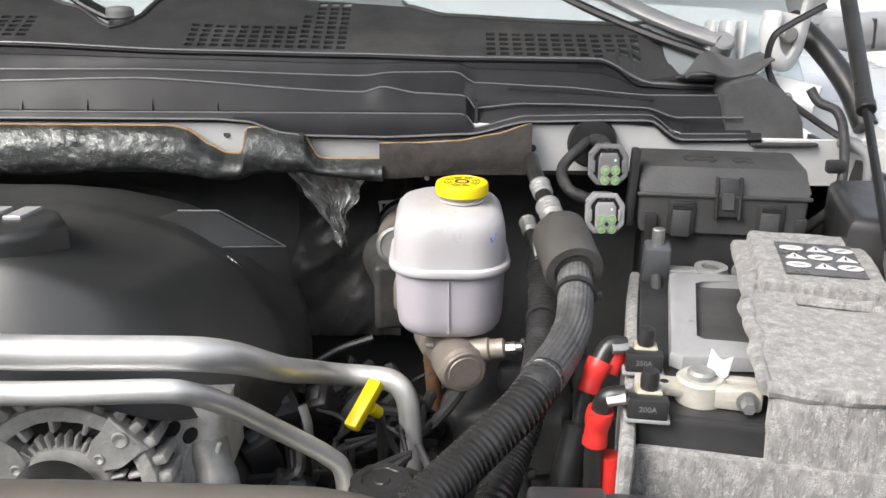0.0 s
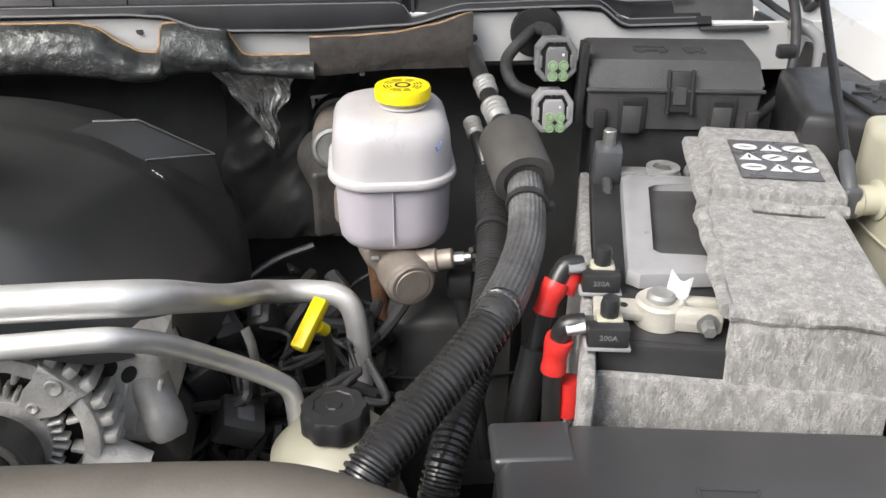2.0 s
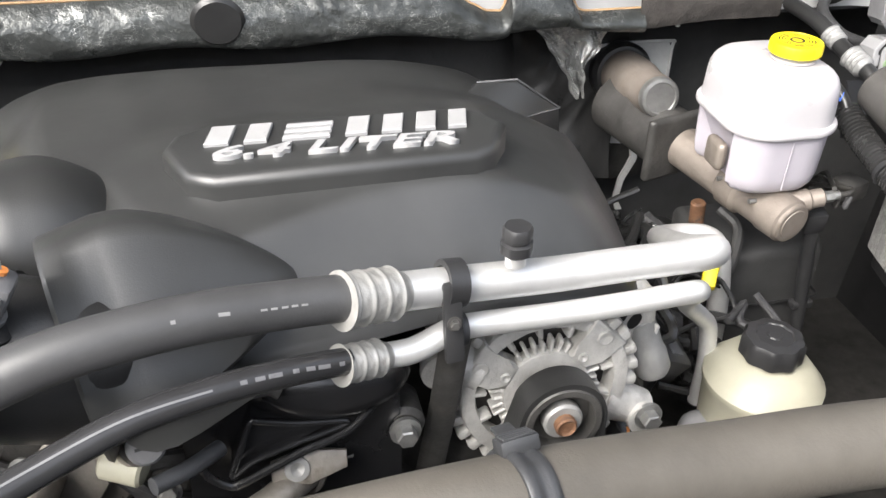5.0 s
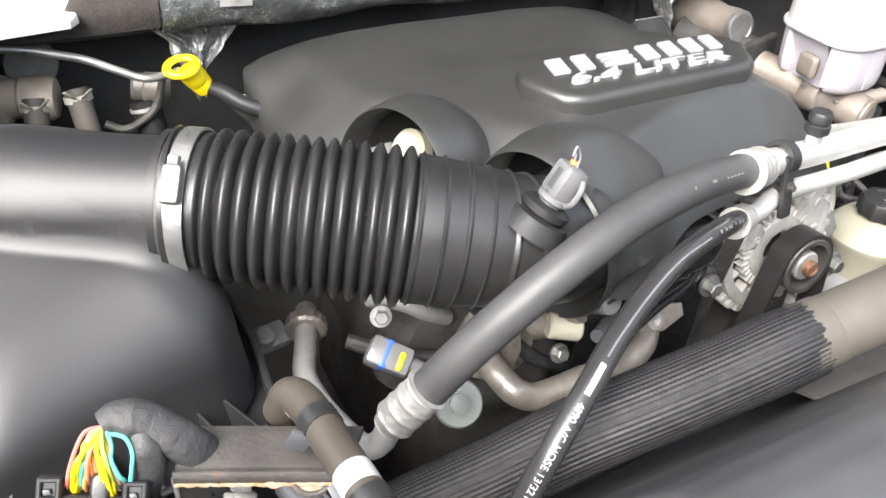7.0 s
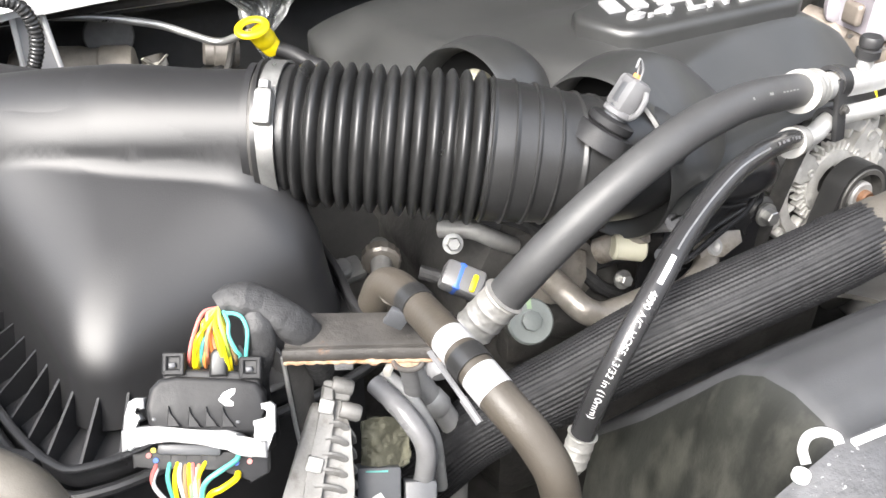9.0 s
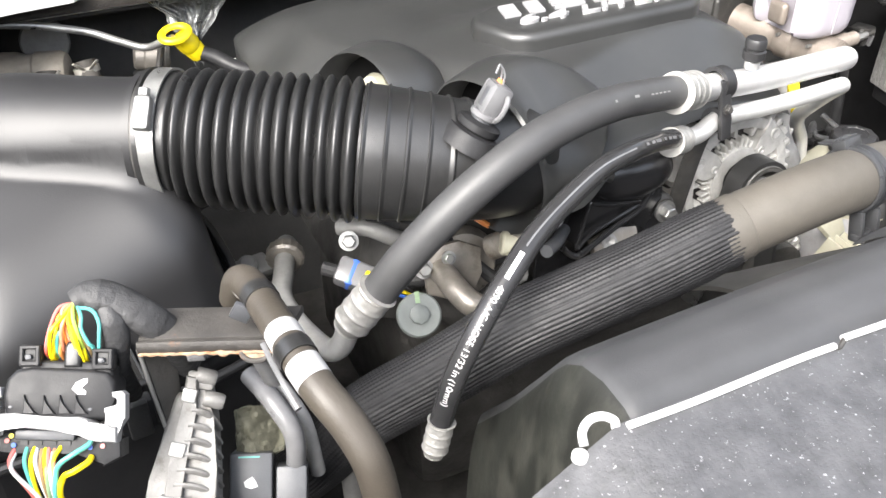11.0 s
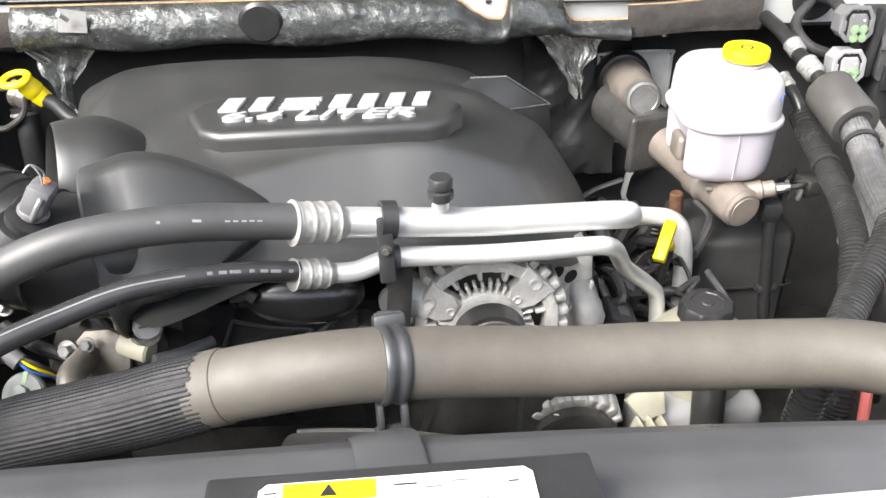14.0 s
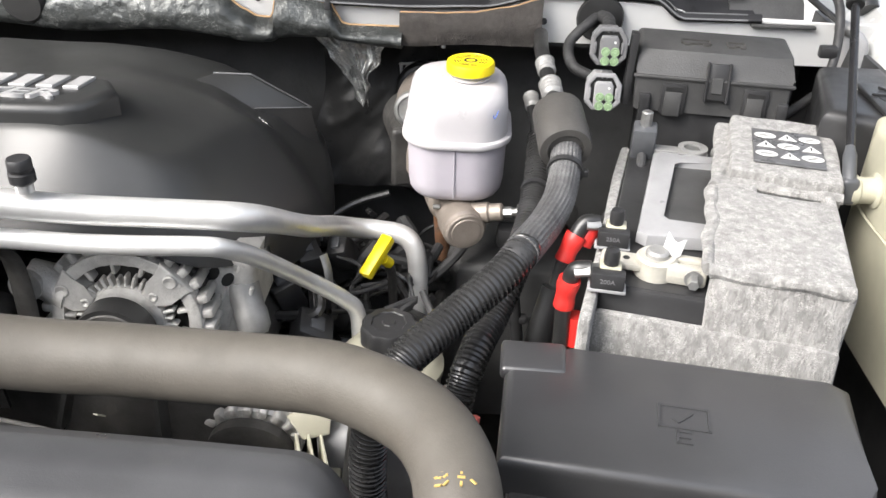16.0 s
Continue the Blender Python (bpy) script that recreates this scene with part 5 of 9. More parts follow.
def battery():
    b = thing("battery", batt(0.09, 0.16, 1.1), "black battery with a grey carrying handle", "battery")
    m = Matrix.Translation(batt(0.095, 0.165, 1.195)) @ Matrix.Rotation(radians(-12.5), 4, "Z")
    part("case", box(0.185, 0.288, 0.2, m @ pose(0, 0.0185, 0), 0.004), PLASTIC, b)
    # grey handle frame lying on the lid
    t = Matrix.Translation(batt(0, 0, 0)) @ Matrix.Rotation(radians(-12.5), 4, "Z")
    def at(u, v):
        return (u, -v)
    poly = [at(0.027, 0.053), at(0.035, 0.046), at(0.092, 0.043), at(0.092, 0.064), at(0.053, 0.066), at(0.046, 0.073), at(0.0415, 0.186), at(0.048, 0.193), at(0.078, 0.192), at(0.086, 0.187), at(0.098, 0.186), at(0.098, 0.211), at(0.033, 0.223), at(0.024, 0.217)]
    part("handle", slab(poly, 1.297, 1.309, t, 0.003), GREYP, b, "grey plastic handle")
    part("handle_well", slab([at(0.047, 0.068), at(0.1, 0.062), at(0.1, 0.192), at(0.043, 0.195)], 1.296, 1.3035, t, 0.002), DULL, b)
    part("lid_rim", slab([at(0.0, 0.24), at(0.1, 0.24), at(0.1, 0.287), at(0.0, 0.287)], 1.28, 1.2965, t, 0.003), PLASTIC, b)
    return b


battery()


def felt_wrap():
    w = thing("battery_wrap", batt(0.13, 0.16, 1.15), "grey felt thermal wrap around the battery", "battery cover")
    t = Matrix.Translation(batt(0, 0, 0)) @ Matrix.Rotation(radians(-12.5), 4, "Z")
    def soft(bm, amp=0.0022):
        bmesh.ops.subdivide_edges(bm, edges=[e for e in bm.edges if e.calc_length() > 0.03], cuts=4, use_grid_fill=True)
        for v in bm.verts:
            v.co += Vector((noise.noise(v.co * 45), noise.noise(v.co * 45 + Vector((9, 0, 0))), noise.noise(v.co * 45 + Vector((0, 9, 0))))) * amp
        return bm
    # top flap with its step, front face, outer face
    part("top_front", soft(box(0.107, 0.142, 0.012, t @ pose(0.1335, -0.2135, 1.319), 0.005)), FELT, w)
    part("top_strip", soft(box(0.04, 0.18, 0.012, t @ pose(0.103, -0.075, 1.319), 0.005)), FELT, w)
    part("top_rear", soft(box(0.099, 0.14, 0.03, t @ pose(0.1465, -0.056, 1.32), 0.005)), FELT, w)
    part("front_face", soft(box(0.188, 0.012, 0.176, t @ pose(0.094, -0.3045, 1.188, -6), 0.005)), FELT, w)
    part("front_upper", soft(box(0.104, 0.0126, 0.12, t @ pose(0.136, -0.2925, 1.264, -9), 0.005)), FELT, w)
    part("outer_face", soft(box(0.012, 0.29, 0.2, t @ pose(0.184, -0.147, 1.225), 0.005)), FELT, w)
    part("inner_face", soft(box(0.01, 0.33, 0.17, t @ pose(-0.003, -0.167, 1.205), 0.004)), FELT, w)
    # folded hems along the edges of the top
    for pts in (((0.083, -0.146), (0.083, -0.2), (0.0815, -0.284)), ((0.082, -0.286), (0.14, -0.287), (0.187, -0.288)), ((0.1, -0.128), (0.15, -0.1285), (0.196, -0.129)), ((0.097, -0.008), (0.097, -0.07), (0.085, -0.14))):
        line = [t @ Vector((x, y, 1.3215)) for x, y in pts]
        bm = sweep(line, 0.0056, 10, 12)
        part("hem", soft(bm, 0.0028), FELT, w)
    lab = part("warning_label", box(0.064, 0.078, 0.002, t @ pose(0.149, -0.065, 1.3365), 0.0005, 1), LABEL, w, "faded dark warning label with white pictograms")
    for i in range(3):
        for j in range(3):
            mm = t @ pose(0.129 + 0.0205 * i, -0.0435 - 0.0215 * j, 1.3378) @ Matrix.Diagonal((1.08, 1.0, 1, 1))
            if (i + j) % 2 == 0:
                bm = lathe([(0.006, 0), (0.0075, 0.0003), (0.0075, 0.0006), (0.006, 0.0006)], mm @ Matrix.Diagonal((1.25, 0.9, 1, 1)), 18)
            else:
                bm = slab([(-0.008, -0.006), (0.008, -0.006), (0.0, 0.008)], 0, 0.0006, mm, 0)
            part("pictogram", bm, PAPER, lab)
            if (i + j) % 2 == 0:
                part("pictogram_bar", box(0.011, 0.0022, 0.0004, mm @ pose(0, 0, 0.0004, 0, 0, 35 if i else 0), 0), PAPER, lab)
            else:
                part("pictogram_bar", box(0.0015, 0.006, 0.0004, mm @ pose(0, 0, 0.0008), 0), INK, lab)


felt_wrap()


def terminal_gear():
    k = thing("positive_terminal", batt(0.043, 0.28, 1.29), "tinned positive battery clamp with two fuse holders", "battery clamp")
    c = batt(0.043, 0.262, 1.297)
    part("post", rod(c, c + Vector((0, 0, 0.022)), 0.0095, 20, 0.002), TIN, k)
    t = Matrix.Translation(c) @ Matrix.Rotation(radians(-12.5), 4, "Z")
    part("clamp", lathe([(0.0095, 0.0), (0.017, 0.0), (0.0165, 0.015), (0.0145, 0.017), (0.0095, 0.0165), (0.0095, 0.0)], t, 28, cap=False), LEAD, k)
    part("jaw", box(0.036, 0.01, 0.016, t @ pose(0.022, -0.009, 0.008), 0.0025), LEAD, k)
    part("jaw", box(0.034, 0.009, 0.015, t @ pose(0.022, 0.006, 0.008), 0.0025), LEAD, k)
    part("strap", box(0.034, 0.02, 0.006, t @ pose(-0.027, -0.002, 0.008), 0.0015), LEAD, k)
    for dx in (-0.036, -0.024):
        part("strap_hole", lathe([(0.003, 0.0112), (0.0026, 0.0116), (0.0, 0.0116)], t @ pose(dx, -0.002, 0), 12), INK, k)
    hexbolt(t @ Vector((0.03, -0.012, 0.008)), (-0.2, -1, 0), 0.005, 0.012, STEEL, k)
    def fold(u, v):
        return t @ Vector((0.003 + 0.015 * u + 0.003 * v, 0.004 + 0.006 * v - 0.004 * math.sin(u * 3), 0.018 + 0.014 * v * (1 - 0.35 * u) + 0.002 * math.sin(u * 6 + v * 2)))
    part("tag", grid(fold, 10, 8, 0.0006), PAPER, k, "folded white paper tag")
    for n, (p, txt) in enumerate(((Vector((0.135, 0.517, 1.3015)), "200A"), (Vector((0.147, 0.583, 1.3015)), "250A"))):
        f = thing("fuse_holder", p, "black bolt-down fuse on a tinned bus bar", "fuse", "battery fuses")
        q = Matrix.Translation(p) @ Matrix.Rotation(radians(-8), 4, "Z") @ Matrix.Diagonal((0.72, 0.72, 0.72, 1))
        part("tray", box(0.042, 0.03, 0.004, q @ pose(0, -0.001, -0.009), 0.0012), GREYP, f)
        part("body", box(0.037, 0.016, 0.02, q @ pose(0, -0.008, 0.003), 0.002), PLASTIC, f)
        part("ceramic", box(0.024, 0.02, 0.014, q @ pose(0.002, 0.006, 0.008), 0.002), CREAM, f)
        part("bus_bar", box(0.038, 0.014, 0.003, q @ pose(-0.01, 0.012, 0.004), 0.0008), STEEL, f)
        part("stud_cap", lathe([(0.0085, 0), (0.009, 0.012), (0.0075, 0.018), (0.003, 0.0195)], q @ pose(0.002, 0.006, 0.015), 10), PLASTIC, f)
        words(txt, 0.0075, q @ pose(0, -0.0163, 0.004, 90, 0, 0), LTGREY, "rating", f, 0.0002)
    for n, pts in enumerate(([(0.135, 0.59, 1.31), (0.123, 0.589, 1.31), (0.114, 0.583, 1.296), (0.106, 0.576, 1.275), (0.1, 0.566, 1.24), (0.095, 0.55, 1.15)], [(0.122, 0.522, 1.306), (0.11, 0.524, 1.303), (0.106, 0.526, 1.288), (0.104, 0.526, 1.262), (0.104, 0.522, 1.228), (0.1, 0.51, 1.16)])):
        r = thing("power_cable", pts[2], "black battery cable in red rubber boots", "cable", "battery cables")
        part("lug", sweep(pts[:2], 0.009, 12, 3, flat=0.6), STEEL, r)
        part("sheath", sweep(pts, 0.0068, 14, 6), RUBBER, r)
        ln = spline(pts, 8)
        part("boot", sweep(ln[14:24], 0.0092, 14, 2, rfun=lambda s, L: 1.0 - 0.1 * s / L + 0.06 * math.sin(s * 300)), RED, r, "red rubber boot")
        if n:
            part("boot", sweep([p + Vector((0.012, 0.004, 0)) for p in ln[26:33]], 0.0085, 14, 2), RED, r, "red rubber boot")
        else:
            part("boot", sweep([p + Vector((0.012, 0.006, 0)) for p in ln[12:20]], 0.0075, 14, 2), RED, r, "red rubber boot")
    g = thing("negative_terminal", batt(0.06, 0.03, 1.3), "tinned negative clamp with a battery sensor", "battery clamp")
    c = batt(0.065, 0.03, 1.3)
    t = Matrix.Translation(c) @ Matrix.Rotation(radians(-8), 4, "Z")
    part("clamp", lathe([(0.009, 0), (0.015, 0), (0.015, 0.01), (0.009, 0.01), (0.009, 0)], t, 24, cap=False), TIN, g)
    part("post", rod(c, c + Vector((0, 0, 0.009)), 0.0085, 20, 0.002), STEEL, g)
    part("strap", box(0.07, 0.014, 0.005, t @ pose(-0.02, 0, 0.004), 0.001), TIN, g)
    hexbolt(t @ Vector((0.024, -0.004, 0.008)), (0.2, -1, 0.3), 0.005, 0.012, STEEL, g)
    part("sensor", box(0.024, 0.022, 0.036, t @ pose(-0.05, 0.0, 0.012, 10, 0, 0), 0.003), CONN, g, "dark grey current sensor")
    part("stud", rod(t @ Vector((-0.05, 0.0, 0.028)), t @ Vector((-0.05, 0, 0.044)), 0.006, 10, 0.001), STEEL, g)
    part("lead", sweep([t @ Vector((-0.05, -0.01, 0.0)), t @ Vector((-0.052, -0.03, -0.012)), t @ Vector((-0.07, -0.055, -0.03)), t @ Vector((-0.085, -0.06, -0.07))], 0.005, 10), TAPE, g)


terminal_gear()


def rear_fuse_box():
    f = thing("fuse_box", (0.28, 0.86, 1.3), "black plastic fuse box with latched lid by the firewall", "fuse box", "fuse boxes")
    t = Matrix.Translation((0.2725, 0.82, 0)) @ Matrix.Rotation(radians(-7), 4, "Z")
    part("base", box(0.15, 0.075, 0.11, t @ pose(0.002, 0.043, 1.28), 0.005), PLASTIC, f)
    # lid: side profile swept across, leaning back towards its top
    bm = bmesh.new()
    prof = [(0.0, 1.32), (-0.001, 1.357), (0.004, 1.361), (0.011, 1.377), (0.016, 1.3825), (0.024, 1.3845), (0.075, 1.3865), (0.084, 1.384), (0.088, 1.377), (0.09, 1.32)]
    hw = [0.0795, 0.081, 0.0805, 0.0802, 0.08, 0.0797, 0.0795, 0.0797, 0.08, 0.08]
    lo = [bm.verts.new(t @ Vector((-w, y, z))) for (y, z), w in zip(prof, hw)]
    hi = [bm.verts.new(t @ Vector((w, y, z))) for (y, z), w in zip(prof, hw)]
    n = len(prof)
    for i in range(n):
        bm.faces.new((lo[i], lo[(i + 1) % n], hi[(i + 1) % n], hi[i]))
    ends = [bm.faces.new(list(reversed(lo))), bm.faces.new(hi)]
    rim = [e for face in ends for e in face.edges]
    bmesh.ops.bevel(bm, geom=rim, offset=0.005, segments=3, profile=0.5, affect="EDGES", clamp_overlap=True)
    lid = part("lid", bm, DULL, f, sharp=30)
    part("lid_rim", box(0.166, 0.004, 0.004, t @ pose(0, -0.0015, 1.3585), 0.0015), DULL, f)
    for x in (-0.039, 0.045):
        part("latch_frame", box(0.026, 0.003, 0.034, t @ pose(x, -0.003, 1.336), 0.0015), PLASTIC, f)
        part("latch", box(0.018, 0.003, 0.028, t @ pose(x, -0.0045, 1.331), 0.0015), DULL, f)
        part("latch_slot", box(0.018, 0.001, 0.004, t @ pose(x, -0.0058, 1.3475), 0), INK, f)
    for x in (-0.068, 0.074):
        part("side_latch", box(0.011, 0.006, 0.03, t @ pose(x, -0.003, 1.325), 0.0015), PLASTIC, f)
    clip = part("clip", box(0.022, 0.006, 0.038, t @ pose(0.004, 0.0, 1.357, -12, 0, 0), 0.0015), PLASTIC, f)
    part("clip_frame", box(0.0025, 0.008, 0.042, t @ pose(-0.007, -0.002, 1.357, -12, 0, 0), 0.0008, 1), PLASTIC, clip)
    part("clip_frame", box(0.0025, 0.008, 0.042, t @ pose(0.015, -0.002, 1.357, -12, 0, 0), 0.0008, 1), PLASTIC, clip)
    part("clip_button", box(0.012, 0.005, 0.017, t @ pose(0.004, -0.0035, 1.354, -12, 0, 0), 0.001, 1), DULL, clip)
    for x, w in ((-0.02, 0.03), (0.022, 0.018)):
        bm = bmesh.new()
        for dx, dy, sx, sy in ((0, 0.006, w, 0.0015), (0, -0.006, w, 0.0015), (-w / 2, 0, 0.0015, 0.012), (w / 2, 0, 0.0015, 0.012), (-w / 3, -0.009, 0.006, 0.003), (w / 3, -0.009, 0.006, 0.003)):
            box(sx, sy, 0.002, t @ pose(x + dx, 0.04 + dy, 1.3858, 2, 0, 0), 0, bm=bm)
        part("emblem", bm, DARK, f)


rear_fuse_box()


def front_fuse_box():
    f = thing("power_box", (0.18, 0.4, 1.2), "large black power distribution box lid beside the hose", "fuse box", "fuse boxes")
    z = 1.265
    top = [(0.057, 0.468), (0.048, 0.348), (0.286, 0.318), (0.292, 0.34), (0.309, 0.438), (0.296, 0.45), (0.108, 0.47)]
    part("lid", slab(top, z - 0.03, z, bev=0.008, seg=4), LIDP, f)
    part("body", slab([(0.065, 0.455), (0.055, 0.30), (0.31, 0.27), (0.3, 0.43)], 1.05, z - 0.028, bev=0.003), PLASTIC, f)
    part("latch_tab", box(0.05, 0.036, 0.012, pose(0.077, 0.4575, z - 0.004, 2, 0, -2), 0.004, 3), LIDP, f)
    bm = bmesh.new()
    for dx, dy, sx, sy, spin in ((0, 0.013, 0.036, 0.0018, 0), (0, -0.009, 0.036, 0.0018, 0), (-0.017, 0.002, 0.0018, 0.022, 0), (0.017, 0.002, 0.0018, 0.022, 0), (0.001, 0.002, 0.014, 0.0018, 48), (-0.006, -0.002, 0.006, 0.0018, -40), (-0.005, -0.018, 0.0018, 0.013, 0), (0.0, -0.0125, 0.01, 0.0018, 0), (0.0, -0.018, 0.008, 0.0018, 0), (0.0, -0.0235, 0.01, 0.0018, 0)):
        box(sx, sy, 0.0018, pose(0.179, 0.395, z + 0.0003, 0, 0, -8) @ pose(dx, dy, 0, 0, 0, spin), 0, bm=bm)
    part("emblem", bm, LIDP, f)


front_fuse_box()


def harness_tubes():
    # hoses and looms from the firewall down past the battery
    foam = thing("foam_sleeve", (0.11, 0.74, 1.33), "grey foam sleeve around hydraulic hoses", "sleeve")
    a, b = Vector((0.1075, 0.772, 1.337)), Vector((0.1135, 0.71, 1.3215))
    m = along(a, b)
    h = (b - a).length
    part("foam", lathe([(0.015, -0.001), (0.0235, 0.001), (0.0258, 0.004), (0.0262, h - 0.004), (0.025, h), (0.018, h + 0.0005), (0.0165, h - 0.002)], m, 36), FOAM, foam)
    part("slit", box(0.0012, 0.002, h - 0.006, m @ pose(0, -0.0258, h / 2), 0), INK, foam)
    hy = thing("hydraulic_hose", (0.1, 0.82, 1.35), "black hydraulic hose with crimped steel fittings", "hose")
    pts = [(0.106, 0.775, 1.336), (0.104, 0.79, 1.343), (0.102, 0.81, 1.3475), (0.099, 0.83, 1.353), (0.097, 0.845, 1.359), (0.095, 0.86, 1.363), (0.094, 0.88, 1.366), (0.096, 0.93, 1.366)]
    part("hose", sweep(pts, 0.0082, 14), RUBBER, hy)
    for p, q, r in (((0.0965, 0.85, 1.3605), (0.099, 0.833, 1.354), 0.0098), ((0.1012, 0.815, 1.349), (0.104, 0.792, 1.3435), 0.0112)):
        crimp(hy, p, q, r, TIN)
    br = thing("braided_loom", (0.1, 0.65, 1.3), "grey braided wiring sleeve tied with a strap", "wiring loom", "wiring looms")
    sl = [(0.1135, 0.722, 1.3205), (0.114, 0.71, 1.316), (0.111, 0.68, 1.307), (0.104, 0.645, 1.30), (0.09, 0.60, 1.301), (0.078, 0.565, 1.306), (0.066, 0.535, 1.309)]
    part("sleeve", sweep(sl, 0.0148, 96, 10, lobe=(24, 0.028), rfun=lambda s, L: 1 + 0.015 * math.sin(s * 900)), SLEEVE, br, sharp=80)
    part("tie", lathe([(0.0162, -0.003), (0.0178, -0.003), (0.0178, 0.003), (0.0162, 0.003), (0.0162, -0.003)], along((0.1125, 0.69, 1.3095), (0.111, 0.68, 1.307)), 24, cap=False), PLASTIC, br)
    part("tie_head", box(0.009, 0.007, 0.007, pose(0.13, 0.688, 1.309, 10, 0, 0), 0.0015), PLASTIC, br)
    def ribs(pitch):
        return lambda s, L: 1.0 + (0.1 if (s / pitch) % 1.0 < 0.55 else -0.08)
    c1 = thing("corrugated_loom", (0.0, 0.45, 1.25), "thick black corrugated wiring conduit", "wiring loom", "wiring looms")
    part("conduit", sweep([(0.068, 0.54, 1.3095), (0.066, 0.535, 1.309), (0.052, 0.515, 1.301), (0.032, 0.495, 1.291), (0.012, 0.475, 1.282), (-0.004, 0.455, 1.278), (-0.02, 0.435, 1.272), (-0.035, 0.42, 1.25), (-0.045, 0.415, 1.2), (-0.045, 0.415, 1.1)], 0.0136, 18, 24, step=0.0011, rfun=ribs(0.0046)), LOOM, c1)
    part("tape", sweep([(0.08, 0.57, 1.305), (0.066, 0.535, 1.309), (0.06, 0.526, 1.306)], 0.0142, 18, 6, lobe=(7, 0.02)), TAPE, c1)
    c2 = thing("corrugated_loom", (0.06, 0.6, 1.2), "thin black corrugated wiring conduit", "wiring loom", "wiring looms")
    part("conduit", sweep([(0.094, 0.79, 1.3), (0.0915, 0.75, 1.288), (0.089, 0.72, 1.283), (0.084, 0.68, 1.2775), (0.078, 0.64, 1.274), (0.064, 0.58, 1.262), (0.048, 0.54, 1.243), (0.033, 0.50, 1.233), (0.02, 0.47, 1.2), (0.01, 0.455, 1.1)], 0.0124, 18, 24, step=0.0011, rfun=ribs(0.0046)), LOOM, c2)
    part("tie", lathe([(0.0138, -0.003), (0.0152, -0.003), (0.0152, 0.003), (0.0138, 0.003), (0.0138, -0.003)], along((0.087, 0.70, 1.28), (0.084, 0.68, 1.2775)), 24, cap=False), PLASTIC, c2)


harness_tubes()


def wall_connectors():
    for p, mat, lab in ((Vector((0.1614, 0.836, 1.3853)), LTGREY, "dark grey"), (Vector((0.1603, 0.83, 1.337)), GREYP, "light grey")):
        c = thing("wire_connector", p, lab + " wire connector with four green seals", "connector", "firewall connectors")
        m = along(p, p + Vector((-0.04, -1, 0.12))) @ Matrix.Diagonal((0.87, 0.9, 0.9, 1))
        def ringed(k):
            return [(x * k, y * k) for x, y in ((-0.02, -0.012), (-0.012, -0.0205), (0.012, -0.0205), (0.02, -0.012), (0.02, 0.009), (0.012, 0.0205), (-0.011, 0.0205), (-0.02, 0.01))]
        part("shell", slab(ringed(0.94), -0.034, -0.004, m, 0.002, 2), mat, c)
        rim = [Vector((x, y, 0)) for x, y in ringed(0.96)]
        part("collar", sweep([m @ Vector((v.x, v.y, -0.002)) for v in rim + rim[:1]], 0.0016, 8, curved=False, flat=1.8), mat, c)
        part("recess", slab(ringed(0.85), -0.0042, -0.0032, m, 0), INK, c)
        block = part("block", slab([(-0.011, -0.019), (0.0125, -0.019), (0.0125, 0.007), (0.009, 0.0125), (-0.0085, 0.0125), (-0.011, 0.008)], -0.006, 0.0012, m, 0.002, 3), mat, c)
        part("lock", box(0.009, 0.007, 0.02, m @ pose(0.0005, 0.0185, -0.012), 0.002), mat, c)
        part("lock_slot", box(0.004, 0.003, 0.001, m @ pose(0.0005, 0.0165, -0.0015), 0), INK, c)
        for sx in (-0.0163, 0.0163):
            part("side_latch", box(0.0028, 0.013, 0.006, m @ pose(sx, -0.002, -0.002), 0.001), mat, c)
        part("paint_dot", lathe([(0.0016, 0.001), (0.0014, 0.0018), (0.0, 0.002)], m @ pose(0.007, 0.005, 0.0), 10), PAPER, block)
        part("centre_mark", box(0.004, 0.004, 0.001, m @ pose(0.002, -0.0115, 0.0014, 0, 0, 45), 0), INK, block)
        for sx in (-1, 1):
            for sy in (-1, 1):
                q = m @ pose(sx * 0.0057 + 0.002, sy * 0.0054 - 0.0115, 0.001)
                part("seal", lathe([(0.0052, -0.002), (0.0055, 0.0004), (0.0052, 0.0013), (0.0042, 0.0014), (0.0038, 0.0006), (0.003, 0.0006), (0.0026, 0.0016), (0.0, 0.0017)], q, 20), GREEN, c, "green wire seal")
    b = thing("connector_bracket", (0.187, 0.84, 1.36), "thin black upright bracket beside the connectors", "bracket")
    part("upright", box(0.0075, 0.014, 0.078, pose(0.187, 0.84, 1.362, 0, 2, 0), 0.0015), PLASTIC, b)
    part("shield", slab([(-0.03, 0.0), (-0.006, -0.002), (0.008, -0.03), (0.0, -0.07), (-0.012, -0.06), (-0.016, -0.03)], 0, 0.003, Matrix(((1, 0, 0, 0.147), (0, 0, 1, 0.83), (0, 1, 0, 1.315), (0, 0, 0, 1))), 0.001), FADED, b, "grey moulded shield")
    k = thing("firewall_grommet", (0.17, 0.95, 1.38), "black rubber grommet with a taped harness", "grommet")
    part("disc", lathe([(0.027, 0), (0.028, 0.003), (0.026, 0.006), (0.012, 0.009)], along((0.165, 0.958, 1.38), (0.165, 0.9, 1.38)), 24), RUBBER, k)
    part("harness", sweep([(0.165, 0.955, 1.383), (0.15, 0.935, 1.38), (0.128, 0.915, 1.362), (0.13, 0.88, 1.348), (0.155, 0.87, 1.338)], 0.0062, 12), TAPE, k)
    part("harness", sweep([(0.165, 0.955, 1.383), (0.17, 0.92, 1.388), (0.165, 0.875, 1.384)], 0.0075, 12), TAPE, k)


wall_connectors()


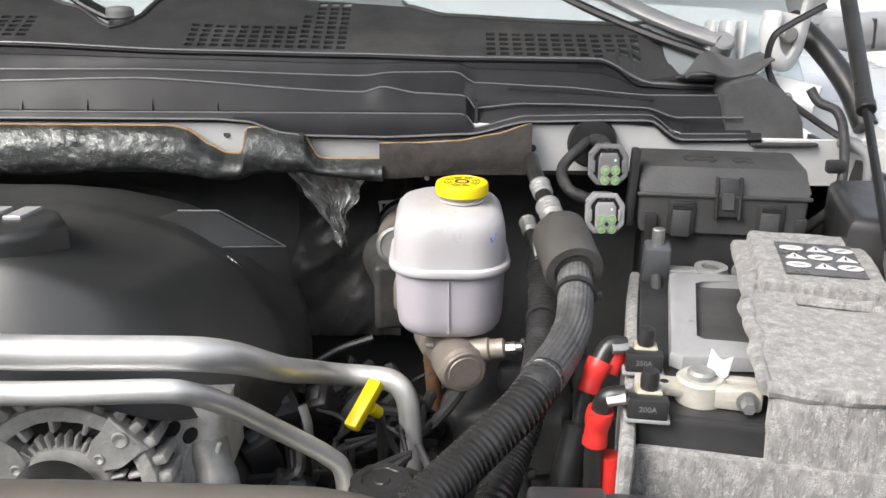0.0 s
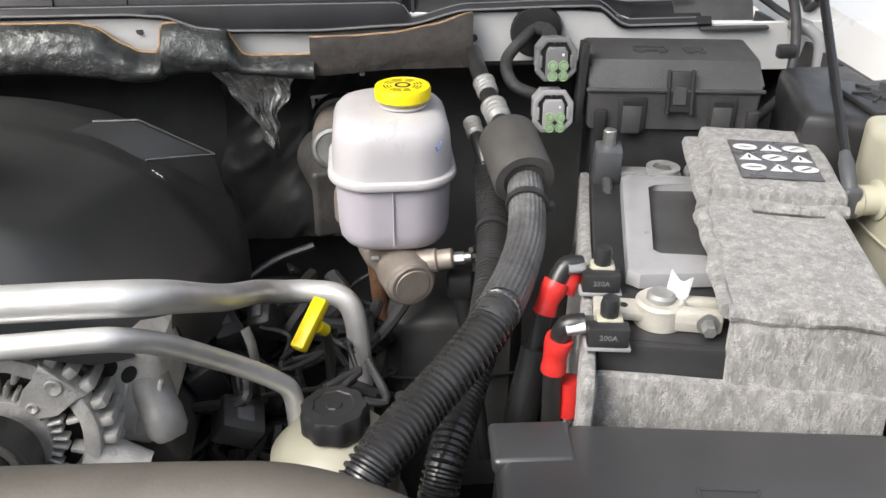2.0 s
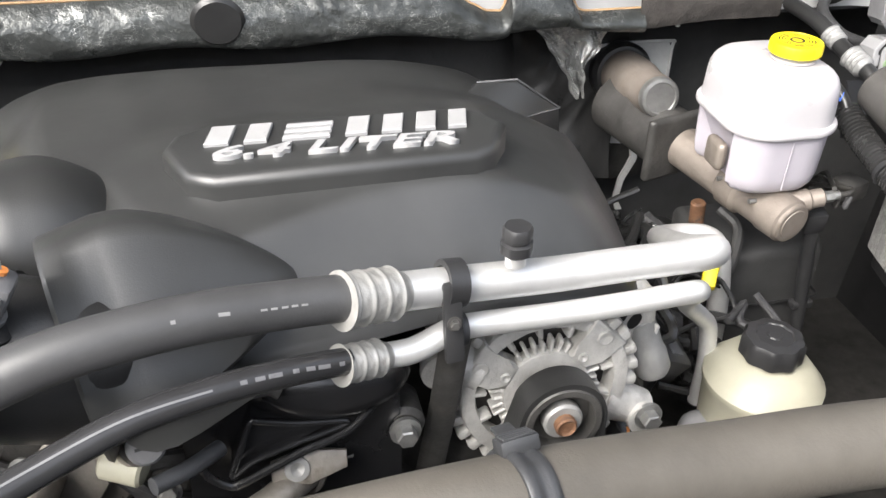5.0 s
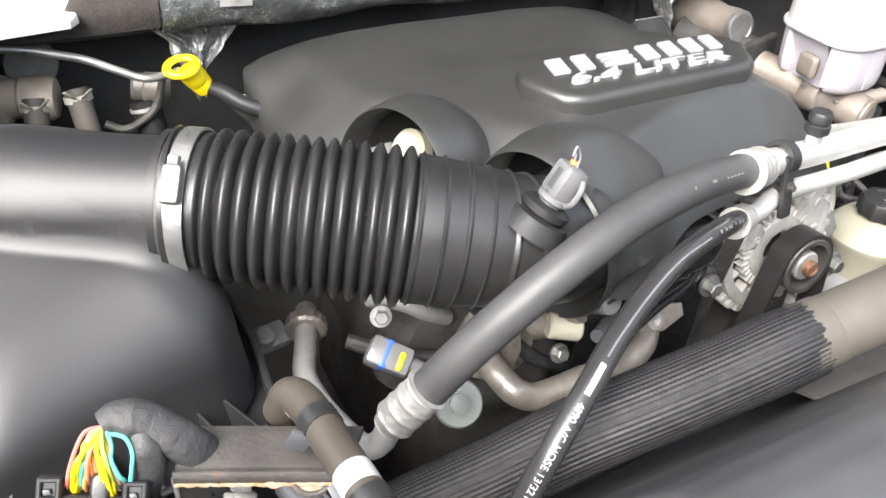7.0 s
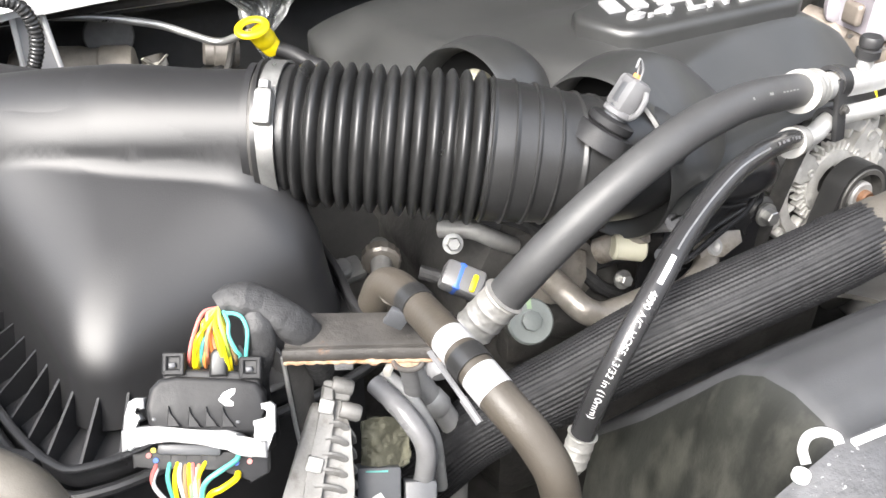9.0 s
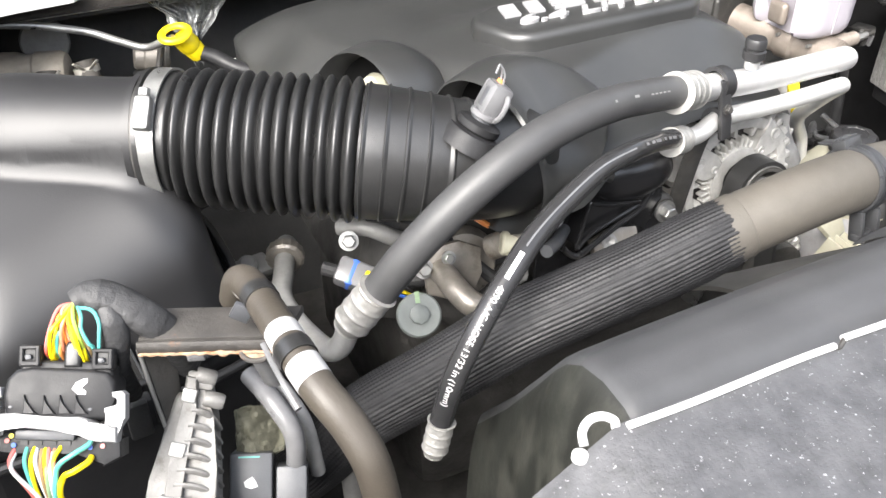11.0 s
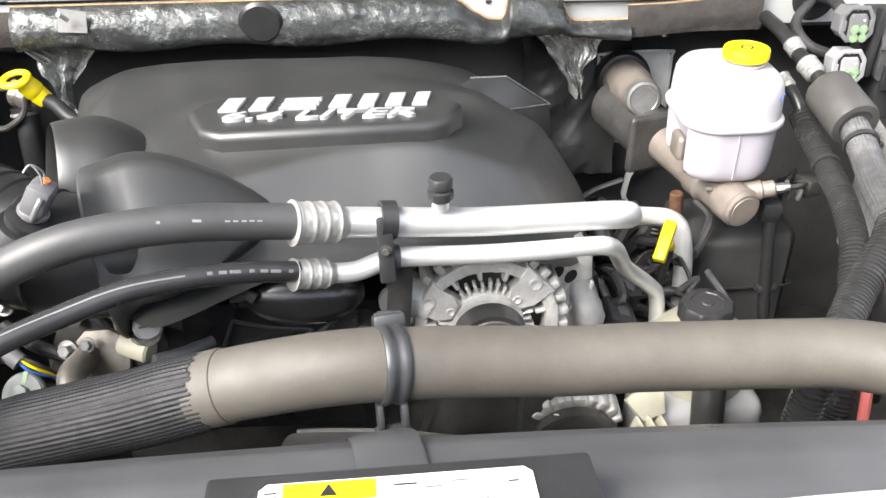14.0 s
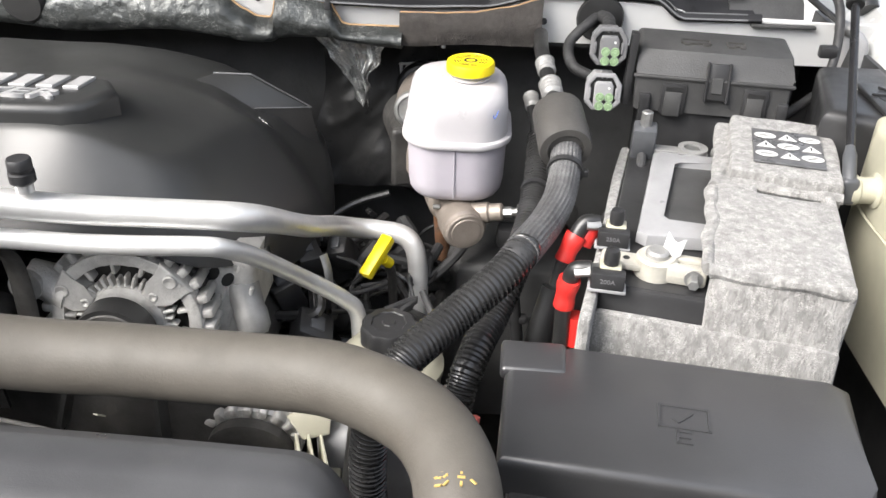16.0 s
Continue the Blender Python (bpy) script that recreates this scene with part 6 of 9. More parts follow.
def right_edge():
    s = thing("hood_strut", (0.365, 0.655, 1.3), "slim black gas strut holding up the hood", "gas strut")
    a, b = Vector((0.364, 0.655, 1.33)), Vector((0.502, 1.337, 1.79))
    d = (b - a).normalized()
    part("socket", box(0.016, 0.016, 0.026, pose(0.3645, 0.655, 1.3205), 0.004, 3), CONN, s, "grey ball socket")
    part("ferrule", lathe([(0.0052, 0.0), (0.0062, 0.004), (0.0062, 0.03), (0.0048, 0.036), (0.0042, 0.04)], along(a - d * 0.004, b), 18), CONN, s)
    part("rod", rod(a, a + d * 0.3, 0.0042, 16), GLOSSY, s, "glossy black rod")
    part("tube", rod(a + d * 0.205, b, 0.0082, 24, 0.0025), PLASTIC, s)
    part("tube_end", lathe([(0.0084, 0.0), (0.0092, 0.001), (0.0092, 0.01), (0.0084, 0.011)], along(a + d * 0.204, b), 24), RUBBER, s)
    t = thing("coolant_tank", (0.44, 0.66, 1.2), "cream plastic coolant tank beside the battery", "tank")
    part("shell", slab([(0.396, 0.53), (0.392, 0.69), (0.404, 0.72), (0.5, 0.72), (0.5, 0.53)], 1.17, 1.37, bev=0.01, seg=4), CREAM, t)
    part("seam", sweep([(0.3935, 0.55, 1.29), (0.3905, 0.66, 1.29), (0.3905, 0.69, 1.296)], 0.0014, 8, 4), CREAM, t)
    part("spout", lathe([(0.016, 0.0), (0.0165, 0.003), (0.0125, 0.005), (0.0125, 0.018), (0.0142, 0.02), (0.0142, 0.026), (0.011, 0.028)], along((0.394, 0.66, 1.318), (0.37, 0.66, 1.318)), 22), CREAM, t)
    w = thing("strut_tower_cover", (0.42, 0.8, 1.3), "black plastic strut tower shroud with a bolt", "shroud")
    part("shroud", slab([(0.36, 0.74), (0.47, 0.70), (0.47, 0.88), (0.40, 0.88)], 1.2, 1.362, bev=0.012, seg=3), PLASTIC, w)
    plate = part("plate", box(0.064, 0.084, 0.006, pose(0.445, 0.765, 1.3655), 0.002), PLASTIC, w)
    c = Vector((0.444, 0.766, 1.3686))
    part("dish", lathe([(0.024, 0.0), (0.0235, 0.0006), (0.0, 0.0006)], Matrix.Translation(c), 28), INK, plate)
    for k in range(7):
        q = 2 * math.pi * k / 7 + 0.3
        part("web", box(0.024, 0.0026, 0.0026, Matrix.Translation(c) @ pose(0.017 * math.cos(q), 0.017 * math.sin(q), 0.0012, 0, 0, math.degrees(q)), 0.0006, 1), PLASTIC, plate)
    part("boss", lathe([(0.0125, 0.0), (0.012, 0.003), (0.0, 0.003)], Matrix.Translation(c), 24), DULL, plate)
    hexbolt(c + Vector((0, 0, 0.002)), (0, 0, 1), 0.007, 0.01, DULL, w)
    l = thing("washer_hose", (0.4, 0.88, 1.37), "black washer hose clipped to the inner wing", "hose")
    part("hose", sweep([(0.36, 0.86, 1.3), (0.385, 0.87, 1.315), (0.412, 0.888, 1.33), (0.427, 0.91, 1.36), (0.43, 0.928, 1.396), (0.424, 0.94, 1.419), (0.408, 0.952, 1.427), (0.4, 0.96, 1.44)], 0.0052, 12), TAPE, l)
    part("clip", box(0.02, 0.012, 0.014, pose(0.418, 0.91, 1.366), 0.003), PLASTIC, l)


right_edge()


# ---- front of the engine ----
def alternator():
    a = thing("alternator", (-0.287, 0.56, 1.2), "cast aluminium alternator with slotted housing and black pulley", "alternator")
    c = Vector((-0.285, 0.566, 1.198))
    m = along(c, c + Vector((0.02, -1, 0.08))) @ Matrix.Diagonal((0.94, 0.94, 1.0, 1.0))
    def turned(q):
        return m @ Matrix.Rotation(radians(q), 4, "Z")
    rough = random.Random(8)
    def worn(bm, amp=0.0007):
        for v in bm.verts:
            v.co += Vector((noise.noise(v.co * 160), noise.noise(v.co * 160 + Vector((5, 0, 0))), noise.noise(v.co * 160 + Vector((0, 7, 0))))) * amp
        return bm
    part("stator", rod(m @ Vector((0, 0, -0.11)), m @ Vector((0, 0, -0.045)), 0.077, 48, 0.006), CAST, a)
    part("core", rod(m @ Vector((0, 0, -0.05)), m @ Vector((0, 0, -0.02)), 0.074, 48, 0.002), DARK, a, "dark slotted core")
    part("rim", worn(lathe([(0.0595, -0.016), (0.071, -0.02), (0.0735, -0.012), (0.0742, -0.004), (0.073, 0.0008), (0.07, 0.0018), (0.061, 0.0006), (0.0595, -0.004), (0.0595, -0.016)], m, 96, cap=False)), CAST, a)
    part("hub_ring", worn(lathe([(0.02, -0.012), (0.0365, -0.012), (0.0385, -0.002), (0.037, 0.002), (0.033, 0.003), (0.026, 0.003), (0.02, 0.002)], m, 64, cap=False)), CAST, a)
    # windows: a comb of free fins standing out from the hub, with dividing spokes
    arms = (43, 150, 262)
    for k in range(36):
        q = 10 * k + 5
        if min(abs((q - b + 180) % 360 - 180) for b in arms) < 13:
            continue
        long = 0.013 if k % 3 else 0.01
        part("comb_fin", box(long, 0.0034, 0.011, turned(q) @ pose(0.036 + long / 2, 0, -0.005), 0.0012, 1), CAST, a)
    for q in (70, 97, 124, 12, -16, -44, 178, 205, 234, 288):
        part("spoke", worn(box(0.018, 0.0048, 0.014, turned(q) @ pose(0.059, 0, -0.007), 0.0022, 2)), CAST, a)
    for q in arms:
        pad = [(0.034, -0.0115), (0.05, -0.0125), (0.062, -0.0165), (0.0745, -0.021), (0.0745, 0.021), (0.062, 0.0165), (0.05, 0.0125), (0.034, 0.0115)]
        part("arm", worn(slab(pad, -0.014, 0.0035, turned(q), 0.0035, 3)), CAST, a)
        for r, w in ((0.0415, 0.0036), (0.066, 0.0058)):
            part("boss", lathe([(w + 0.0014, 0.003), (w + 0.001, 0.0046), (w, 0.005), (w * 0.7, 0.0045), (0.0, 0.0035)], turned(q) @ pose(r, 0.001, 0.0), 16), CAST, a)
    # castellated edge: stout teeth with deep dark slots between
    for k in range(30):
        q = 12 * k + 6
        part("tooth", worn(box(0.0125, 0.0095, 0.036, turned(q) @ pose(0.0785, 0, -0.02), 0.003, 2), 0.0004), CAST, a)
    for q, reach, w in ((-27, 0.104, 0.0155), (158, 0.098, 0.016)):
        d = Vector((math.cos(radians(q)), math.sin(radians(q)), 0))
        ear = sweep([m @ (d * 0.062 + Vector((0, 0, -0.014))), m @ (d * (reach + 0.006) + Vector((0, 0, -0.014)))], w, 20, 6, rfun=lambda s, L: 1.25 - 0.25 * s / L)
        part("ear", worn(ear), CAST, a)
        part("ear_face", lathe([(w * 1.02, 0), (w, 0.006), (w * 0.72, 0.0065), (0, 0.0065)], Matrix.Translation(m @ (d * reach)) @ m.to_3x3().to_4x4(), 24), CAST, a)
    hexbolt((-0.1955, 0.561, 1.1575), m.to_3x3() @ Vector((0, 0, 1)), 0.0082, 0.013, STEEL, a)
    # rear body to the side, with its oblong slots and terminal boss
    side = m @ pose(0.07, 0.018, -0.055)
    cover = part("rear_cover", worn(slab([(-0.03, -0.055), (0.03, -0.062), (0.05, -0.03), (0.047, 0.03), (0.03, 0.046), (-0.02, 0.05)], -0.05, 0.022, side, 0.014, 4)), CAST, a)
    for k in range(3):
        part("cover_slot", slab([(0.0055 * math.cos(q), 0.0085 * math.sin(q)) for q in np.linspace(0, 2 * math.pi, 14)[:-1]], 0.0215, 0.0228, side @ pose(-0.006 + 0.014 * k, 0.024 - 0.006 * k, 0, 0, 0, -35), 0), INK, cover)
    for k in range(3):
        part("cover_ridge", box(0.004, 0.05, 0.006, side @ pose(0.012 + 0.013 * k, -0.02, 0.021, 0, 0, -18), 0.0015), CAST, cover)
    part("terminal_boss", worn(lathe([(0.013, 0), (0.0165, 0.004), (0.0155, 0.03), (0.0165, 0.034), (0.0155, 0.05), (0.011, 0.056), (0.004, 0.057)], along((-0.192, 0.618, 1.215), (-0.172, 0.592, 1.16)), 20)), TIN, a)
    nose = m @ pose(0, 0, 0.011)
    pulley = [(0.022, 0.004), (0.0305, 0.006), (0.0325, 0.007), (0.031, 0.009), (0.031, 0.029), (0.0325, 0.031), (0.0315, 0.0325), (0.0265, 0.0325), (0.0255, 0.02), (0.012, 0.018)]
    part("pulley", lathe(pulley, nose, 48, cap=False), DARK, a, "black grooved pulley")
    part("hub", lathe([(0.014, 0.016), (0.0165, 0.022), (0.0165, 0.029), (0.0145, 0.031), (0.0, 0.031)], nose, 28), TIN, a)
    part("shaft_nut", lathe([(0.009, 0.03), (0.009, 0.0365), (0.0075, 0.038), (0.006, 0.0365), (0.0, 0.036)], nose, 12), RUST, a, "rusty shaft nut")
    # a flat belt wrapped over the pulley, its two runs going down
    line = [nose @ Vector((-0.075, -0.13, 0.0))] + [nose @ Vector((0.0345 * math.cos(q), 0.0345 * math.sin(q), 0.0)) for q in np.linspace(radians(152), radians(-4), 30)] + [nose @ Vector((0.033, -0.13, 0.0))]
    up = m.to_3x3() @ Vector((0, 0, 1))
    bm = bmesh.new()
    rows = []
    for i, p in enumerate(line):
        t = (line[min(i + 1, len(line) - 1)] - line[max(i - 1, 0)]).normalized()
        out = up.cross(t)
        rows.append([bm.verts.new(p + up * w + out * h) for w, h in ((0.0065, -0.0022), (0.0065, 0.0022), (0.0305, 0.0022), (0.0305, -0.0022))])
    for p, q in zip(rows, rows[1:]):
        for k in range(4):
            bm.faces.new((p[k], p[(k + 1) % 4], q[(k + 1) % 4], q[k]))
    part("drive_belt", bm, RUBBER, a, "black flat drive belt")


alternator()


def front_drive():
    b = thing("bracket_bolt", (-0.407, 0.53, 1.18), "zinc bolt on the black accessory bracket", "bolt")
    hexbolt((-0.402, 0.536, 1.206), (0.0, -1, 0.1), 0.0078, 0.013, STEEL, b)
    part("boss", rod((-0.402, 0.575, 1.203), (-0.402, 0.538, 1.206), 0.016, 20, 0.004), DARK, b)
    c = thing("timing_cover", (-0.47, 0.58, 1.15), "glossy black front cover with a raised triangular rib", "cover")
    def fn(u, v):
        x = lerp(-0.555, -0.405, u)
        return Vector((x, 0.535 + 0.012 * u - 0.006 * math.sin(v * math.pi), lerp(1.262, 1.12, v) - 0.016 * u))
    part("shell", grid(fn, 24, 14, 0.004), GLOSSY, c)
    # round swelling above the rib
    bm = bmesh.new()
    bmesh.ops.create_uvsphere(bm, u_segments=40, v_segments=20, radius=1.0)
    bmesh.ops.transform(bm, verts=bm.verts, matrix=Matrix.Translation((-0.458, 0.548, 1.262)) @ Matrix.Rotation(radians(6), 4, "Y") @ Matrix.Diagonal((0.062, 0.036, 0.03, 1)))
    part("swelling", bm, GLOSSY, c)
    a, d, e = Vector((-0.508, 0.514, 1.2555)), Vector((-0.446, 0.523, 1.236)), Vector((-0.5245, 0.506, 1.2165))
    face = bmesh.new()
    vs = [face.verts.new(p + Vector((0, 0.004, 0))) for p in (a, d, e)]
    vs2 = [face.verts.new(p + Vector((0, 0.03, 0))) for p in (a, d, e)]
    face.faces.new(vs)
    for i in range(3):
        face.faces.new((vs[i], vs[(i + 1) % 3], vs2[(i + 1) % 3], vs2[i]))
    part("shield", face, GLOSSY, c)
    mid = (d + e) / 2 + Vector((0.006, 0, 0.004))
    part("raised_rib", sweep([e, e.lerp(a, 0.5), a, a.lerp(d, 0.08), a.lerp(d, 0.5) + Vector((0, 0, -0.002)), d, d + Vector((-0.004, 0, -0.005)), mid, e.lerp(mid, 0.35) + Vector((0.002, 0, 0.004)), e + Vector((0.003, 0, 0.0)), e], 0.0022, 10, 6), GLOSSY, c)
    low = Vector((0, -0.001, -0.0085))
    part("rim", sweep([Vector((-0.541, 0.508, 1.232)), Vector((-0.54, 0.505, 1.222)), e + low + Vector((-0.003, 0, 0.001)), e + low + Vector((0.008, 0, 0.002)), mid + low + Vector((0.002, 0, 0)), d + low + Vector((0.002, 0, 0)), Vector((-0.422, 0.533, 1.243)), Vector((-0.41, 0.541, 1.262))], 0.003, 10, 6), GLOSSY, c)
    part("hook", sweep([(-0.508, 0.52, 1.276), (-0.494, 0.517, 1.28), (-0.487, 0.515, 1.277)], 0.005, 10, 5), DARK, c)
    t = thing("thermostat_flange", (-0.47, 0.52, 1.2), "stained cast flange below the front cover", "flange")
    part("flange", slab([(-0.026, -0.008), (0.0, -0.013), (0.027, -0.006), (0.028, 0.006), (0.0, 0.012), (-0.025, 0.007)], 0, 0.008, along((-0.474, 0.522, 1.2), (-0.472, 0.494, 1.221)), 0.002), BROWN, t)
    part("bolt_ring", lathe([(0.009, 0.008), (0.0085, 0.011), (0.005, 0.0115), (0.0, 0.009)], along((-0.482, 0.522, 1.199), (-0.48, 0.494, 1.22)), 20), TIN, t)


front_drive()


def radiator_hose():
    h = thing("radiator_hose", (-0.37, 0.34, 1.33), "brown grey upper radiator hose with a braided sleeve", "radiator hose")
    pts = [(-0.85, 0.48, 1.06), (-0.80, 0.46, 1.11), (-0.76, 0.44, 1.165), (-0.70, 0.412, 1.215), (-0.65, 0.393, 1.252), (-0.60, 0.38, 1.274), (-0.55, 0.37, 1.293), (-0.50, 0.36, 1.314), (-0.45, 0.354, 1.328), (-0.4, 0.353, 1.334), (-0.35, 0.362, 1.326), (-0.3, 0.371, 1.316), (-0.25, 0.376, 1.309), (-0.2, 0.377, 1.308), (-0.15, 0.376, 1.307), (-0.1, 0.37, 1.31), (-0.06, 0.36, 1.315), (-0.025, 0.34, 1.319), (0.003, 0.317, 1.32), (0.02, 0.286, 1.319), (0.026, 0.25, 1.31), (0.026, 0.215, 1.28), (0.026, 0.2, 1.22)]
    line = spline(pts, 12)
    cutat = min(range(len(line)), key=lambda i: (line[i] - Vector((-0.497, 0.36, 1.315))).length)
    part("hose", sweep(line[cutat - 6:], 0.0245, 36, 1, curved=False), HOSE, h)
    # knitted sleeve: lengthwise pleats, each a row of short stitches, ragged at its end
    run = resample(line[:cutat + 1], 0.0009)
    n, folds = 288, 48
    rnd = random.Random(12)
    deep = [rnd.uniform(0.55, 1.3) for _ in range(folds)]
    end = [rnd.uniform(-0.0016, 0.0022) for _ in range(folds)]
    total = 0.0009 * len(run)
    t0 = (run[1] - run[0]).normalized()
    u = t0.cross(Vector((0, 0, 1))).normalized()
    verts, faces = [], []
    for i, p in enumerate(run):
        t = (run[min(len(run) - 1, i + 1)] - run[max(0, i - 1)]).normalized()
        u = (u - t * u.dot(t)).normalized()
        v = t.cross(u)
        s = 0.0009 * i
        near = smooth(0.03, 0.0, total - s)
        for j in range(n):
            q = 2 * math.pi * j / n
            fold = int(q * folds / (2 * math.pi) + 0.5) % folds
            ridge = math.cos(folds * q)
            k = 0.0273 - 0.0012 * near + 0.00035 * deep[fold] * ridge + 0.0006 * math.sin(3 * q + s * 25)
            k += 0.00028 * max(0.0, ridge) * math.sin(2 * math.pi * s / 0.0032 + math.pi * (fold % 2))
            shift = end[fold] * near + 0.0006 * near * ridge
            verts.append(p + u * (k * math.cos(q)) + v * (k * math.sin(q)) + t * shift - base_of(h))
    for i in range(len(run) - 1):
        for j in range(n):
            faces.append((i * n + j, i * n + (j + 1) % n, (i + 1) * n + (j + 1) % n, (i + 1) * n + j))
    me = bpy.data.meshes.new("braided_sleeve")
    me.from_pydata(verts, [], faces)
    me.polygons.foreach_set("use_smooth", [True] * len(me.polygons))
    me.materials.append(NETTING)
    ob = new("braided_sleeve", me)
    ob.parent = h
    tagged(ob, "black braided protective sleeve")
    part("sleeve_end", lathe([(0.0245, -0.004), (0.0258, -0.004), (0.0256, 0.016), (0.0252, 0.0175), (0.0245, 0.018)], along(line[cutat - 1], line[cutat + 1]), 36, cap=False), HOSE, h)
    st = thing("hose_strap", (-0.375, 0.343, 1.31), "black plastic strap holding the radiator hose", "strap")
    ax = along((-0.384, 0.355, 1.3325), (-0.368, 0.359, 1.3298))
    part("band", lathe([(0.0247, -0.0012), (0.0262, -0.001), (0.0272, 0.0005), (0.0276, 0.0025), (0.0272, 0.0045), (0.026, 0.0065), (0.026, 0.0085), (0.0272, 0.0105), (0.0276, 0.0125), (0.0272, 0.0145), (0.0262, 0.016), (0.0247, 0.0162), (0.0247, -0.0012)], ax, 48, cap=False), STRAP, st)
    # ratchet head with its tail on top, a forked foot below
    head = pose(-0.376, 0.372, 1.3555, -32, 0, 10)
    part("buckle", box(0.021, 0.013, 0.009, head, 0.002), STRAP, st)
    for k in range(4):
        part("ratchet", box(0.017, 0.0016, 0.0014, head @ pose(0, -0.0045 + 0.003 * k, 0.0048), 0.0004, 1), STRAP, st)
    part("tail", box(0.011, 0.02, 0.0025, head @ pose(0.001, 0.012, 0.002, 12, 0, 0), 0.001), STRAP, st)
    for dx in (-0.008, 0.008):
        part("foot", box(0.0045, 0.012, 0.026, pose(-0.376 + dx, 0.336, 1.302, -12, 0, 8), 0.0015), STRAP, st)
    part("foot_bar", box(0.024, 0.008, 0.006, pose(-0.376, 0.3345, 1.2935, -12, 0, 8), 0.002), STRAP, st)


radiator_hose()


def steering_reservoir():
    p = thing("steering_fluid_reservoir", (-0.05, 0.62, 1.1), "cream power steering reservoir with a black cap", "reservoir")
    m = pose(-0.05, 0.618, 0)
    part("bowl", lathe([(0.03, 1.04), (0.05, 1.06), (0.053, 1.115), (0.055, 1.118), (0.055, 1.124), (0.05, 1.13), (0.04, 1.142), (0.024, 1.148), (0.02, 1.155)], m, 36), CREAM, p)
    cap = part("cap", lathe([(0.025, 1.15), (0.0275, 1.152), (0.0275, 1.168), (0.025, 1.172), (0.017, 1.1735), (0.016, 1.1722), (0.007, 1.1722), (0.006, 1.1735), (0.001, 1.1735)], m, 108, bump=lambda q: 1 + 0.035 * math.cos(9 * q)), PLASTIC, p, "black lobed screw cap")


steering_reservoir()


def sticks():
    d = thing("transmission_dipstick", (-0.07, 0.705, 1.15), "yellow plastic dipstick handle beside the pipe", "dipstick", "yellow dipsticks")
    a, b = Vector((-0.06, 0.725, 1.207)), Vector((-0.083, 0.688, 1.177))
    part("handle", box(0.014, 0.011, 0.05, along((a + b) / 2, b), 0.0025), YELLOW, d)
    part("collar", rod((-0.066, 0.712, 1.186), (-0.06, 0.72, 1.176), 0.006, 12), YELLOW, d)
    part("tube", sweep([(-0.062, 0.717, 1.18), (-0.058, 0.73, 1.15), (-0.06, 0.76, 1.05)], 0.005, 10), DARK, d)
    e = thing("oil_dipstick", (-0.79, 0.89, 1.32), "yellow ring dipstick handle in its steel tube", "dipstick", "yellow dipsticks")
    ring = [Vector((-0.794 + 0.0145 * math.cos(q), 0.899 + 0.0105 * math.sin(q), 1.331 + 0.002 * math.cos(q) + 0.004 * math.sin(q))) for q in np.linspace(0, 2 * math.pi, 33)]
    part("ring", sweep(ring, 0.0044, 12, 1, curved=False, flat=0.75), YELLOW, e)
    part("neck", lathe([(0.009, -0.004), (0.012, 0.0), (0.0125, 0.012), (0.011, 0.015), (0.0115, 0.017), (0.0105, 0.028), (0.008, 0.03)], along((-0.786, 0.905, 1.322), (-0.77, 0.912, 1.298)), 20), YELLOW, e)
    part("tube", sweep([(-0.773, 0.911, 1.302), (-0.755, 0.9, 1.296), (-0.738, 0.885, 1.287), (-0.71, 0.87, 1.278), (-0.68, 0.86, 1.265)], 0.0085, 12), HARNESS, e)
    part("wire", sweep([(-0.735, 0.9, 1.291), (-0.711, 0.86, 1.269)], 0.0011, 6, 3), TIN, e, "thin steel wire")
    part("bracket_tube", sweep([(-0.98, 0.96, 1.351), (-0.93, 0.96, 1.342), (-0.9, 0.955, 1.335), (-0.875, 0.95, 1.328), (-0.85, 0.94, 1.318), (-0.832, 0.933, 1.311), (-0.82, 0.925, 1.311), (-0.806, 0.91, 1.32), (-0.796, 0.9, 1.326)], 0.0042, 12), STEEL, e)


sticks()


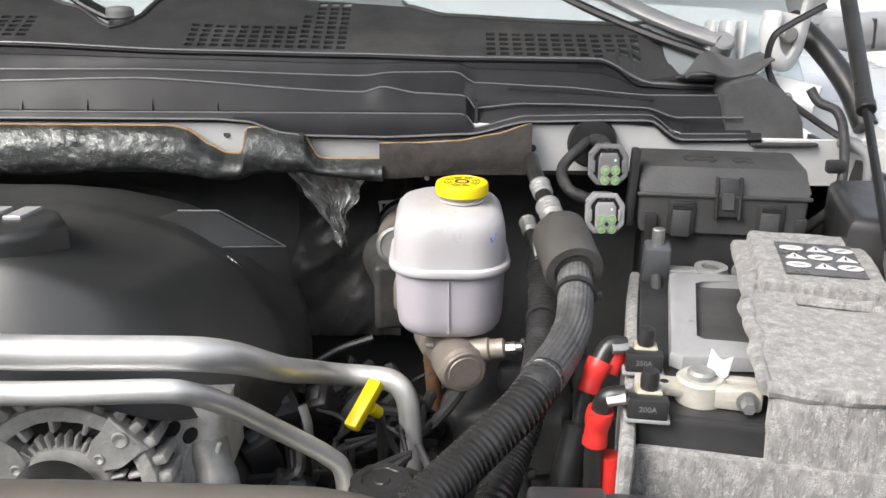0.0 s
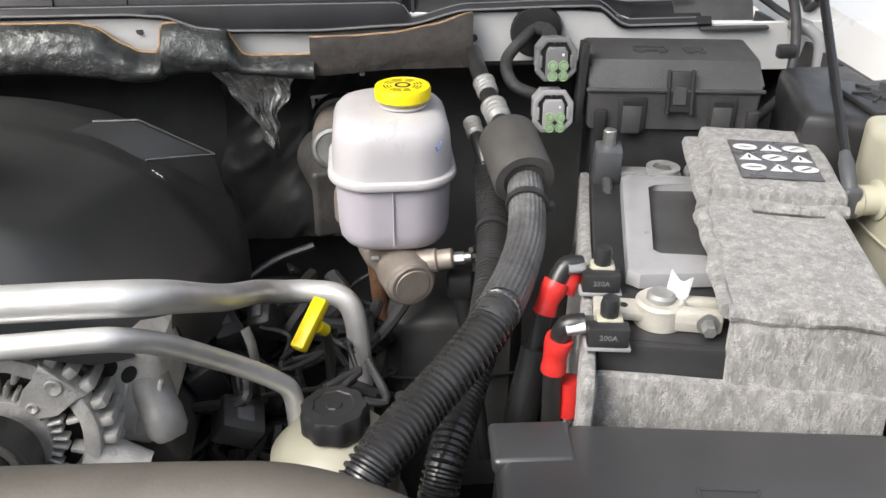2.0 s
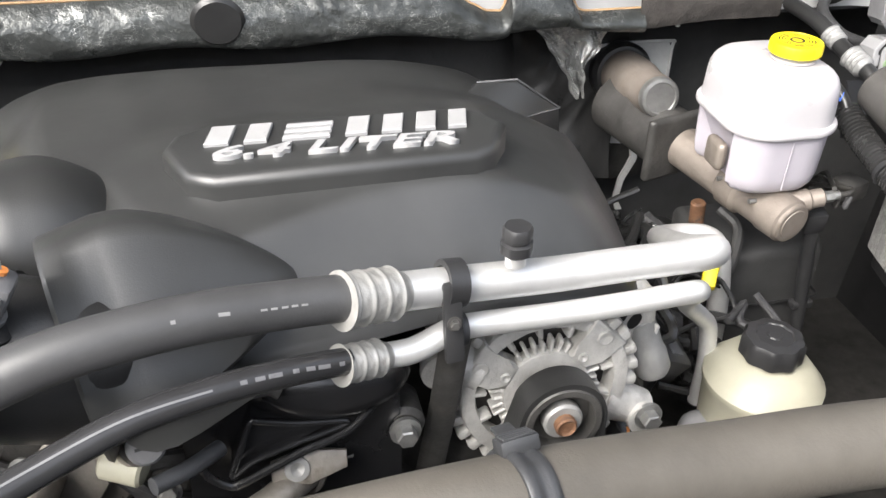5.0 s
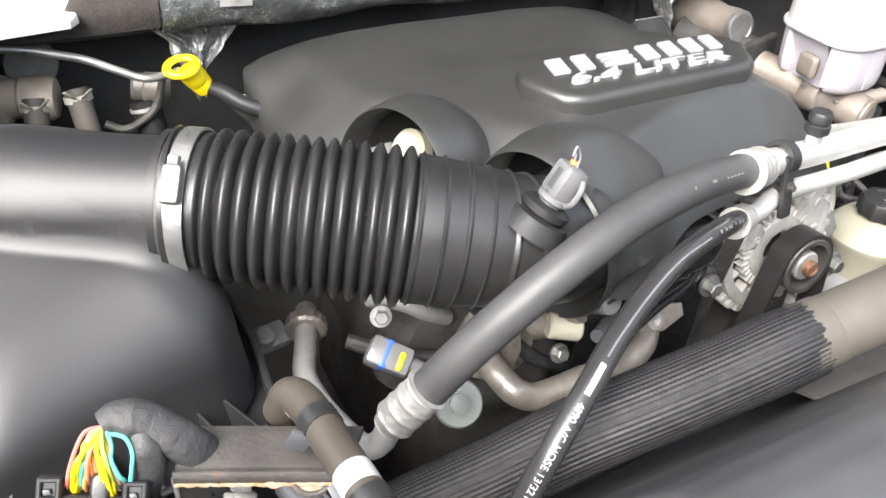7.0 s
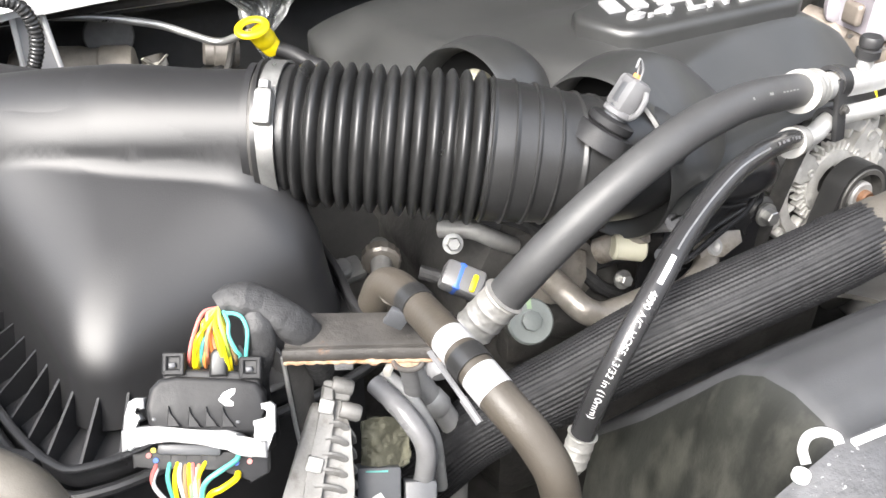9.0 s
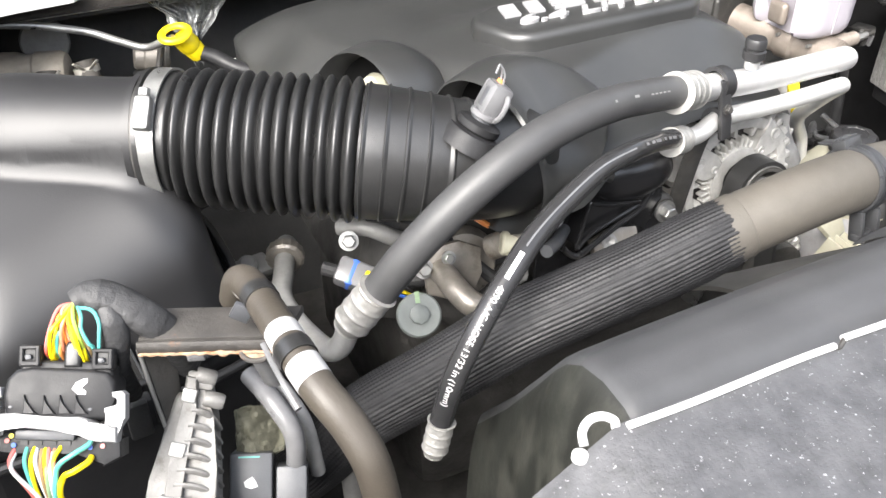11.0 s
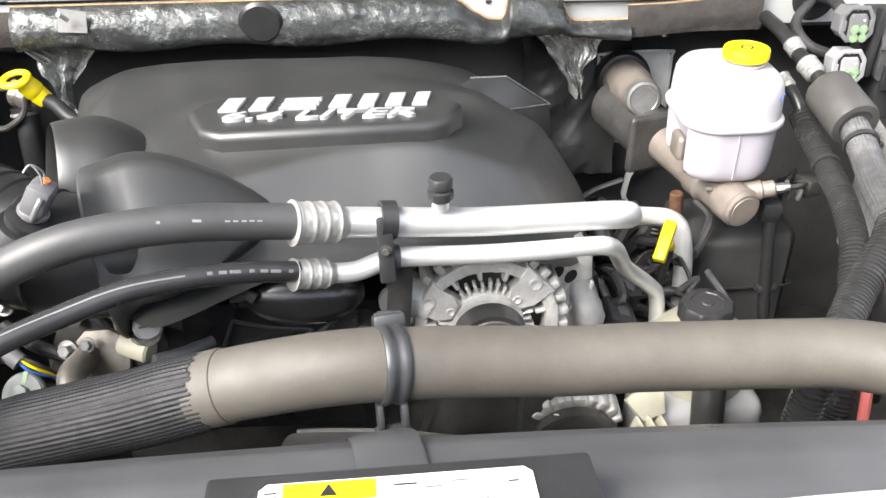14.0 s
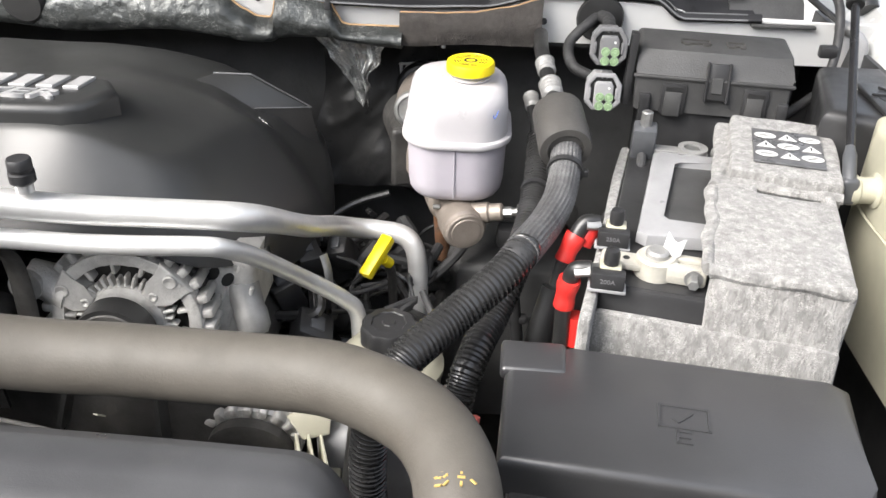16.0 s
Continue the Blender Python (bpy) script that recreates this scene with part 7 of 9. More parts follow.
def fan_shroud():
    s = thing("fan_shroud", (-0.37, 0.25, 1.2), "smooth black plastic fan shroud in front of the engine", "shroud")
    prof = [(0.41, 1.15), (0.36, 1.215), (0.326, 1.265), (0.31, 1.289), (0.3, 1.304), (0.288, 1.319), (0.272, 1.331), (0.25, 1.337), (0.228, 1.336), (0.212, 1.33), (0.2, 1.315), (0.195, 1.28)]
    def fn(u, v):
        k = v * (len(prof) - 1)
        i = min(int(k), len(prof) - 2)
        y, z = lerp(prof[i][0], prof[i + 1][0], k - i), lerp(prof[i][1], prof[i + 1][1], k - i)
        x = lerp(-0.703, -0.02, u)
        a, b = max(0.0, 1 - (x + 0.703) / 0.036), max(0.0, 1 - (-0.02 - x) / 0.05)
        arch = 0.022 * (1 - ((x + 0.36) / 0.34) ** 2) * (1 - v)
        drop = 0.15 * (1 - math.sqrt(max(0.0, 1 - a ** 2.6))) + 0.1 * (1 - math.sqrt(max(0.0, 1 - b ** 2.6)))
        return Vector((x + 0.01 * a * (1 - v), y + arch - 0.016 * a * (1 - v) - 0.03 * b * b, z - drop))
    # the end wall is scuffed and dusty, its colour darkened as the shaded side
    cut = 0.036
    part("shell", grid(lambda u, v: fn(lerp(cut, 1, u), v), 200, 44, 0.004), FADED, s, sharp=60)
    part("end_wall", grid(lambda u, v: fn(lerp(0, cut, u), v), 16, 44, 0.004), SCUFFSHADE, s, "dusty end wall darkened as the shaded side", sharp=60)
    # moulded strap under the hose clip
    part("shell_rib", sweep([(-0.387, 0.322, 1.302), (-0.384, 0.305, 1.319), (-0.38, 0.285, 1.332), (-0.376, 0.255, 1.339)], 0.02, 10, 6, flat=0.08), FADED, s)
    pl = part("label_plate", box(0.197, 0.12, 0.012, pose(-0.371, 0.1705, 1.366, -2, 0, 1), 0.003), PLASTIC, s)
    q = pose(-0.3735, 0.1705, 1.3724, -2, 0, 1)
    lab = part("label", slab([(-0.0655, -0.055), (0.0655, -0.055), (0.0685, -0.05), (0.0685, 0.0465), (0.0645, 0.0505), (-0.0645, 0.0505), (-0.0685, 0.0465), (-0.0685, -0.05)], 0.0002, 0.001, q, 0), PAPER, s, "white service label with yellow heading")
    part("heading", box(0.046, 0.0125, 0.0006, q @ pose(-0.0335, 0.043, 0.0012), 0), YELLOW, lab)
    part("heading_mark", slab([(-0.0042, -0.0034), (0.0042, -0.0034), (0.0, 0.0042)], 0.0, 0.0006, q @ pose(-0.034, 0.043, 0.0014), 0), INK, lab)
    part("panel", box(0.046, 0.084, 0.0006, q @ pose(-0.0335, -0.0075, 0.0012), 0), INK, lab)
    part("prohibition_mark", lathe([(0.0088, 0), (0.0122, 0.0002), (0.0122, 0.0006), (0.0088, 0.0006), (0.0088, 0)], q @ pose(-0.0435, 0.019, 0.0016), 28, cap=False), REDINK, lab)
    part("prohibition_disc", lathe([(0.0088, 0), (0.0088, 0.0003), (0.0, 0.0003)], q @ pose(-0.0435, 0.019, 0.0015), 24), PAPER, lab)
    part("prohibition_bar", box(0.019, 0.0032, 0.0004, q @ pose(-0.0435, 0.019, 0.0019, 0, 0, 45), 0), REDINK, lab)
    part("pictogram", lathe([(0.0038, 0), (0.0038, 0.0004), (0.0, 0.0004)], q @ pose(-0.024, 0.028, 0.0016), 6), PAPER, lab)
    for k in range(3):
        part("panel_line", box(0.013, 0.0012, 0.0004, q @ pose(-0.019, 0.018 - 0.005 * k, 0.0016), 0), PAPER, lab)
    rnd = random.Random(3)
    for k in range(20):
        part("code_bar", box(0.0062, rnd.choice((0.0007, 0.0011, 0.0016)), 0.0005, q @ pose(-0.0625, 0.044 - 0.0034 * k, 0.0012), 0), INK, lab)
    for k in range(22):
        x, y = 0.004 + 0.018 * (k % 4) - 0.004 * (k % 3), 0.044 - 0.0085 * (k // 4) * 1.6
        part("text_bar", box(rnd.uniform(0.004, 0.013), 0.0009, 0.0005, q @ pose(x, y - 0.003 * (k % 2), 0.0012), 0), LTGREY if k % 3 else INK, lab)


fan_shroud()


def carrier():
    c = thing("radiator_shield", (-0.35, 0.1, 1.3), "grey flecked radiator shield with a white rolled edge", "panel")
    def fn(u, v):
        x = lerp(-0.762, 0.45, u)
        # the corner falls away past the end of the rolled edge
        return Vector((x, lerp(0.198, -0.02, v), 1.36 - 0.02 * v - 0.03 * v * v - 0.05 * smooth(0.335, 0.45, x) - 0.66 * max(0.0, -0.706 - x)))
    part("panel", grid(fn, 64, 8, 0.004), FLECK, c)
    # the rolled edge is lapped where two lengths meet
    for x0, x1, dy, dz in ((-0.702, -0.566, -0.0015, 0.0), (-0.558, 0.45, 0.0012, 0.0006)):
        pts = [(lerp(x0, x1, k / 24), 0.196 + dy + 0.0008 * math.sin(lerp(x0, x1, k / 24) * 40), 1.361 + dz - 0.05 * smooth(0.335, 0.45, lerp(x0, x1, k / 24))) for k in range(25)]
        part("edge", sweep(pts, 0.0021, 8, 2), WHITE, c, "white painted rolled edge")
    part("edge_lap", sweep([(-0.567, 0.1945, 1.361), (-0.563, 0.194, 1.3595), (-0.557, 0.1972, 1.3615)], 0.0014, 8, 4), DARK, c)
    part("edge_clip", sweep([(-0.7235, 0.199, 1.352), (-0.7215, 0.2045, 1.3555), (-0.7155, 0.208, 1.358), (-0.709, 0.2065, 1.3595), (-0.7052, 0.2015, 1.3595), (-0.7068, 0.1975, 1.359)], 0.0024, 10, 6), WHITE, c, "curled white clip at the end of the edge")
    part("edge_cap", lathe([(0.0045, 0), (0.0042, 0.003), (0.0015, 0.0045), (0.0, 0.0046)], Matrix.Translation((-0.7265, 0.1975, 1.346)), 14), WHITE, c)
    def edge(u, v):
        return Vector((lerp(-1.2, 0.5, u), lerp(0.17, 0.16, v), lerp(1.30, 0.8, v)))
    solo("radiator_face", grid(edge, 8, 6, 0.01), PLASTIC, "black radiator face behind the front panel", "panel", kind="structure")


carrier()


def corner_face(x, y, z):
    # axes of the front left corner: along the plug's face, up it, and out of it
    u = Vector((0.047, -0.016, -0.004)).normalized()
    out = u.cross(Vector((0.004, 0.05, 0.055))).normalized()
    return Matrix.Translation((x, y, z)) @ Matrix((u, out.cross(u), out)).transposed().to_4x4()


def computer_plug():
    c = thing("control_module_plug", (-0.96, 0.40, 1.3), "black wire harness plug with a pale grey locking lever", "connector")
    # its own axes: right along the face, up the face, out towards the front
    f = corner_face(-0.951, 0.404, 1.3275) @ Matrix.Diagonal((0.95, 0.68, 0.8, 1))
    body = slab([(-0.006, -0.047), (0.026, -0.051), (0.0285, -0.03), (0.028, -0.017), (0.0235, -0.009), (0.013, -0.006), (-0.0215, -0.003), (-0.032, -0.0055), (-0.037, -0.0135), (-0.039, -0.028), (-0.036, -0.047)], -0.03, 0.006, f, 0.004, 4)
    part("body", body, HARNESS, c, sharp=50)
    part("shoulder", slab([(-0.03, -0.008), (0.026, -0.013), (0.0255, -0.004), (0.02, 0.0), (-0.025, 0.003), (-0.03, 0.0)], -0.02, 0.003, f, 0.003, 3), HARNESS, c)
    for sx, sy in ((-0.0235, 0.0065), (0.02, 0.0025)):
        ear = part("ear", box(0.0135, 0.0195, 0.012, f @ pose(sx, sy, -0.002), 0.0015), HARNESS, c)
        for dx, dy, w, h in ((0, 0.0075, 0.0125, 0.0035), (0, -0.0065, 0.0125, 0.0045), (-0.0048, 0, 0.0028, 0.018), (0.0048, 0, 0.0028, 0.018)):
            part("ear_frame", box(w, h, 0.004, f @ pose(sx + dx, sy + dy, 0.0055), 0.0008, 1), HARNESS, ear)
        part("window", box(0.0065, 0.0095, 0.0008, f @ pose(sx, sy + 0.001, 0.0043), 0.0), INK, ear)
        part("hook", box(0.004, 0.0045, 0.004, f @ pose(sx - 0.0005, sy - 0.001, 0.006, 0, 0, 12), 0.001), CONN, ear)
    part("wire_gland", slab([(-0.0035, -0.004), (0.007, -0.004), (0.0075, 0.014), (0.0055, 0.0185), (-0.001, 0.0185), (-0.003, 0.014)], -0.004, 0.0065, f, 0.0025, 3), RUBBER, c)
    bar = [(-0.05, -0.062), (-0.046, -0.0605), (-0.0415, -0.056), (-0.0355, -0.0535), (-0.0235, -0.0542), (-0.0055, -0.0575), (0.002, -0.058), (0.014, -0.066), (0.02, -0.068), (0.0305, -0.0695), (0.03, -0.056), (0.024, -0.056), (0.02, -0.055), (0.0137, -0.049), (0.0077, -0.0465), (-0.003, -0.0463), (-0.0133, -0.0453), (-0.022, -0.0436), (-0.031, -0.042), (-0.0417, -0.0427), (-0.0507, -0.0453)]
    lever = part("lever_bar", slab(bar, -0.004, 0.0105, f, 0.0022, 3), PALE, c, "pale grey locking lever")
    part("lever_lip", sweep([f @ Vector((u, w, 0.0095)) for u, w in ((-0.046, -0.06), (-0.041, -0.055), (-0.035, -0.0525), (-0.0235, -0.053), (-0.0055, -0.0562), (0.002, -0.057), (0.014, -0.0645), (0.022, -0.067))], 0.0012, 8, 4), PALE, lever)
    for k in range(11):
        u = -0.034 + 0.0042 * k
        part("lever_nick", box(0.0016, 0.0012, 0.0006, f @ pose(u, -0.0517 - 0.0016 * k ** 1.1 / 3, 0.0105), 0), LTGREY, lever)
    part("lever_arm", slab([(-0.0434, -0.0474), (-0.0433, -0.0393), (-0.0403, -0.0368), (-0.042, -0.0326), (-0.045, -0.0315), (-0.044, -0.0266), (-0.042, -0.0258), (-0.0417, -0.0294), (-0.039, -0.0283), (-0.0394, -0.0203), (-0.0444, -0.02), (-0.048, -0.023), (-0.0496, -0.0347), (-0.0503, -0.0474)], -0.006, 0.007, f, 0.001, 2), PALE, c, "pale grey locking lever")
    part("lever_arm", slab([(0.0305, -0.068), (0.031, -0.058), (0.035, -0.0495), (0.0347, -0.0283), (0.032, -0.025), (0.0263, -0.0262), (0.0268, -0.031), (0.0306, -0.0315), (0.0307, -0.0376), (0.027, -0.038), (0.022, -0.04), (0.022, -0.0432), (0.024, -0.0474), (0.0225, -0.056), (0.0225, -0.066)], -0.006, 0.007, f, 0.001, 2), PALE, c, "pale grey locking lever")
    for u, w in ((-0.026, -0.043), (-0.0145, -0.044), (-0.005, -0.044), (0.0045, -0.0445)):
        part("rib", slab([(0, 0), (0.0085, 0), (0.005, 0.003), (0.0025, 0.009), (0.0005, 0.0165)], 0.004, 0.0085, f @ pose(u, w, 0), 0.0006, 1), HARNESS, c)
    for u, w in ((-0.0335, -0.037), (0.0135, -0.0405)):
        part("nub", lathe([(0.0014, 0.0055), (0.0012, 0.0068), (0.0, 0.007)], f @ pose(u, w, 0), 10), CONN, c)
    part("mark", slab([(0.006, -0.0275), (0.0106, -0.0278), (0.0109, -0.025), (0.008, -0.022), (0.0114, -0.0177), (0.0116, -0.0137), (0.0086, -0.0143), (0.0045, -0.0173), (0.0022, -0.0228)], 0.006, 0.0064, f, 0), PAPER, c, "white arrow mark")
    # the lower half that the lever pulls home, with slotted openings
    low = part("lower_half", slab([(-0.0456, -0.077), (-0.032, -0.075), (0.004, -0.077), (0.0205, -0.091), (0.031, -0.083), (0.0305, -0.068), (0.0125, -0.066), (-0.0355, -0.058), (-0.0466, -0.065)], -0.03, -0.003, f, 0.002, 2), HARNESS, c)
    for u, w, col in ((-0.037, -0.066, PINK), (-0.033, -0.07, BLUE), (-0.0345, -0.062, YELLOW), (0.02, -0.073, PINK), (0.0125, -0.074, BLUE)):
        part("seal", rod(f @ Vector((u, w, -0.004)), f @ Vector((u, w, -0.0015)), 0.0015, 10), col, low)
    part("latch", box(0.036, 0.009, 0.006, f @ pose(-0.014, -0.062, -0.001, 0, 0, -4), 0.0015), CONN, low)
    for k in range(4):
        part("latch_slot", box(0.0045, 0.005, 0.001, f @ pose(-0.027 + 0.0085 * k, -0.0675 - 0.0005 * k, -0.0025), 0), INK, low)
    # wires leaving the top, each with its own bow, gathered in the tape's mouth
    fan = ((PINK, -0.0075, 0.048, -0.0128, 0.029, -0.0153, 0.011), (PEACH, -0.0047, 0.046, -0.0026, 0.031, 0.0, 0.017), (PEACH, -0.0028, 0.0415, -0.0043, 0.027, -0.005, 0.013), (YELLOW, -0.0057, 0.035, -0.01, 0.0247, -0.0124, 0.0077), (LIME, -0.0042, 0.033, -0.0082, 0.027, -0.01, 0.011), (TEAL, -0.0027, 0.035, -0.007, 0.0226, -0.0083, 0.0115), (ORANGE, -0.002, 0.0395, -0.0038, 0.029, -0.0027, 0.017), (YELLOW, 0.0003, 0.0374, 0.0043, 0.0226, 0.0076, 0.0015), (YELLOW, 0.0048, 0.035, 0.0068, 0.02, 0.0086, 0.0055), (YELLOW, -0.0005, 0.0374, 0.0023, 0.02, 0.006, 0.0005), (TANW, -0.0004, 0.035, 0.0064, 0.0268, 0.011, 0.012), (LIME, 0.003, 0.0395, 0.0057, 0.0268, 0.008, 0.01), (ORANGE, -0.0035, 0.036, -0.0055, 0.025, -0.0065, 0.01), (YELLOW, -0.0062, 0.041, -0.0075, 0.033, -0.011, 0.0085))
    for i, (col, *q) in enumerate(fan):
        lift = 0.003 * ((i * 5) % 4)
        m0 = f @ Vector((0.0015 + 0.0004 * (i % 5), 0.0525, 0.002 + 0.0012 * (i % 4)))
        part("wire", sweep([m0 + Vector((0.008, 0.006, 0.0)), m0, f @ Vector((q[0], q[1], 0.004 + lift)), f @ Vector((q[2], q[3], 0.004 + lift)), f @ Vector((q[4], q[5], 0.001)), f @ Vector((q[4], q[5] - 0.006, -0.008))], 0.00118, 8, 6), col, c)
    part("wire", sweep([f @ Vector(p) for p in ((0.0045, 0.052, 0.004), (0.0055, 0.0475, 0.007), (0.0106, 0.0467, 0.01), (0.0151, 0.0433, 0.011), (0.0183, 0.0336, 0.011), (0.0182, 0.0226, 0.009), (0.0174, 0.012, 0.004), (0.0174, 0.005, -0.004))], 0.00118, 8, 6), TEAL, c)
    part("wire", sweep([f @ Vector(p) for p in ((0.0034, 0.051, 0.006), (0.0074, 0.0395, 0.011), (0.0079, 0.029, 0.012), (0.0118, 0.0173, 0.01), (0.0141, 0.013, 0.006), (0.0145, 0.006, -0.004))], 0.00118, 8, 6), TEAL, c)
    # the lower bundle
    for col, u0, w0, u1, u2 in ((PINK, -0.033, -0.074, -0.034, -0.022), (PAPER, -0.0325, -0.077, -0.033, -0.018), (TEAL, -0.0255, -0.073, -0.0255, -0.02), (YELLOW, -0.021, -0.073, -0.022, -0.019), (PAPER, -0.0195, -0.074, -0.019, -0.014), (TANW, -0.0165, -0.075, -0.016, -0.013), (YELLOW, -0.0145, -0.074, -0.0135, -0.0115), (PINK, -0.0125, -0.074, -0.0115, -0.01), (PAPER, -0.0105, -0.078, -0.0105, -0.0085), (PEACH, -0.009, -0.075, -0.0085, -0.007), (YELLOW, -0.0055, -0.073, -0.009, -0.006), (GREEN, -0.014, -0.08, -0.0125, -0.0105)):
        part("wire", sweep([f @ Vector((u0, w0 + 0.008, -0.012)), f @ Vector((u0, w0, -0.004)), f @ Vector((u1, w0 - 0.014, 0.0)), f @ Vector((u2, w0 - 0.04, -0.008)), f @ Vector((u2 + 0.006, w0 - 0.075, -0.035)), f @ Vector((u2 + 0.006, w0 - 0.1, -0.08))], 0.0013, 8, 6), col, c)
    part("wire", sweep([f @ Vector(p) for p in ((0.014, -0.066, 0.001), (0.0125, -0.071, 0.004), (0.005, -0.078, 0.007), (-0.003, -0.086, 0.007), (-0.006, -0.096, 0.004), (-0.006, -0.12, -0.004), (0.0, -0.16, -0.06))], 0.0016, 8, 6), TEAL, c)
    part("wire", sweep([f @ Vector(p) for p in ((0.0135, -0.082, -0.002), (0.0125, -0.086, 0.003), (0.005, -0.093, 0.006), (-0.002, -0.099, 0.003), (-0.004, -0.12, -0.006), (0.003, -0.16, -0.06))], 0.0019, 8, 6), YELLOW, c)


def taped_loom():
    f = corner_face(-0.951, 0.404, 1.3275) @ Matrix.Diagonal((0.95, 0.68, 0.8, 1))
    h = thing("taped_harness", (-0.92, 0.44, 1.33), "grey cloth-taped wiring harness", "wiring loom", "wiring looms")
    def wound(s, L):
        return 0.62 + 0.38 * smooth(0, 0.016, s) + 0.03 * ((s / 0.0075) % 1.0)
    part("wrap", sweep([f @ Vector(p) for p in ((0.001, 0.0535, 0.001), (0.0065, 0.058, 0.001), (0.0135, 0.0575, 0.0), (0.024, 0.0535, -0.003), (0.036, 0.044, -0.006), (0.047, 0.034, -0.014), (0.056, 0.02, -0.035), (0.06, 0.0, -0.08))], 0.0108, 20, 8, lobe=(3, 0.07), step=0.0012, rfun=wound), TAPE, h)
    part("fold", sweep([f @ Vector(p) for p in ((0.0175, 0.053, 0.004), (0.0235, 0.038, 0.003), (0.026, 0.025, -0.003), (0.024, 0.012, -0.014), (0.02, -0.004, -0.04), (0.02, -0.03, -0.09))], 0.0082, 18, 8, lobe=(3, 0.06), step=0.0012, rfun=wound), TAPE, h)


def module_bracket():
    b = thing("module_bracket", (-0.87, 0.4, 1.3), "rust-edged black steel bracket", "bracket")
    part("plate", slab([(-0.899, 0.431), (-0.9115, 0.404), (-0.829, 0.3685), (-0.81, 0.392)], 1.3265, 1.3315, bev=0.001), GRIME, b)
    lip = [Vector((lerp(-0.913, -0.829, k / 40), lerp(0.4028, 0.3668, k / 40), 1.3255)) for k in range(41)]
    part("lip", sweep(lip, 0.0022, 10, curved=False, flat=2.1), GRIME, b)
    rim = [p + Vector((0, -0.0016, -0.0042 + 0.0005 * math.sin(9.1 * p.x * 100))) for p in lip]
    part("rust_edge", sweep(rim, 0.0013, 8, curved=False, rfun=lambda s, L: 1 + 0.5 * noise.noise(Vector((s * 400, 1, 0))) + 0.9 * smooth(0.006, 0.0, abs(s - 0.56 * L))), EDGERUST, b, "orange rusted lower edge")
    part("web", slab([(0, 0), (0.03, 0), (0.022, -0.05), (0.024, -0.12), (0.008, -0.12)], 0, 0.003, Matrix.Translation((-0.913, 0.406, 1.325)) @ pose(0, 0, 0, 90, 0, 40), 0.001), DARK, b)
    part("web_edge", sweep([(-0.913, 0.4045, 1.323), (-0.9105, 0.405, 1.27), (-0.905, 0.409, 1.2)], 0.0014, 8, 4), TIN, b, "pale bare leg edge")
    part("tab", box(0.011, 0.003, 0.006, pose(-0.8815, 0.389, 1.3175, 10, 0, -22), 0.0008), LTGREY, b)
    # a clip through the plate's slot and the stay behind it
    part("slot", slab([(0.0075 * math.cos(q), 0.0042 * math.sin(q)) for q in np.linspace(0, 2 * math.pi, 17)[:-1]], 0, 0.0006, corner_face(-0.8475, 0.3742, 1.3205), 0), EDGERUST, b)
    part("slot_rim", sweep([corner_face(-0.8475, 0.3738, 1.3205) @ Vector((0.0085 * math.cos(q), 0.0055 * math.sin(q), 0.0004)) for q in np.linspace(radians(175), radians(365), 15)], 0.0017, 8, curved=False), GRIME, b)
    part("stay", sweep([(-0.8475, 0.3765, 1.3155), (-0.843, 0.382, 1.298), (-0.838, 0.39, 1.276)], 0.0058, 10, 6, flat=0.4), LTGREY, b, "pale flat stay")
    part("knob", lathe([(0.006, 0.0), (0.0078, 0.003), (0.0078, 0.012), (0.0055, 0.0155), (0.0, 0.016)], along((-0.829, 0.376, 1.318), (-0.831, 0.366, 1.313)), 18), LTGREY, b, "pale round stud")


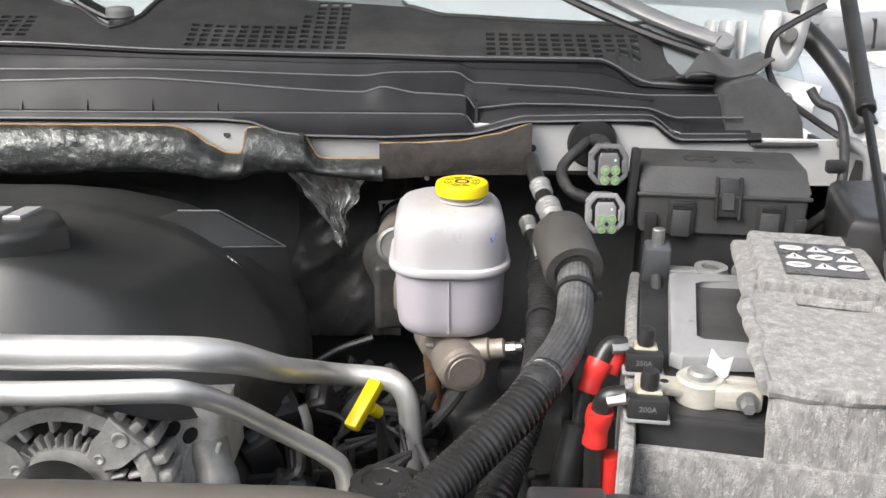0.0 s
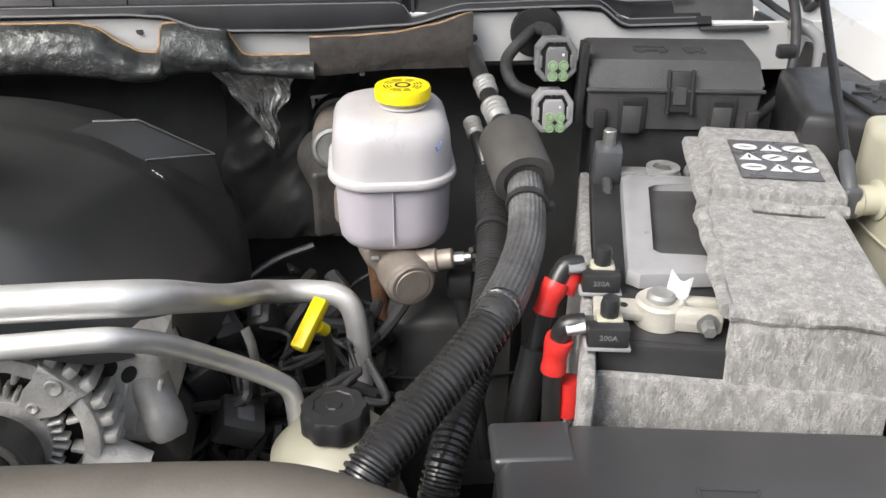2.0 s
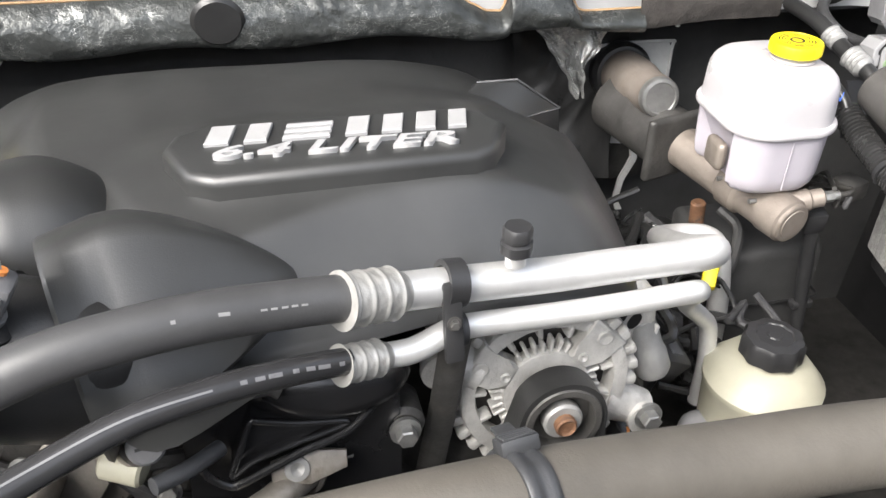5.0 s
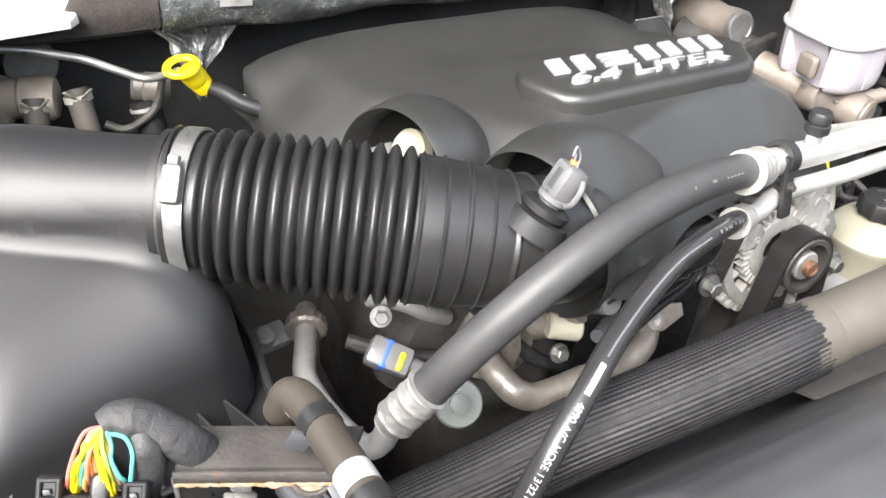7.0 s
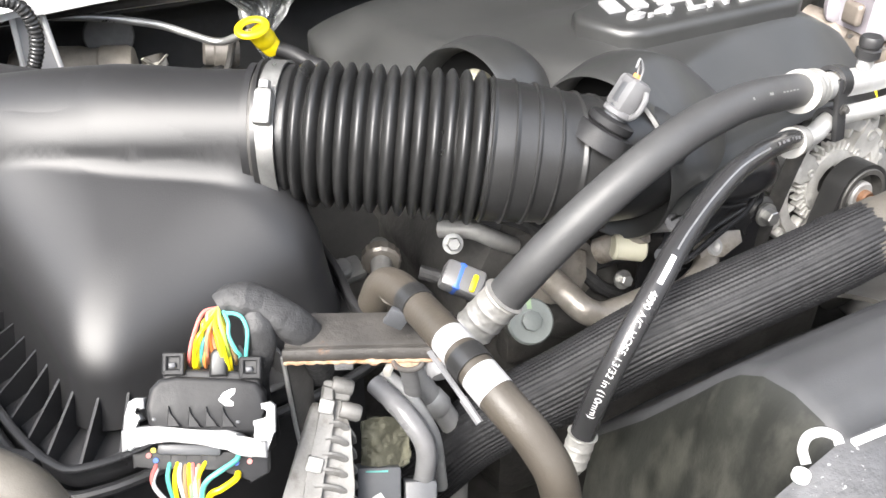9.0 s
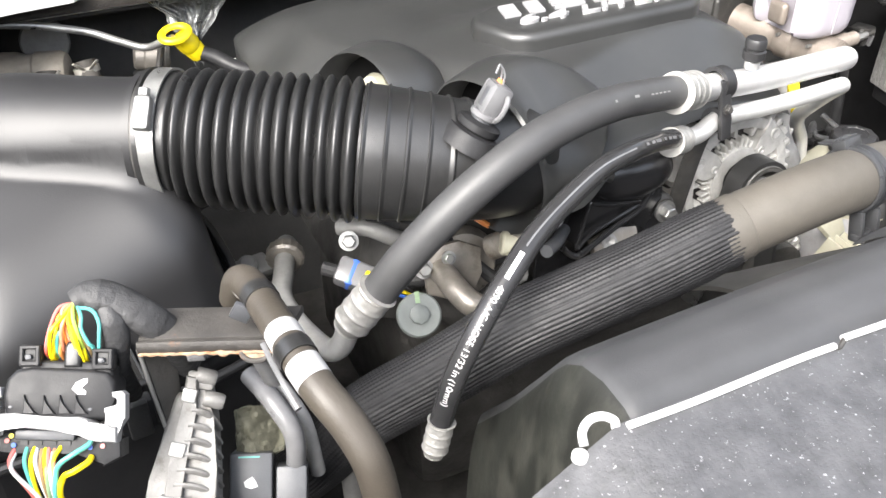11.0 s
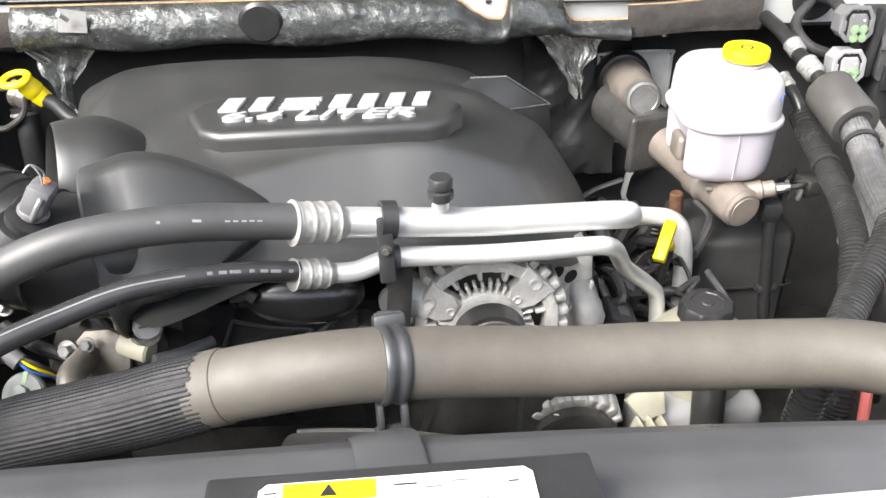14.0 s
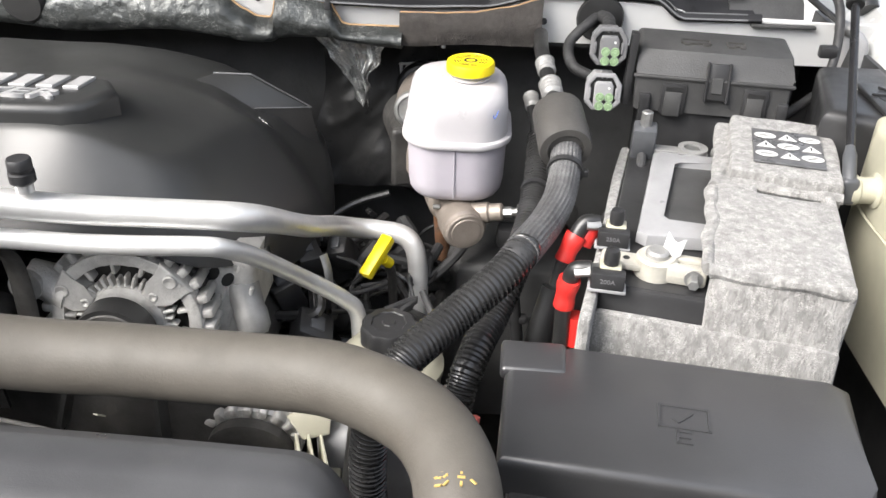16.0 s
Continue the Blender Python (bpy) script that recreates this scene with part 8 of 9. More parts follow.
def heater_hose():
    t = thing("heater_hose", (-0.83, 0.38, 1.33), "brown grey rubber hose with white bands and a clamp", "hose")
    pts = [(-0.846, 0.43, 1.322), (-0.843, 0.421, 1.341), (-0.839, 0.408, 1.347), (-0.837, 0.38, 1.351), (-0.835, 0.35, 1.353), (-0.833, 0.323, 1.353), (-0.828, 0.296, 1.347), (-0.819, 0.277, 1.333), (-0.812, 0.263, 1.308), (-0.806, 0.258, 1.24)]
    part("hose", sweep(pts, 0.0106, 18, 8), OLDHOSE, t)
    ln = spline(pts, 8)
    def wrapper(i, j, r, mat, name, lab=""):
        return part(name, sweep(ln[i:j], r, 20, 1, curved=False), mat, t, lab)
    wrapper(21, 25, 0.0114, RUBBER, "clip", "black clip")
    wrapper(33, 38, 0.0108, PAINT, "paint_band", "chipped white paint band")
    wrapper(38, 42, 0.0116, RUBBER, "clamp", "black rubber clamp")
    wrapper(42, 47, 0.0108, PAINT, "paint_band", "chipped white paint band")
    part("clip_tail", box(0.012, 0.004, 0.012, pose(-0.8505, 0.382, 1.347, 0, 30, -25), 0.001), CONN, t)
    # the long wire clip lying along the hose
    part("clip_strip", sweep([(-0.847, 0.345, 1.35), (-0.8465, 0.325, 1.35), (-0.8445, 0.307, 1.346), (-0.842, 0.297, 1.34)], 0.0017, 8, 6, flat=0.6), LTGREY, t, "thin pale wire clip")
    part("clip_end", sweep([(-0.845, 0.309, 1.3465), (-0.842, 0.296, 1.34)], 0.0022, 8, 3), LTGREY, t)
    part("branch", sweep([(-0.84, 0.41, 1.345), (-0.836, 0.424, 1.33), (-0.826, 0.442, 1.284), (-0.8155, 0.456, 1.242)], 0.0102, 16, 8), OLDHOSE, t)
    part("branch_clamp", rod((-0.8185, 0.4515, 1.2545), (-0.8165, 0.4545, 1.2455), 0.0118, 18, 0.001), LEAD, t, "pale spring clamp")
    part("clamp_ear", sweep([(-0.829, 0.446, 1.252), (-0.834, 0.443, 1.25), (-0.837, 0.441, 1.243)], 0.0035, 8, 4, flat=0.5), LEAD, t)
    part("steel_pipe", sweep([(-0.817, 0.453, 1.25), (-0.81, 0.4545, 1.228), (-0.8, 0.451, 1.206), (-0.791, 0.447, 1.19), (-0.78, 0.445, 1.16), (-0.775, 0.45, 1.1), (-0.77, 0.46, 0.98)], 0.0088, 16, 8), TIN, t, "dull grey metal pipe")
    part("pipe_stub", sweep([(-0.799, 0.4505, 1.203), (-0.798, 0.468, 1.207), (-0.797, 0.482, 1.209)], 0.0078, 16, 6), TIN, t, "dull grey metal pipe")
    part("pipe_flare", lathe([(0.0092, 0), (0.0105, 0.002), (0.0108, 0.014), (0.009, 0.017)], along((-0.8, 0.4505, 1.205), (-0.79, 0.4465, 1.188)), 20, cap=False), TIN, t)


def low_pipes():
    p = thing("low_coolant_pipe", (-0.84, 0.42, 1.2), "dull grey bent pipe low behind the bracket", "pipe")
    part("pipe", sweep([(-0.845, 0.439, 1.245), (-0.84, 0.422, 1.243), (-0.835, 0.407, 1.238), (-0.829, 0.394, 1.224), (-0.829, 0.392, 1.2), (-0.834, 0.4, 1.15)], 0.0072, 16, 8), LTGREY, p)
    part("pipe", sweep([(-0.836, 0.447, 1.244), (-0.828, 0.431, 1.238), (-0.822, 0.42, 1.228), (-0.815, 0.41, 1.205), (-0.812, 0.405, 1.16)], 0.0058, 16, 8), TIN, p)
    s = thing("insulation_scrap", (-0.85, 0.43, 1.19), "crumpled olive grey scrap of insulation low in the bay", "scrap")
    def fn(u, v):
        q = Vector((lerp(-0.016, 0.018, u), lerp(-0.03, 0.012, v) * (1 - 0.5 * abs(u - 0.45)), 0.006 * math.sin(u * 5) + 0.014 * v * (1 - u)))
        q.z += 0.006 * noise.noise(Vector((u * 4, v * 4, 2.0))) + 0.002 * noise.noise(Vector((u * 13, v * 13, 5.0)))
        return corner_face(-0.846, 0.424, 1.212) @ q
    part("sheet", grid(fn, 26, 26, 0.0016), SCRAP, s)
    r = thing("relay_box", (-0.86, 0.395, 1.18), "dark plastic relay box with a green seam", "relay")
    g = corner_face(-0.86, 0.395, 1.2)
    part("case", box(0.03, 0.04, 0.03, g @ pose(-0.0015, -0.011, -0.017), 0.002), CONN, r)
    part("side_case", box(0.022, 0.034, 0.03, g @ pose(0.027, -0.018, -0.018), 0.002), CONN, r)
    part("seam", box(0.015, 0.0012, 0.0008, g @ pose(-0.003, 0.0062, -0.0022), 0), TEAL, r, "thin green seam")
    part("mark", slab([(-0.004, -0.003), (0.0, -0.0045), (0.005, -0.003), (0.0035, 0.0005), (0.001, 0.004), (-0.002, 0.0025), (-0.005, 0.0005)], 0, 0.0004, g @ pose(-0.0015, -0.0115, -0.002), 0), PAPER, r, "white paint dab")


def control_module():
    e = thing("control_module", (-0.89, 0.38, 1.25), "finned pale grey aluminium control module", "module")
    m = corner_face(-0.888, 0.41, 1.27)
    part("flange", slab([(-0.009, 0.001), (-0.0115, -0.002), (-0.027, -0.056), (-0.034, -0.09), (-0.01, -0.09), (-0.004, -0.05), (0.001, 0.0)], -0.012, -0.002, m, 0.003, 3), MODG, e)
    part("case", slab([(0.0, 0.006), (-0.004, -0.02), (-0.0125, -0.05), (-0.02, -0.09), (0.018, -0.09), (0.017, -0.05), (0.0145, -0.015), (0.011, 0.004)], -0.03, 0.001, m, 0.003, 2), MODG, e)
    # ridge along the near side, with square pads
    part("ridge", slab([(-0.003, 0.012), (-0.006, -0.012), (-0.013, -0.045), (-0.019, -0.09), (-0.007, -0.09), (-0.002, -0.045), (0.004, -0.012), (0.005, 0.01)], -0.006, 0.006, m, 0.0018, 2), MODG, e)
    for u, w, s in ((-0.0005, -0.001, 0.0095), (-0.0075, -0.036, 0.01), (-0.0145, -0.07, 0.01)):
        part("pad", box(s, s * 0.95, 0.009, m @ pose(u, w, 0.004, 0, 0, -14), 0.0012, 2), PALEM, e, "lighter square pad")
    part("web", box(0.018, 0.012, 0.008, m @ pose(0.006, 0.0085, -0.001, 0, 0, -8), 0.002), MODG, e)
    for a, b in (((0.003, 0.0125, 0.001), (0.0165, 0.009, -0.001)), ((0.008, -0.003, 0.0), (0.019, -0.006, -0.002))):
        part("boss", lathe([(0.0048, 0), (0.0056, 0.0015), (0.0056, 0.0115), (0.0045, 0.0135), (0.0, 0.0138)], along(m @ Vector(a), m @ Vector(b)), 20), MODG, e)
    for k in range(7):
        w = -0.0125 - 0.0095 * k
        fin = [m @ Vector((0.001 - 0.0022 * k, w + 0.001, 0.0045)), m @ Vector((0.0065 - 0.0014 * k, w + 0.0005, 0.004)), m @ Vector((0.0115 - 0.0006 * k, w - 0.0022, 0.001)), m @ Vector((0.0155 + 0.0002 * k, w - 0.008, -0.006)), m @ Vector((0.0165 + 0.0004 * k, w - 0.0125, -0.014))]
        part("fin", sweep(fin, 0.0016, 8, 5, flat=1.6), MODG, e)


def front_fittings():
    lg = thing("pipe_lug", (-0.803, 0.631, 1.195), "pale cast lug with a bolt below the intake hose", "lug")
    part("arm", box(0.045, 0.024, 0.012, pose(-0.803, 0.633, 1.195, 20, 0, 10), 0.004), TIN, lg)
    part("head", rod((-0.803, 0.629, 1.198), (-0.803, 0.623, 1.212), 0.009, 16, 0.003), TIN, lg)
    lh = thing("overflow_hose", (-0.99, 0.33, 1.25), "tan grey rubber hose low beside the wiring plug", "hose")
    part("hose", sweep([(-1.175, 0.44, 1.34), (-1.1, 0.39, 1.345), (-1.06, 0.35, 1.35), (-1.046, 0.335, 1.338), (-1.043, 0.33, 1.31), (-1.043, 0.33, 1.2)], 0.013, 16, 8), HOSE, lh)
    g = thing("gasket_cap", (-0.69, 0.47, 1.23), "grey round cap with a hex head and a green mark", "cap")
    m = along((-0.687, 0.498, 1.2), (-0.693, 0.475, 1.222))
    part("disc", lathe([(0.018, 0), (0.0195, 0.002), (0.0195, 0.006), (0.018, 0.008), (0.0, 0.0082)], m, 32), CAPG, g)
    part("hex", lathe([(0.0085, 0.008), (0.0085, 0.014), (0.006, 0.015), (0.0, 0.015)], m, 8), CAPG, g)
    part("paint_mark", box(0.004, 0.01, 0.001, m @ pose(0, 0.015, 0.008), 0), GREEN, g)
    part("stem", rod(m @ Vector((0, 0, -0.05)), m @ Vector((0, 0, 0.002)), 0.011, 16), DARK, g)
    sp = thing("coolant_pipe", (-0.62, 0.48, 1.2), "bent bare steel coolant pipe on a flange", "pipe")
    part("pipe", sweep([(-0.645, 0.545, 1.205), (-0.647, 0.527, 1.209), (-0.649, 0.505, 1.213), (-0.643, 0.487, 1.207), (-0.628, 0.48, 1.2), (-0.605, 0.479, 1.2), (-0.577, 0.481, 1.2), (-0.55, 0.486, 1.19), (-0.526, 0.494, 1.183), (-0.503, 0.502, 1.188), (-0.485, 0.517, 1.188), (-0.473, 0.535, 1.178), (-0.468, 0.55, 1.165)], 0.0115, 20, 8), BROWN, sp)
    part("flange", slab([(-0.026, -0.018), (-0.008, -0.026), (0.018, -0.024), (0.028, -0.008), (0.03, 0.016), (0.01, 0.026), (-0.012, 0.024), (-0.026, 0.008)], 0, 0.006, along((-0.635, 0.543, 1.203), (-0.64, 0.5, 1.222)), 0.0015), BROWN, sp)
    part("paint_dot", lathe([(0.0045, 0), (0.004, 0.0006), (0.0, 0.0006)], along((-0.641, 0.533, 1.2235), (-0.645, 0.49, 1.243)), 12), GREEN, sp)
    hexbolt((-0.641, 0.5345, 1.223), (-0.1, -0.9, 0.4), 0.0045, 0.006, STEEL, sp)
    part("socket", lathe([(0.0125, 0), (0.0155, 0.002), (0.0155, 0.006), (0.0125, 0.008)], along((-0.474, 0.534, 1.179), (-0.48, 0.523, 1.186)), 20, cap=False), BROWN, sp)
    part("pump_nose", lathe([(0.034, 0), (0.036, 0.01), (0.03, 0.022), (0.012, 0.026)], along((-0.615, 0.57, 1.19), (-0.62, 0.53, 1.205)), 26), BROWN, sp)


computer_plug()
taped_loom()
module_bracket()
heater_hose()
low_pipes()
control_module()
front_fittings()


# ---- smaller things round the bay ----
def oil_filler():
    o = thing("oil_filler_cap", (-0.665, 0.665, 1.33), "cream oil filler cap inside the cover's mouth", "cap")
    m = along((-0.655, 0.672, 1.33), (-0.69, 0.66, 1.345))
    part("cap", lathe([(0.012, -0.02), (0.017, -0.018), (0.018, -0.002), (0.014, 0.004), (0.0, 0.005)], m, 20), CREAM, o)
    part("grip", rod(m @ Vector((0.004, -0.008, 0.002)), m @ Vector((0.012, -0.02, 0.012)), 0.008, 14, 0.003), CREAM, o)


oil_filler()


def engine_front_bits():
    g = "engine front fittings"
    for pts, r, mat, lab in (
        ([(-0.72, 0.60, 1.24), (-0.70, 0.58, 1.245), (-0.68, 0.57, 1.235), (-0.66, 0.575, 1.22)], 0.008, TIN, "grey cast bracket arm below the intake"),
        ([(-0.6, 0.53, 1.225), (-0.588, 0.515, 1.24), (-0.578, 0.505, 1.255)], 0.012, BROWN, "grey cast thermostat fitting"),
        ([(-0.57, 0.485, 1.24), (-0.55, 0.5, 1.235), (-0.53, 0.52, 1.23)], 0.006, CONN, "dark hose stub on the thermostat"),
    ):
        t = thing("cast_fitting", pts[1], lab, "fitting", g)
        part("body", sweep(pts, r, 12, 6), mat, t)
    v = thing("drain_valve", (-0.575, 0.49, 1.26), "pale grey plastic drain valve with a slotted head", "valve", g)
    part("barrel", rod((-0.577, 0.512, 1.262), (-0.567, 0.479, 1.281), 0.012, 18, 0.002), LTGREY, v)
    part("slot", box(0.014, 0.002, 0.003, along((-0.567, 0.479, 1.281), (-0.565, 0.471, 1.287)), 0.0), INK, v)
    part("cross_barrel", rod((-0.602, 0.51, 1.243), (-0.576, 0.5, 1.239), 0.011, 16, 0.002), CREAM, v)
    for p, way, r in (((-0.662, 0.543, 1.212), (-0.2, -1, 0.5), 0.006), ((-0.445, 0.545, 1.19), (0, -1, 0.4), 0.008), ((-0.57, 0.53, 1.185), (0, -1, 0.4), 0.006), ((-0.72, 0.575, 1.24), (-0.3, -1, 0.6), 0.006)):
        b = thing("flange_bolt", p, "small zinc flange bolt on the engine front", "bolt", "flange bolts")
        hexbolt(p, way, r, 0.01, STEEL, b)
    c = thing("cam_sensor_plug", (-0.722, 0.543, 1.218), "pale sensor plug with blue and yellow tape", "connector")
    m = Matrix.Translation((-0.725, 0.546, 1.222)) @ pose(0, 0, 0, 35, 20, -35)
    part("body", box(0.036, 0.024, 0.022, m, 0.004), LTGREY, c)
    part("blue_tape", box(0.008, 0.0245, 0.0225, m @ pose(-0.004, 0, 0), 0.003), BLUE, c)
    part("yellow_clip", box(0.005, 0.016, 0.0235, m @ pose(0.009, -0.002, 0.001), 0.002), YELLOW, c)
    part("sleeve", rod(m @ Vector((0.015, 0, 0)), m @ Vector((0.03, 0, -0.004)), 0.008, 14), LTGREY, c)
    for i, col in enumerate((BLUE, YELLOW, TAPE)):
        part("wire", sweep([m @ Vector((0.028, 0.002 * i, 0)), m @ Vector((0.045, 0.004 * i, -0.006)), m @ Vector((0.06, 0.01, -0.03))], 0.0016, 6), col, c)
    e = thing("engine_harness", (-0.62, 0.55, 1.2), "dark taped wiring along the engine front", "wiring loom", "wiring looms")
    for pts in ([(-0.74, 0.60, 1.2), (-0.70, 0.575, 1.19), (-0.65, 0.56, 1.185), (-0.58, 0.555, 1.19), (-0.5, 0.58, 1.17)], [(-0.63, 0.58, 1.22), (-0.61, 0.55, 1.2), (-0.58, 0.54, 1.17), (-0.53, 0.55, 1.14)], [(-0.7, 0.58, 1.26), (-0.66, 0.57, 1.25), (-0.63, 0.56, 1.22), (-0.62, 0.56, 1.16)]):
        part("branch", sweep(pts, 0.0065, 10, 8), TAPE, e)
    part("orange_wire", sweep([(-0.615, 0.55, 1.255), (-0.607, 0.54, 1.25), (-0.6, 0.535, 1.245)], 0.0028, 6), ORANGE, e)
    w = thing("water_pump", (-0.62, 0.56, 1.16), "grey cast water pump housing behind the hoses", "pump")
    part("housing", lathe([(0.05, 0), (0.052, 0.01), (0.045, 0.02), (0.03, 0.026), (0.0, 0.027)], along((-0.60, 0.575, 1.16), (-0.605, 0.52, 1.18)), 28), DARK, w)
    part("timing_case", box(0.2, 0.03, 0.16, pose(-0.56, 0.59, 1.15), 0.012), DARK, w)


engine_front_bits()


def side_clutter():
    # dark looms and plugs between the alternator and the brake booster
    k = thing("side_harness", (-0.12, 0.75, 1.1), "dark tangled wiring beside the engine", "wiring loom", "wiring looms")
    rnd = random.Random(4)
    for i in range(46):
        x, y, z = rnd.uniform(-0.2, -0.04), rnd.uniform(0.66, 0.86), rnd.uniform(1.06, 1.15)
        pts = [Vector((x, y, z))]
        for j in range(4):
            pts.append(pts[-1] + Vector((rnd.uniform(-0.04, 0.05), rnd.uniform(-0.03, 0.06), rnd.uniform(-0.03, 0.024))))
        part("branch", sweep(pts, rnd.choice((0.0025, 0.004, 0.006, 0.009)), 8, 5), rnd.choice((RUBBER, LOOM, TAPE, DULL)), k)
    for p, s, rot in (((-0.135, 0.655, 1.13), (0.04, 0.035, 0.03), (20, 30, 15)), ((-0.165, 0.69, 1.15), (0.03, 0.03, 0.05), (10, -20, 30)), ((-0.11, 0.71, 1.12), (0.035, 0.03, 0.03), (0, 20, -25)), ((-0.16, 0.76, 1.16), (0.03, 0.05, 0.03), (20, 0, 30)), ((-0.175, 0.8, 1.175), (0.03, 0.026, 0.04), (-15, 12, 40)), ((-0.12, 0.78, 1.15), (0.026, 0.03, 0.036), (25, -18, -10))):
        c = thing("coil_plug", p, "dark ignition plug among the wiring", "connector", "ignition plugs")
        m = Matrix.Translation(p) @ pose(0, 0, 0, *rot)
        part("body", box(*s, m, 0.005), PLASTIC, c)
        part("lock", box(s[0] * 0.4, s[1] * 0.5, s[2] * 1.15, m, 0.002), CONN, c)
        part("boot", sweep([m @ Vector((0, 0, -s[2] / 2)), m @ Vector((0.004, 0.006, -s[2])), m @ Vector((0.01, 0.02, -s[2] * 1.7))], 0.008, 12, 6, rfun=lambda q, L: 1 + 0.08 * math.sin(q * 900)), RUBBER, c)
    f = thing("plastic_sheet", (-0.13, 0.92, 1.2), "wrinkled black plastic sheet hanging behind the engine", "sheet")
    def fn(u, v):
        x = lerp(-0.19, -0.04, u) + 0.012 * math.sin(v * 5)
        n = noise.noise(Vector((u * 3, v * 3, 2.0))) * 0.018 + abs(noise.noise(Vector((u * 5 + v * 3, v * 5, 4.0)))) * 0.006
        return Vector((x, 1.066 - 0.06 * v + n, lerp(1.34, 1.12, v)))
    part("sheet", grid(fn, 60, 70), FILM, f)
    t = thing("tube_bracket", (-0.13, 0.7, 1.18), "bare steel tab beside the dipstick tube", "bracket")
    part("tab", sweep([(-0.127, 0.70, 1.195), (-0.122, 0.695, 1.18), (-0.12, 0.69, 1.16)], 0.005, 8, 4, flat=0.4), STEEL, t)
    b = thing("steering_gear", (0.06, 0.82, 1.0), "dusty black steering shaft housing low in the bay", "housing")
    part("housing", slab([(-0.002, 0.815), (0.012, 0.798), (0.125, 0.8), (0.14, 0.82), (0.15, 0.92), (0.0, 0.92)], 0.9, 1.128, bev=0.014, seg=4), DULL, b)
    part("seam", sweep([(-0.001, 0.811, 1.06), (0.012, 0.7955, 1.06), (0.125, 0.7975, 1.058), (0.139, 0.816, 1.058)], 0.0016, 8, 4), PLASTIC, b)
    part("end_cap", box(0.024, 0.02, 0.026, pose(0.066, 0.757, 1.196, 8, 0, -6), 0.005), PLASTIC, b)
    part("tube", rod((0.067, 0.757, 1.19), (0.096, 0.757, 0.98), 0.0075, 14, 0.002), PLASTIC, b)
    part("tube_clip", box(0.026, 0.012, 0.01, pose(0.082, 0.757, 1.085), 0.003), PLASTIC, b)
    w = thing("breather_bellows", (0.0, 0.77, 1.1), "black ribbed rubber bellows behind the pipe", "hose")
    part("bellows", sweep([(0.006, 0.955, 1.07), (0.014, 0.965, 1.02), (0.024, 0.97, 0.88)], 0.019, 18, 20, step=0.001, rfun=lambda q, L: 1 + 0.14 * math.sin(2 * math.pi * q / 0.008)), RUBBER, w)
    s = thing("steering_hose", (0.12, 0.8, 1.25), "black hose running down beside the fluid reservoir", "hose")
    part("hose", sweep([(0.084, 0.82, 1.325), (0.087, 0.8, 1.318), (0.09, 0.785, 1.305), (0.092, 0.775, 1.28)], 0.0065, 12), RUBBER, s)
    crimp(s, (0.0835, 0.83, 1.328), (0.0855, 0.81, 1.3225), 0.008, TIN)
    e = thing("rusty_rod", (-0.015, 0.85, 1.15), "rust brown steering rod behind the brake cylinder", "rod")
    part("rod", rod((-0.012, 0.85, 1.172), (-0.004, 0.85, 1.07), 0.0085, 14, 0.002), RUST, e)
    z = thing("side_pipes", (0.09, 0.8, 1.2), "thin dark brake lines with a pale clip", "pipe")
    for k in range(3):
        part("line", sweep([(0.075 + 0.012 * k, 0.75 + 0.01 * k, 1.236 - 0.012 * k), (0.1 + 0.01 * k, 0.79, 1.222 - 0.014 * k), (0.13, 0.84 + 0.01 * k, 1.2 - 0.01 * k), (0.15, 0.9, 1.14 - 0.02 * k)], 0.0025, 8, 6), DARK, z)
    part("clip", box(0.006, 0.004, 0.024, pose(0.118, 0.745, 1.252, 12, -6, 20), 0.001), LTGREY, z, "pale plastic clip")
    part("block", box(0.03, 0.03, 0.022, pose(0.125, 0.79, 1.21, 0, 0, 20), 0.005), DARK, z)


side_clutter()


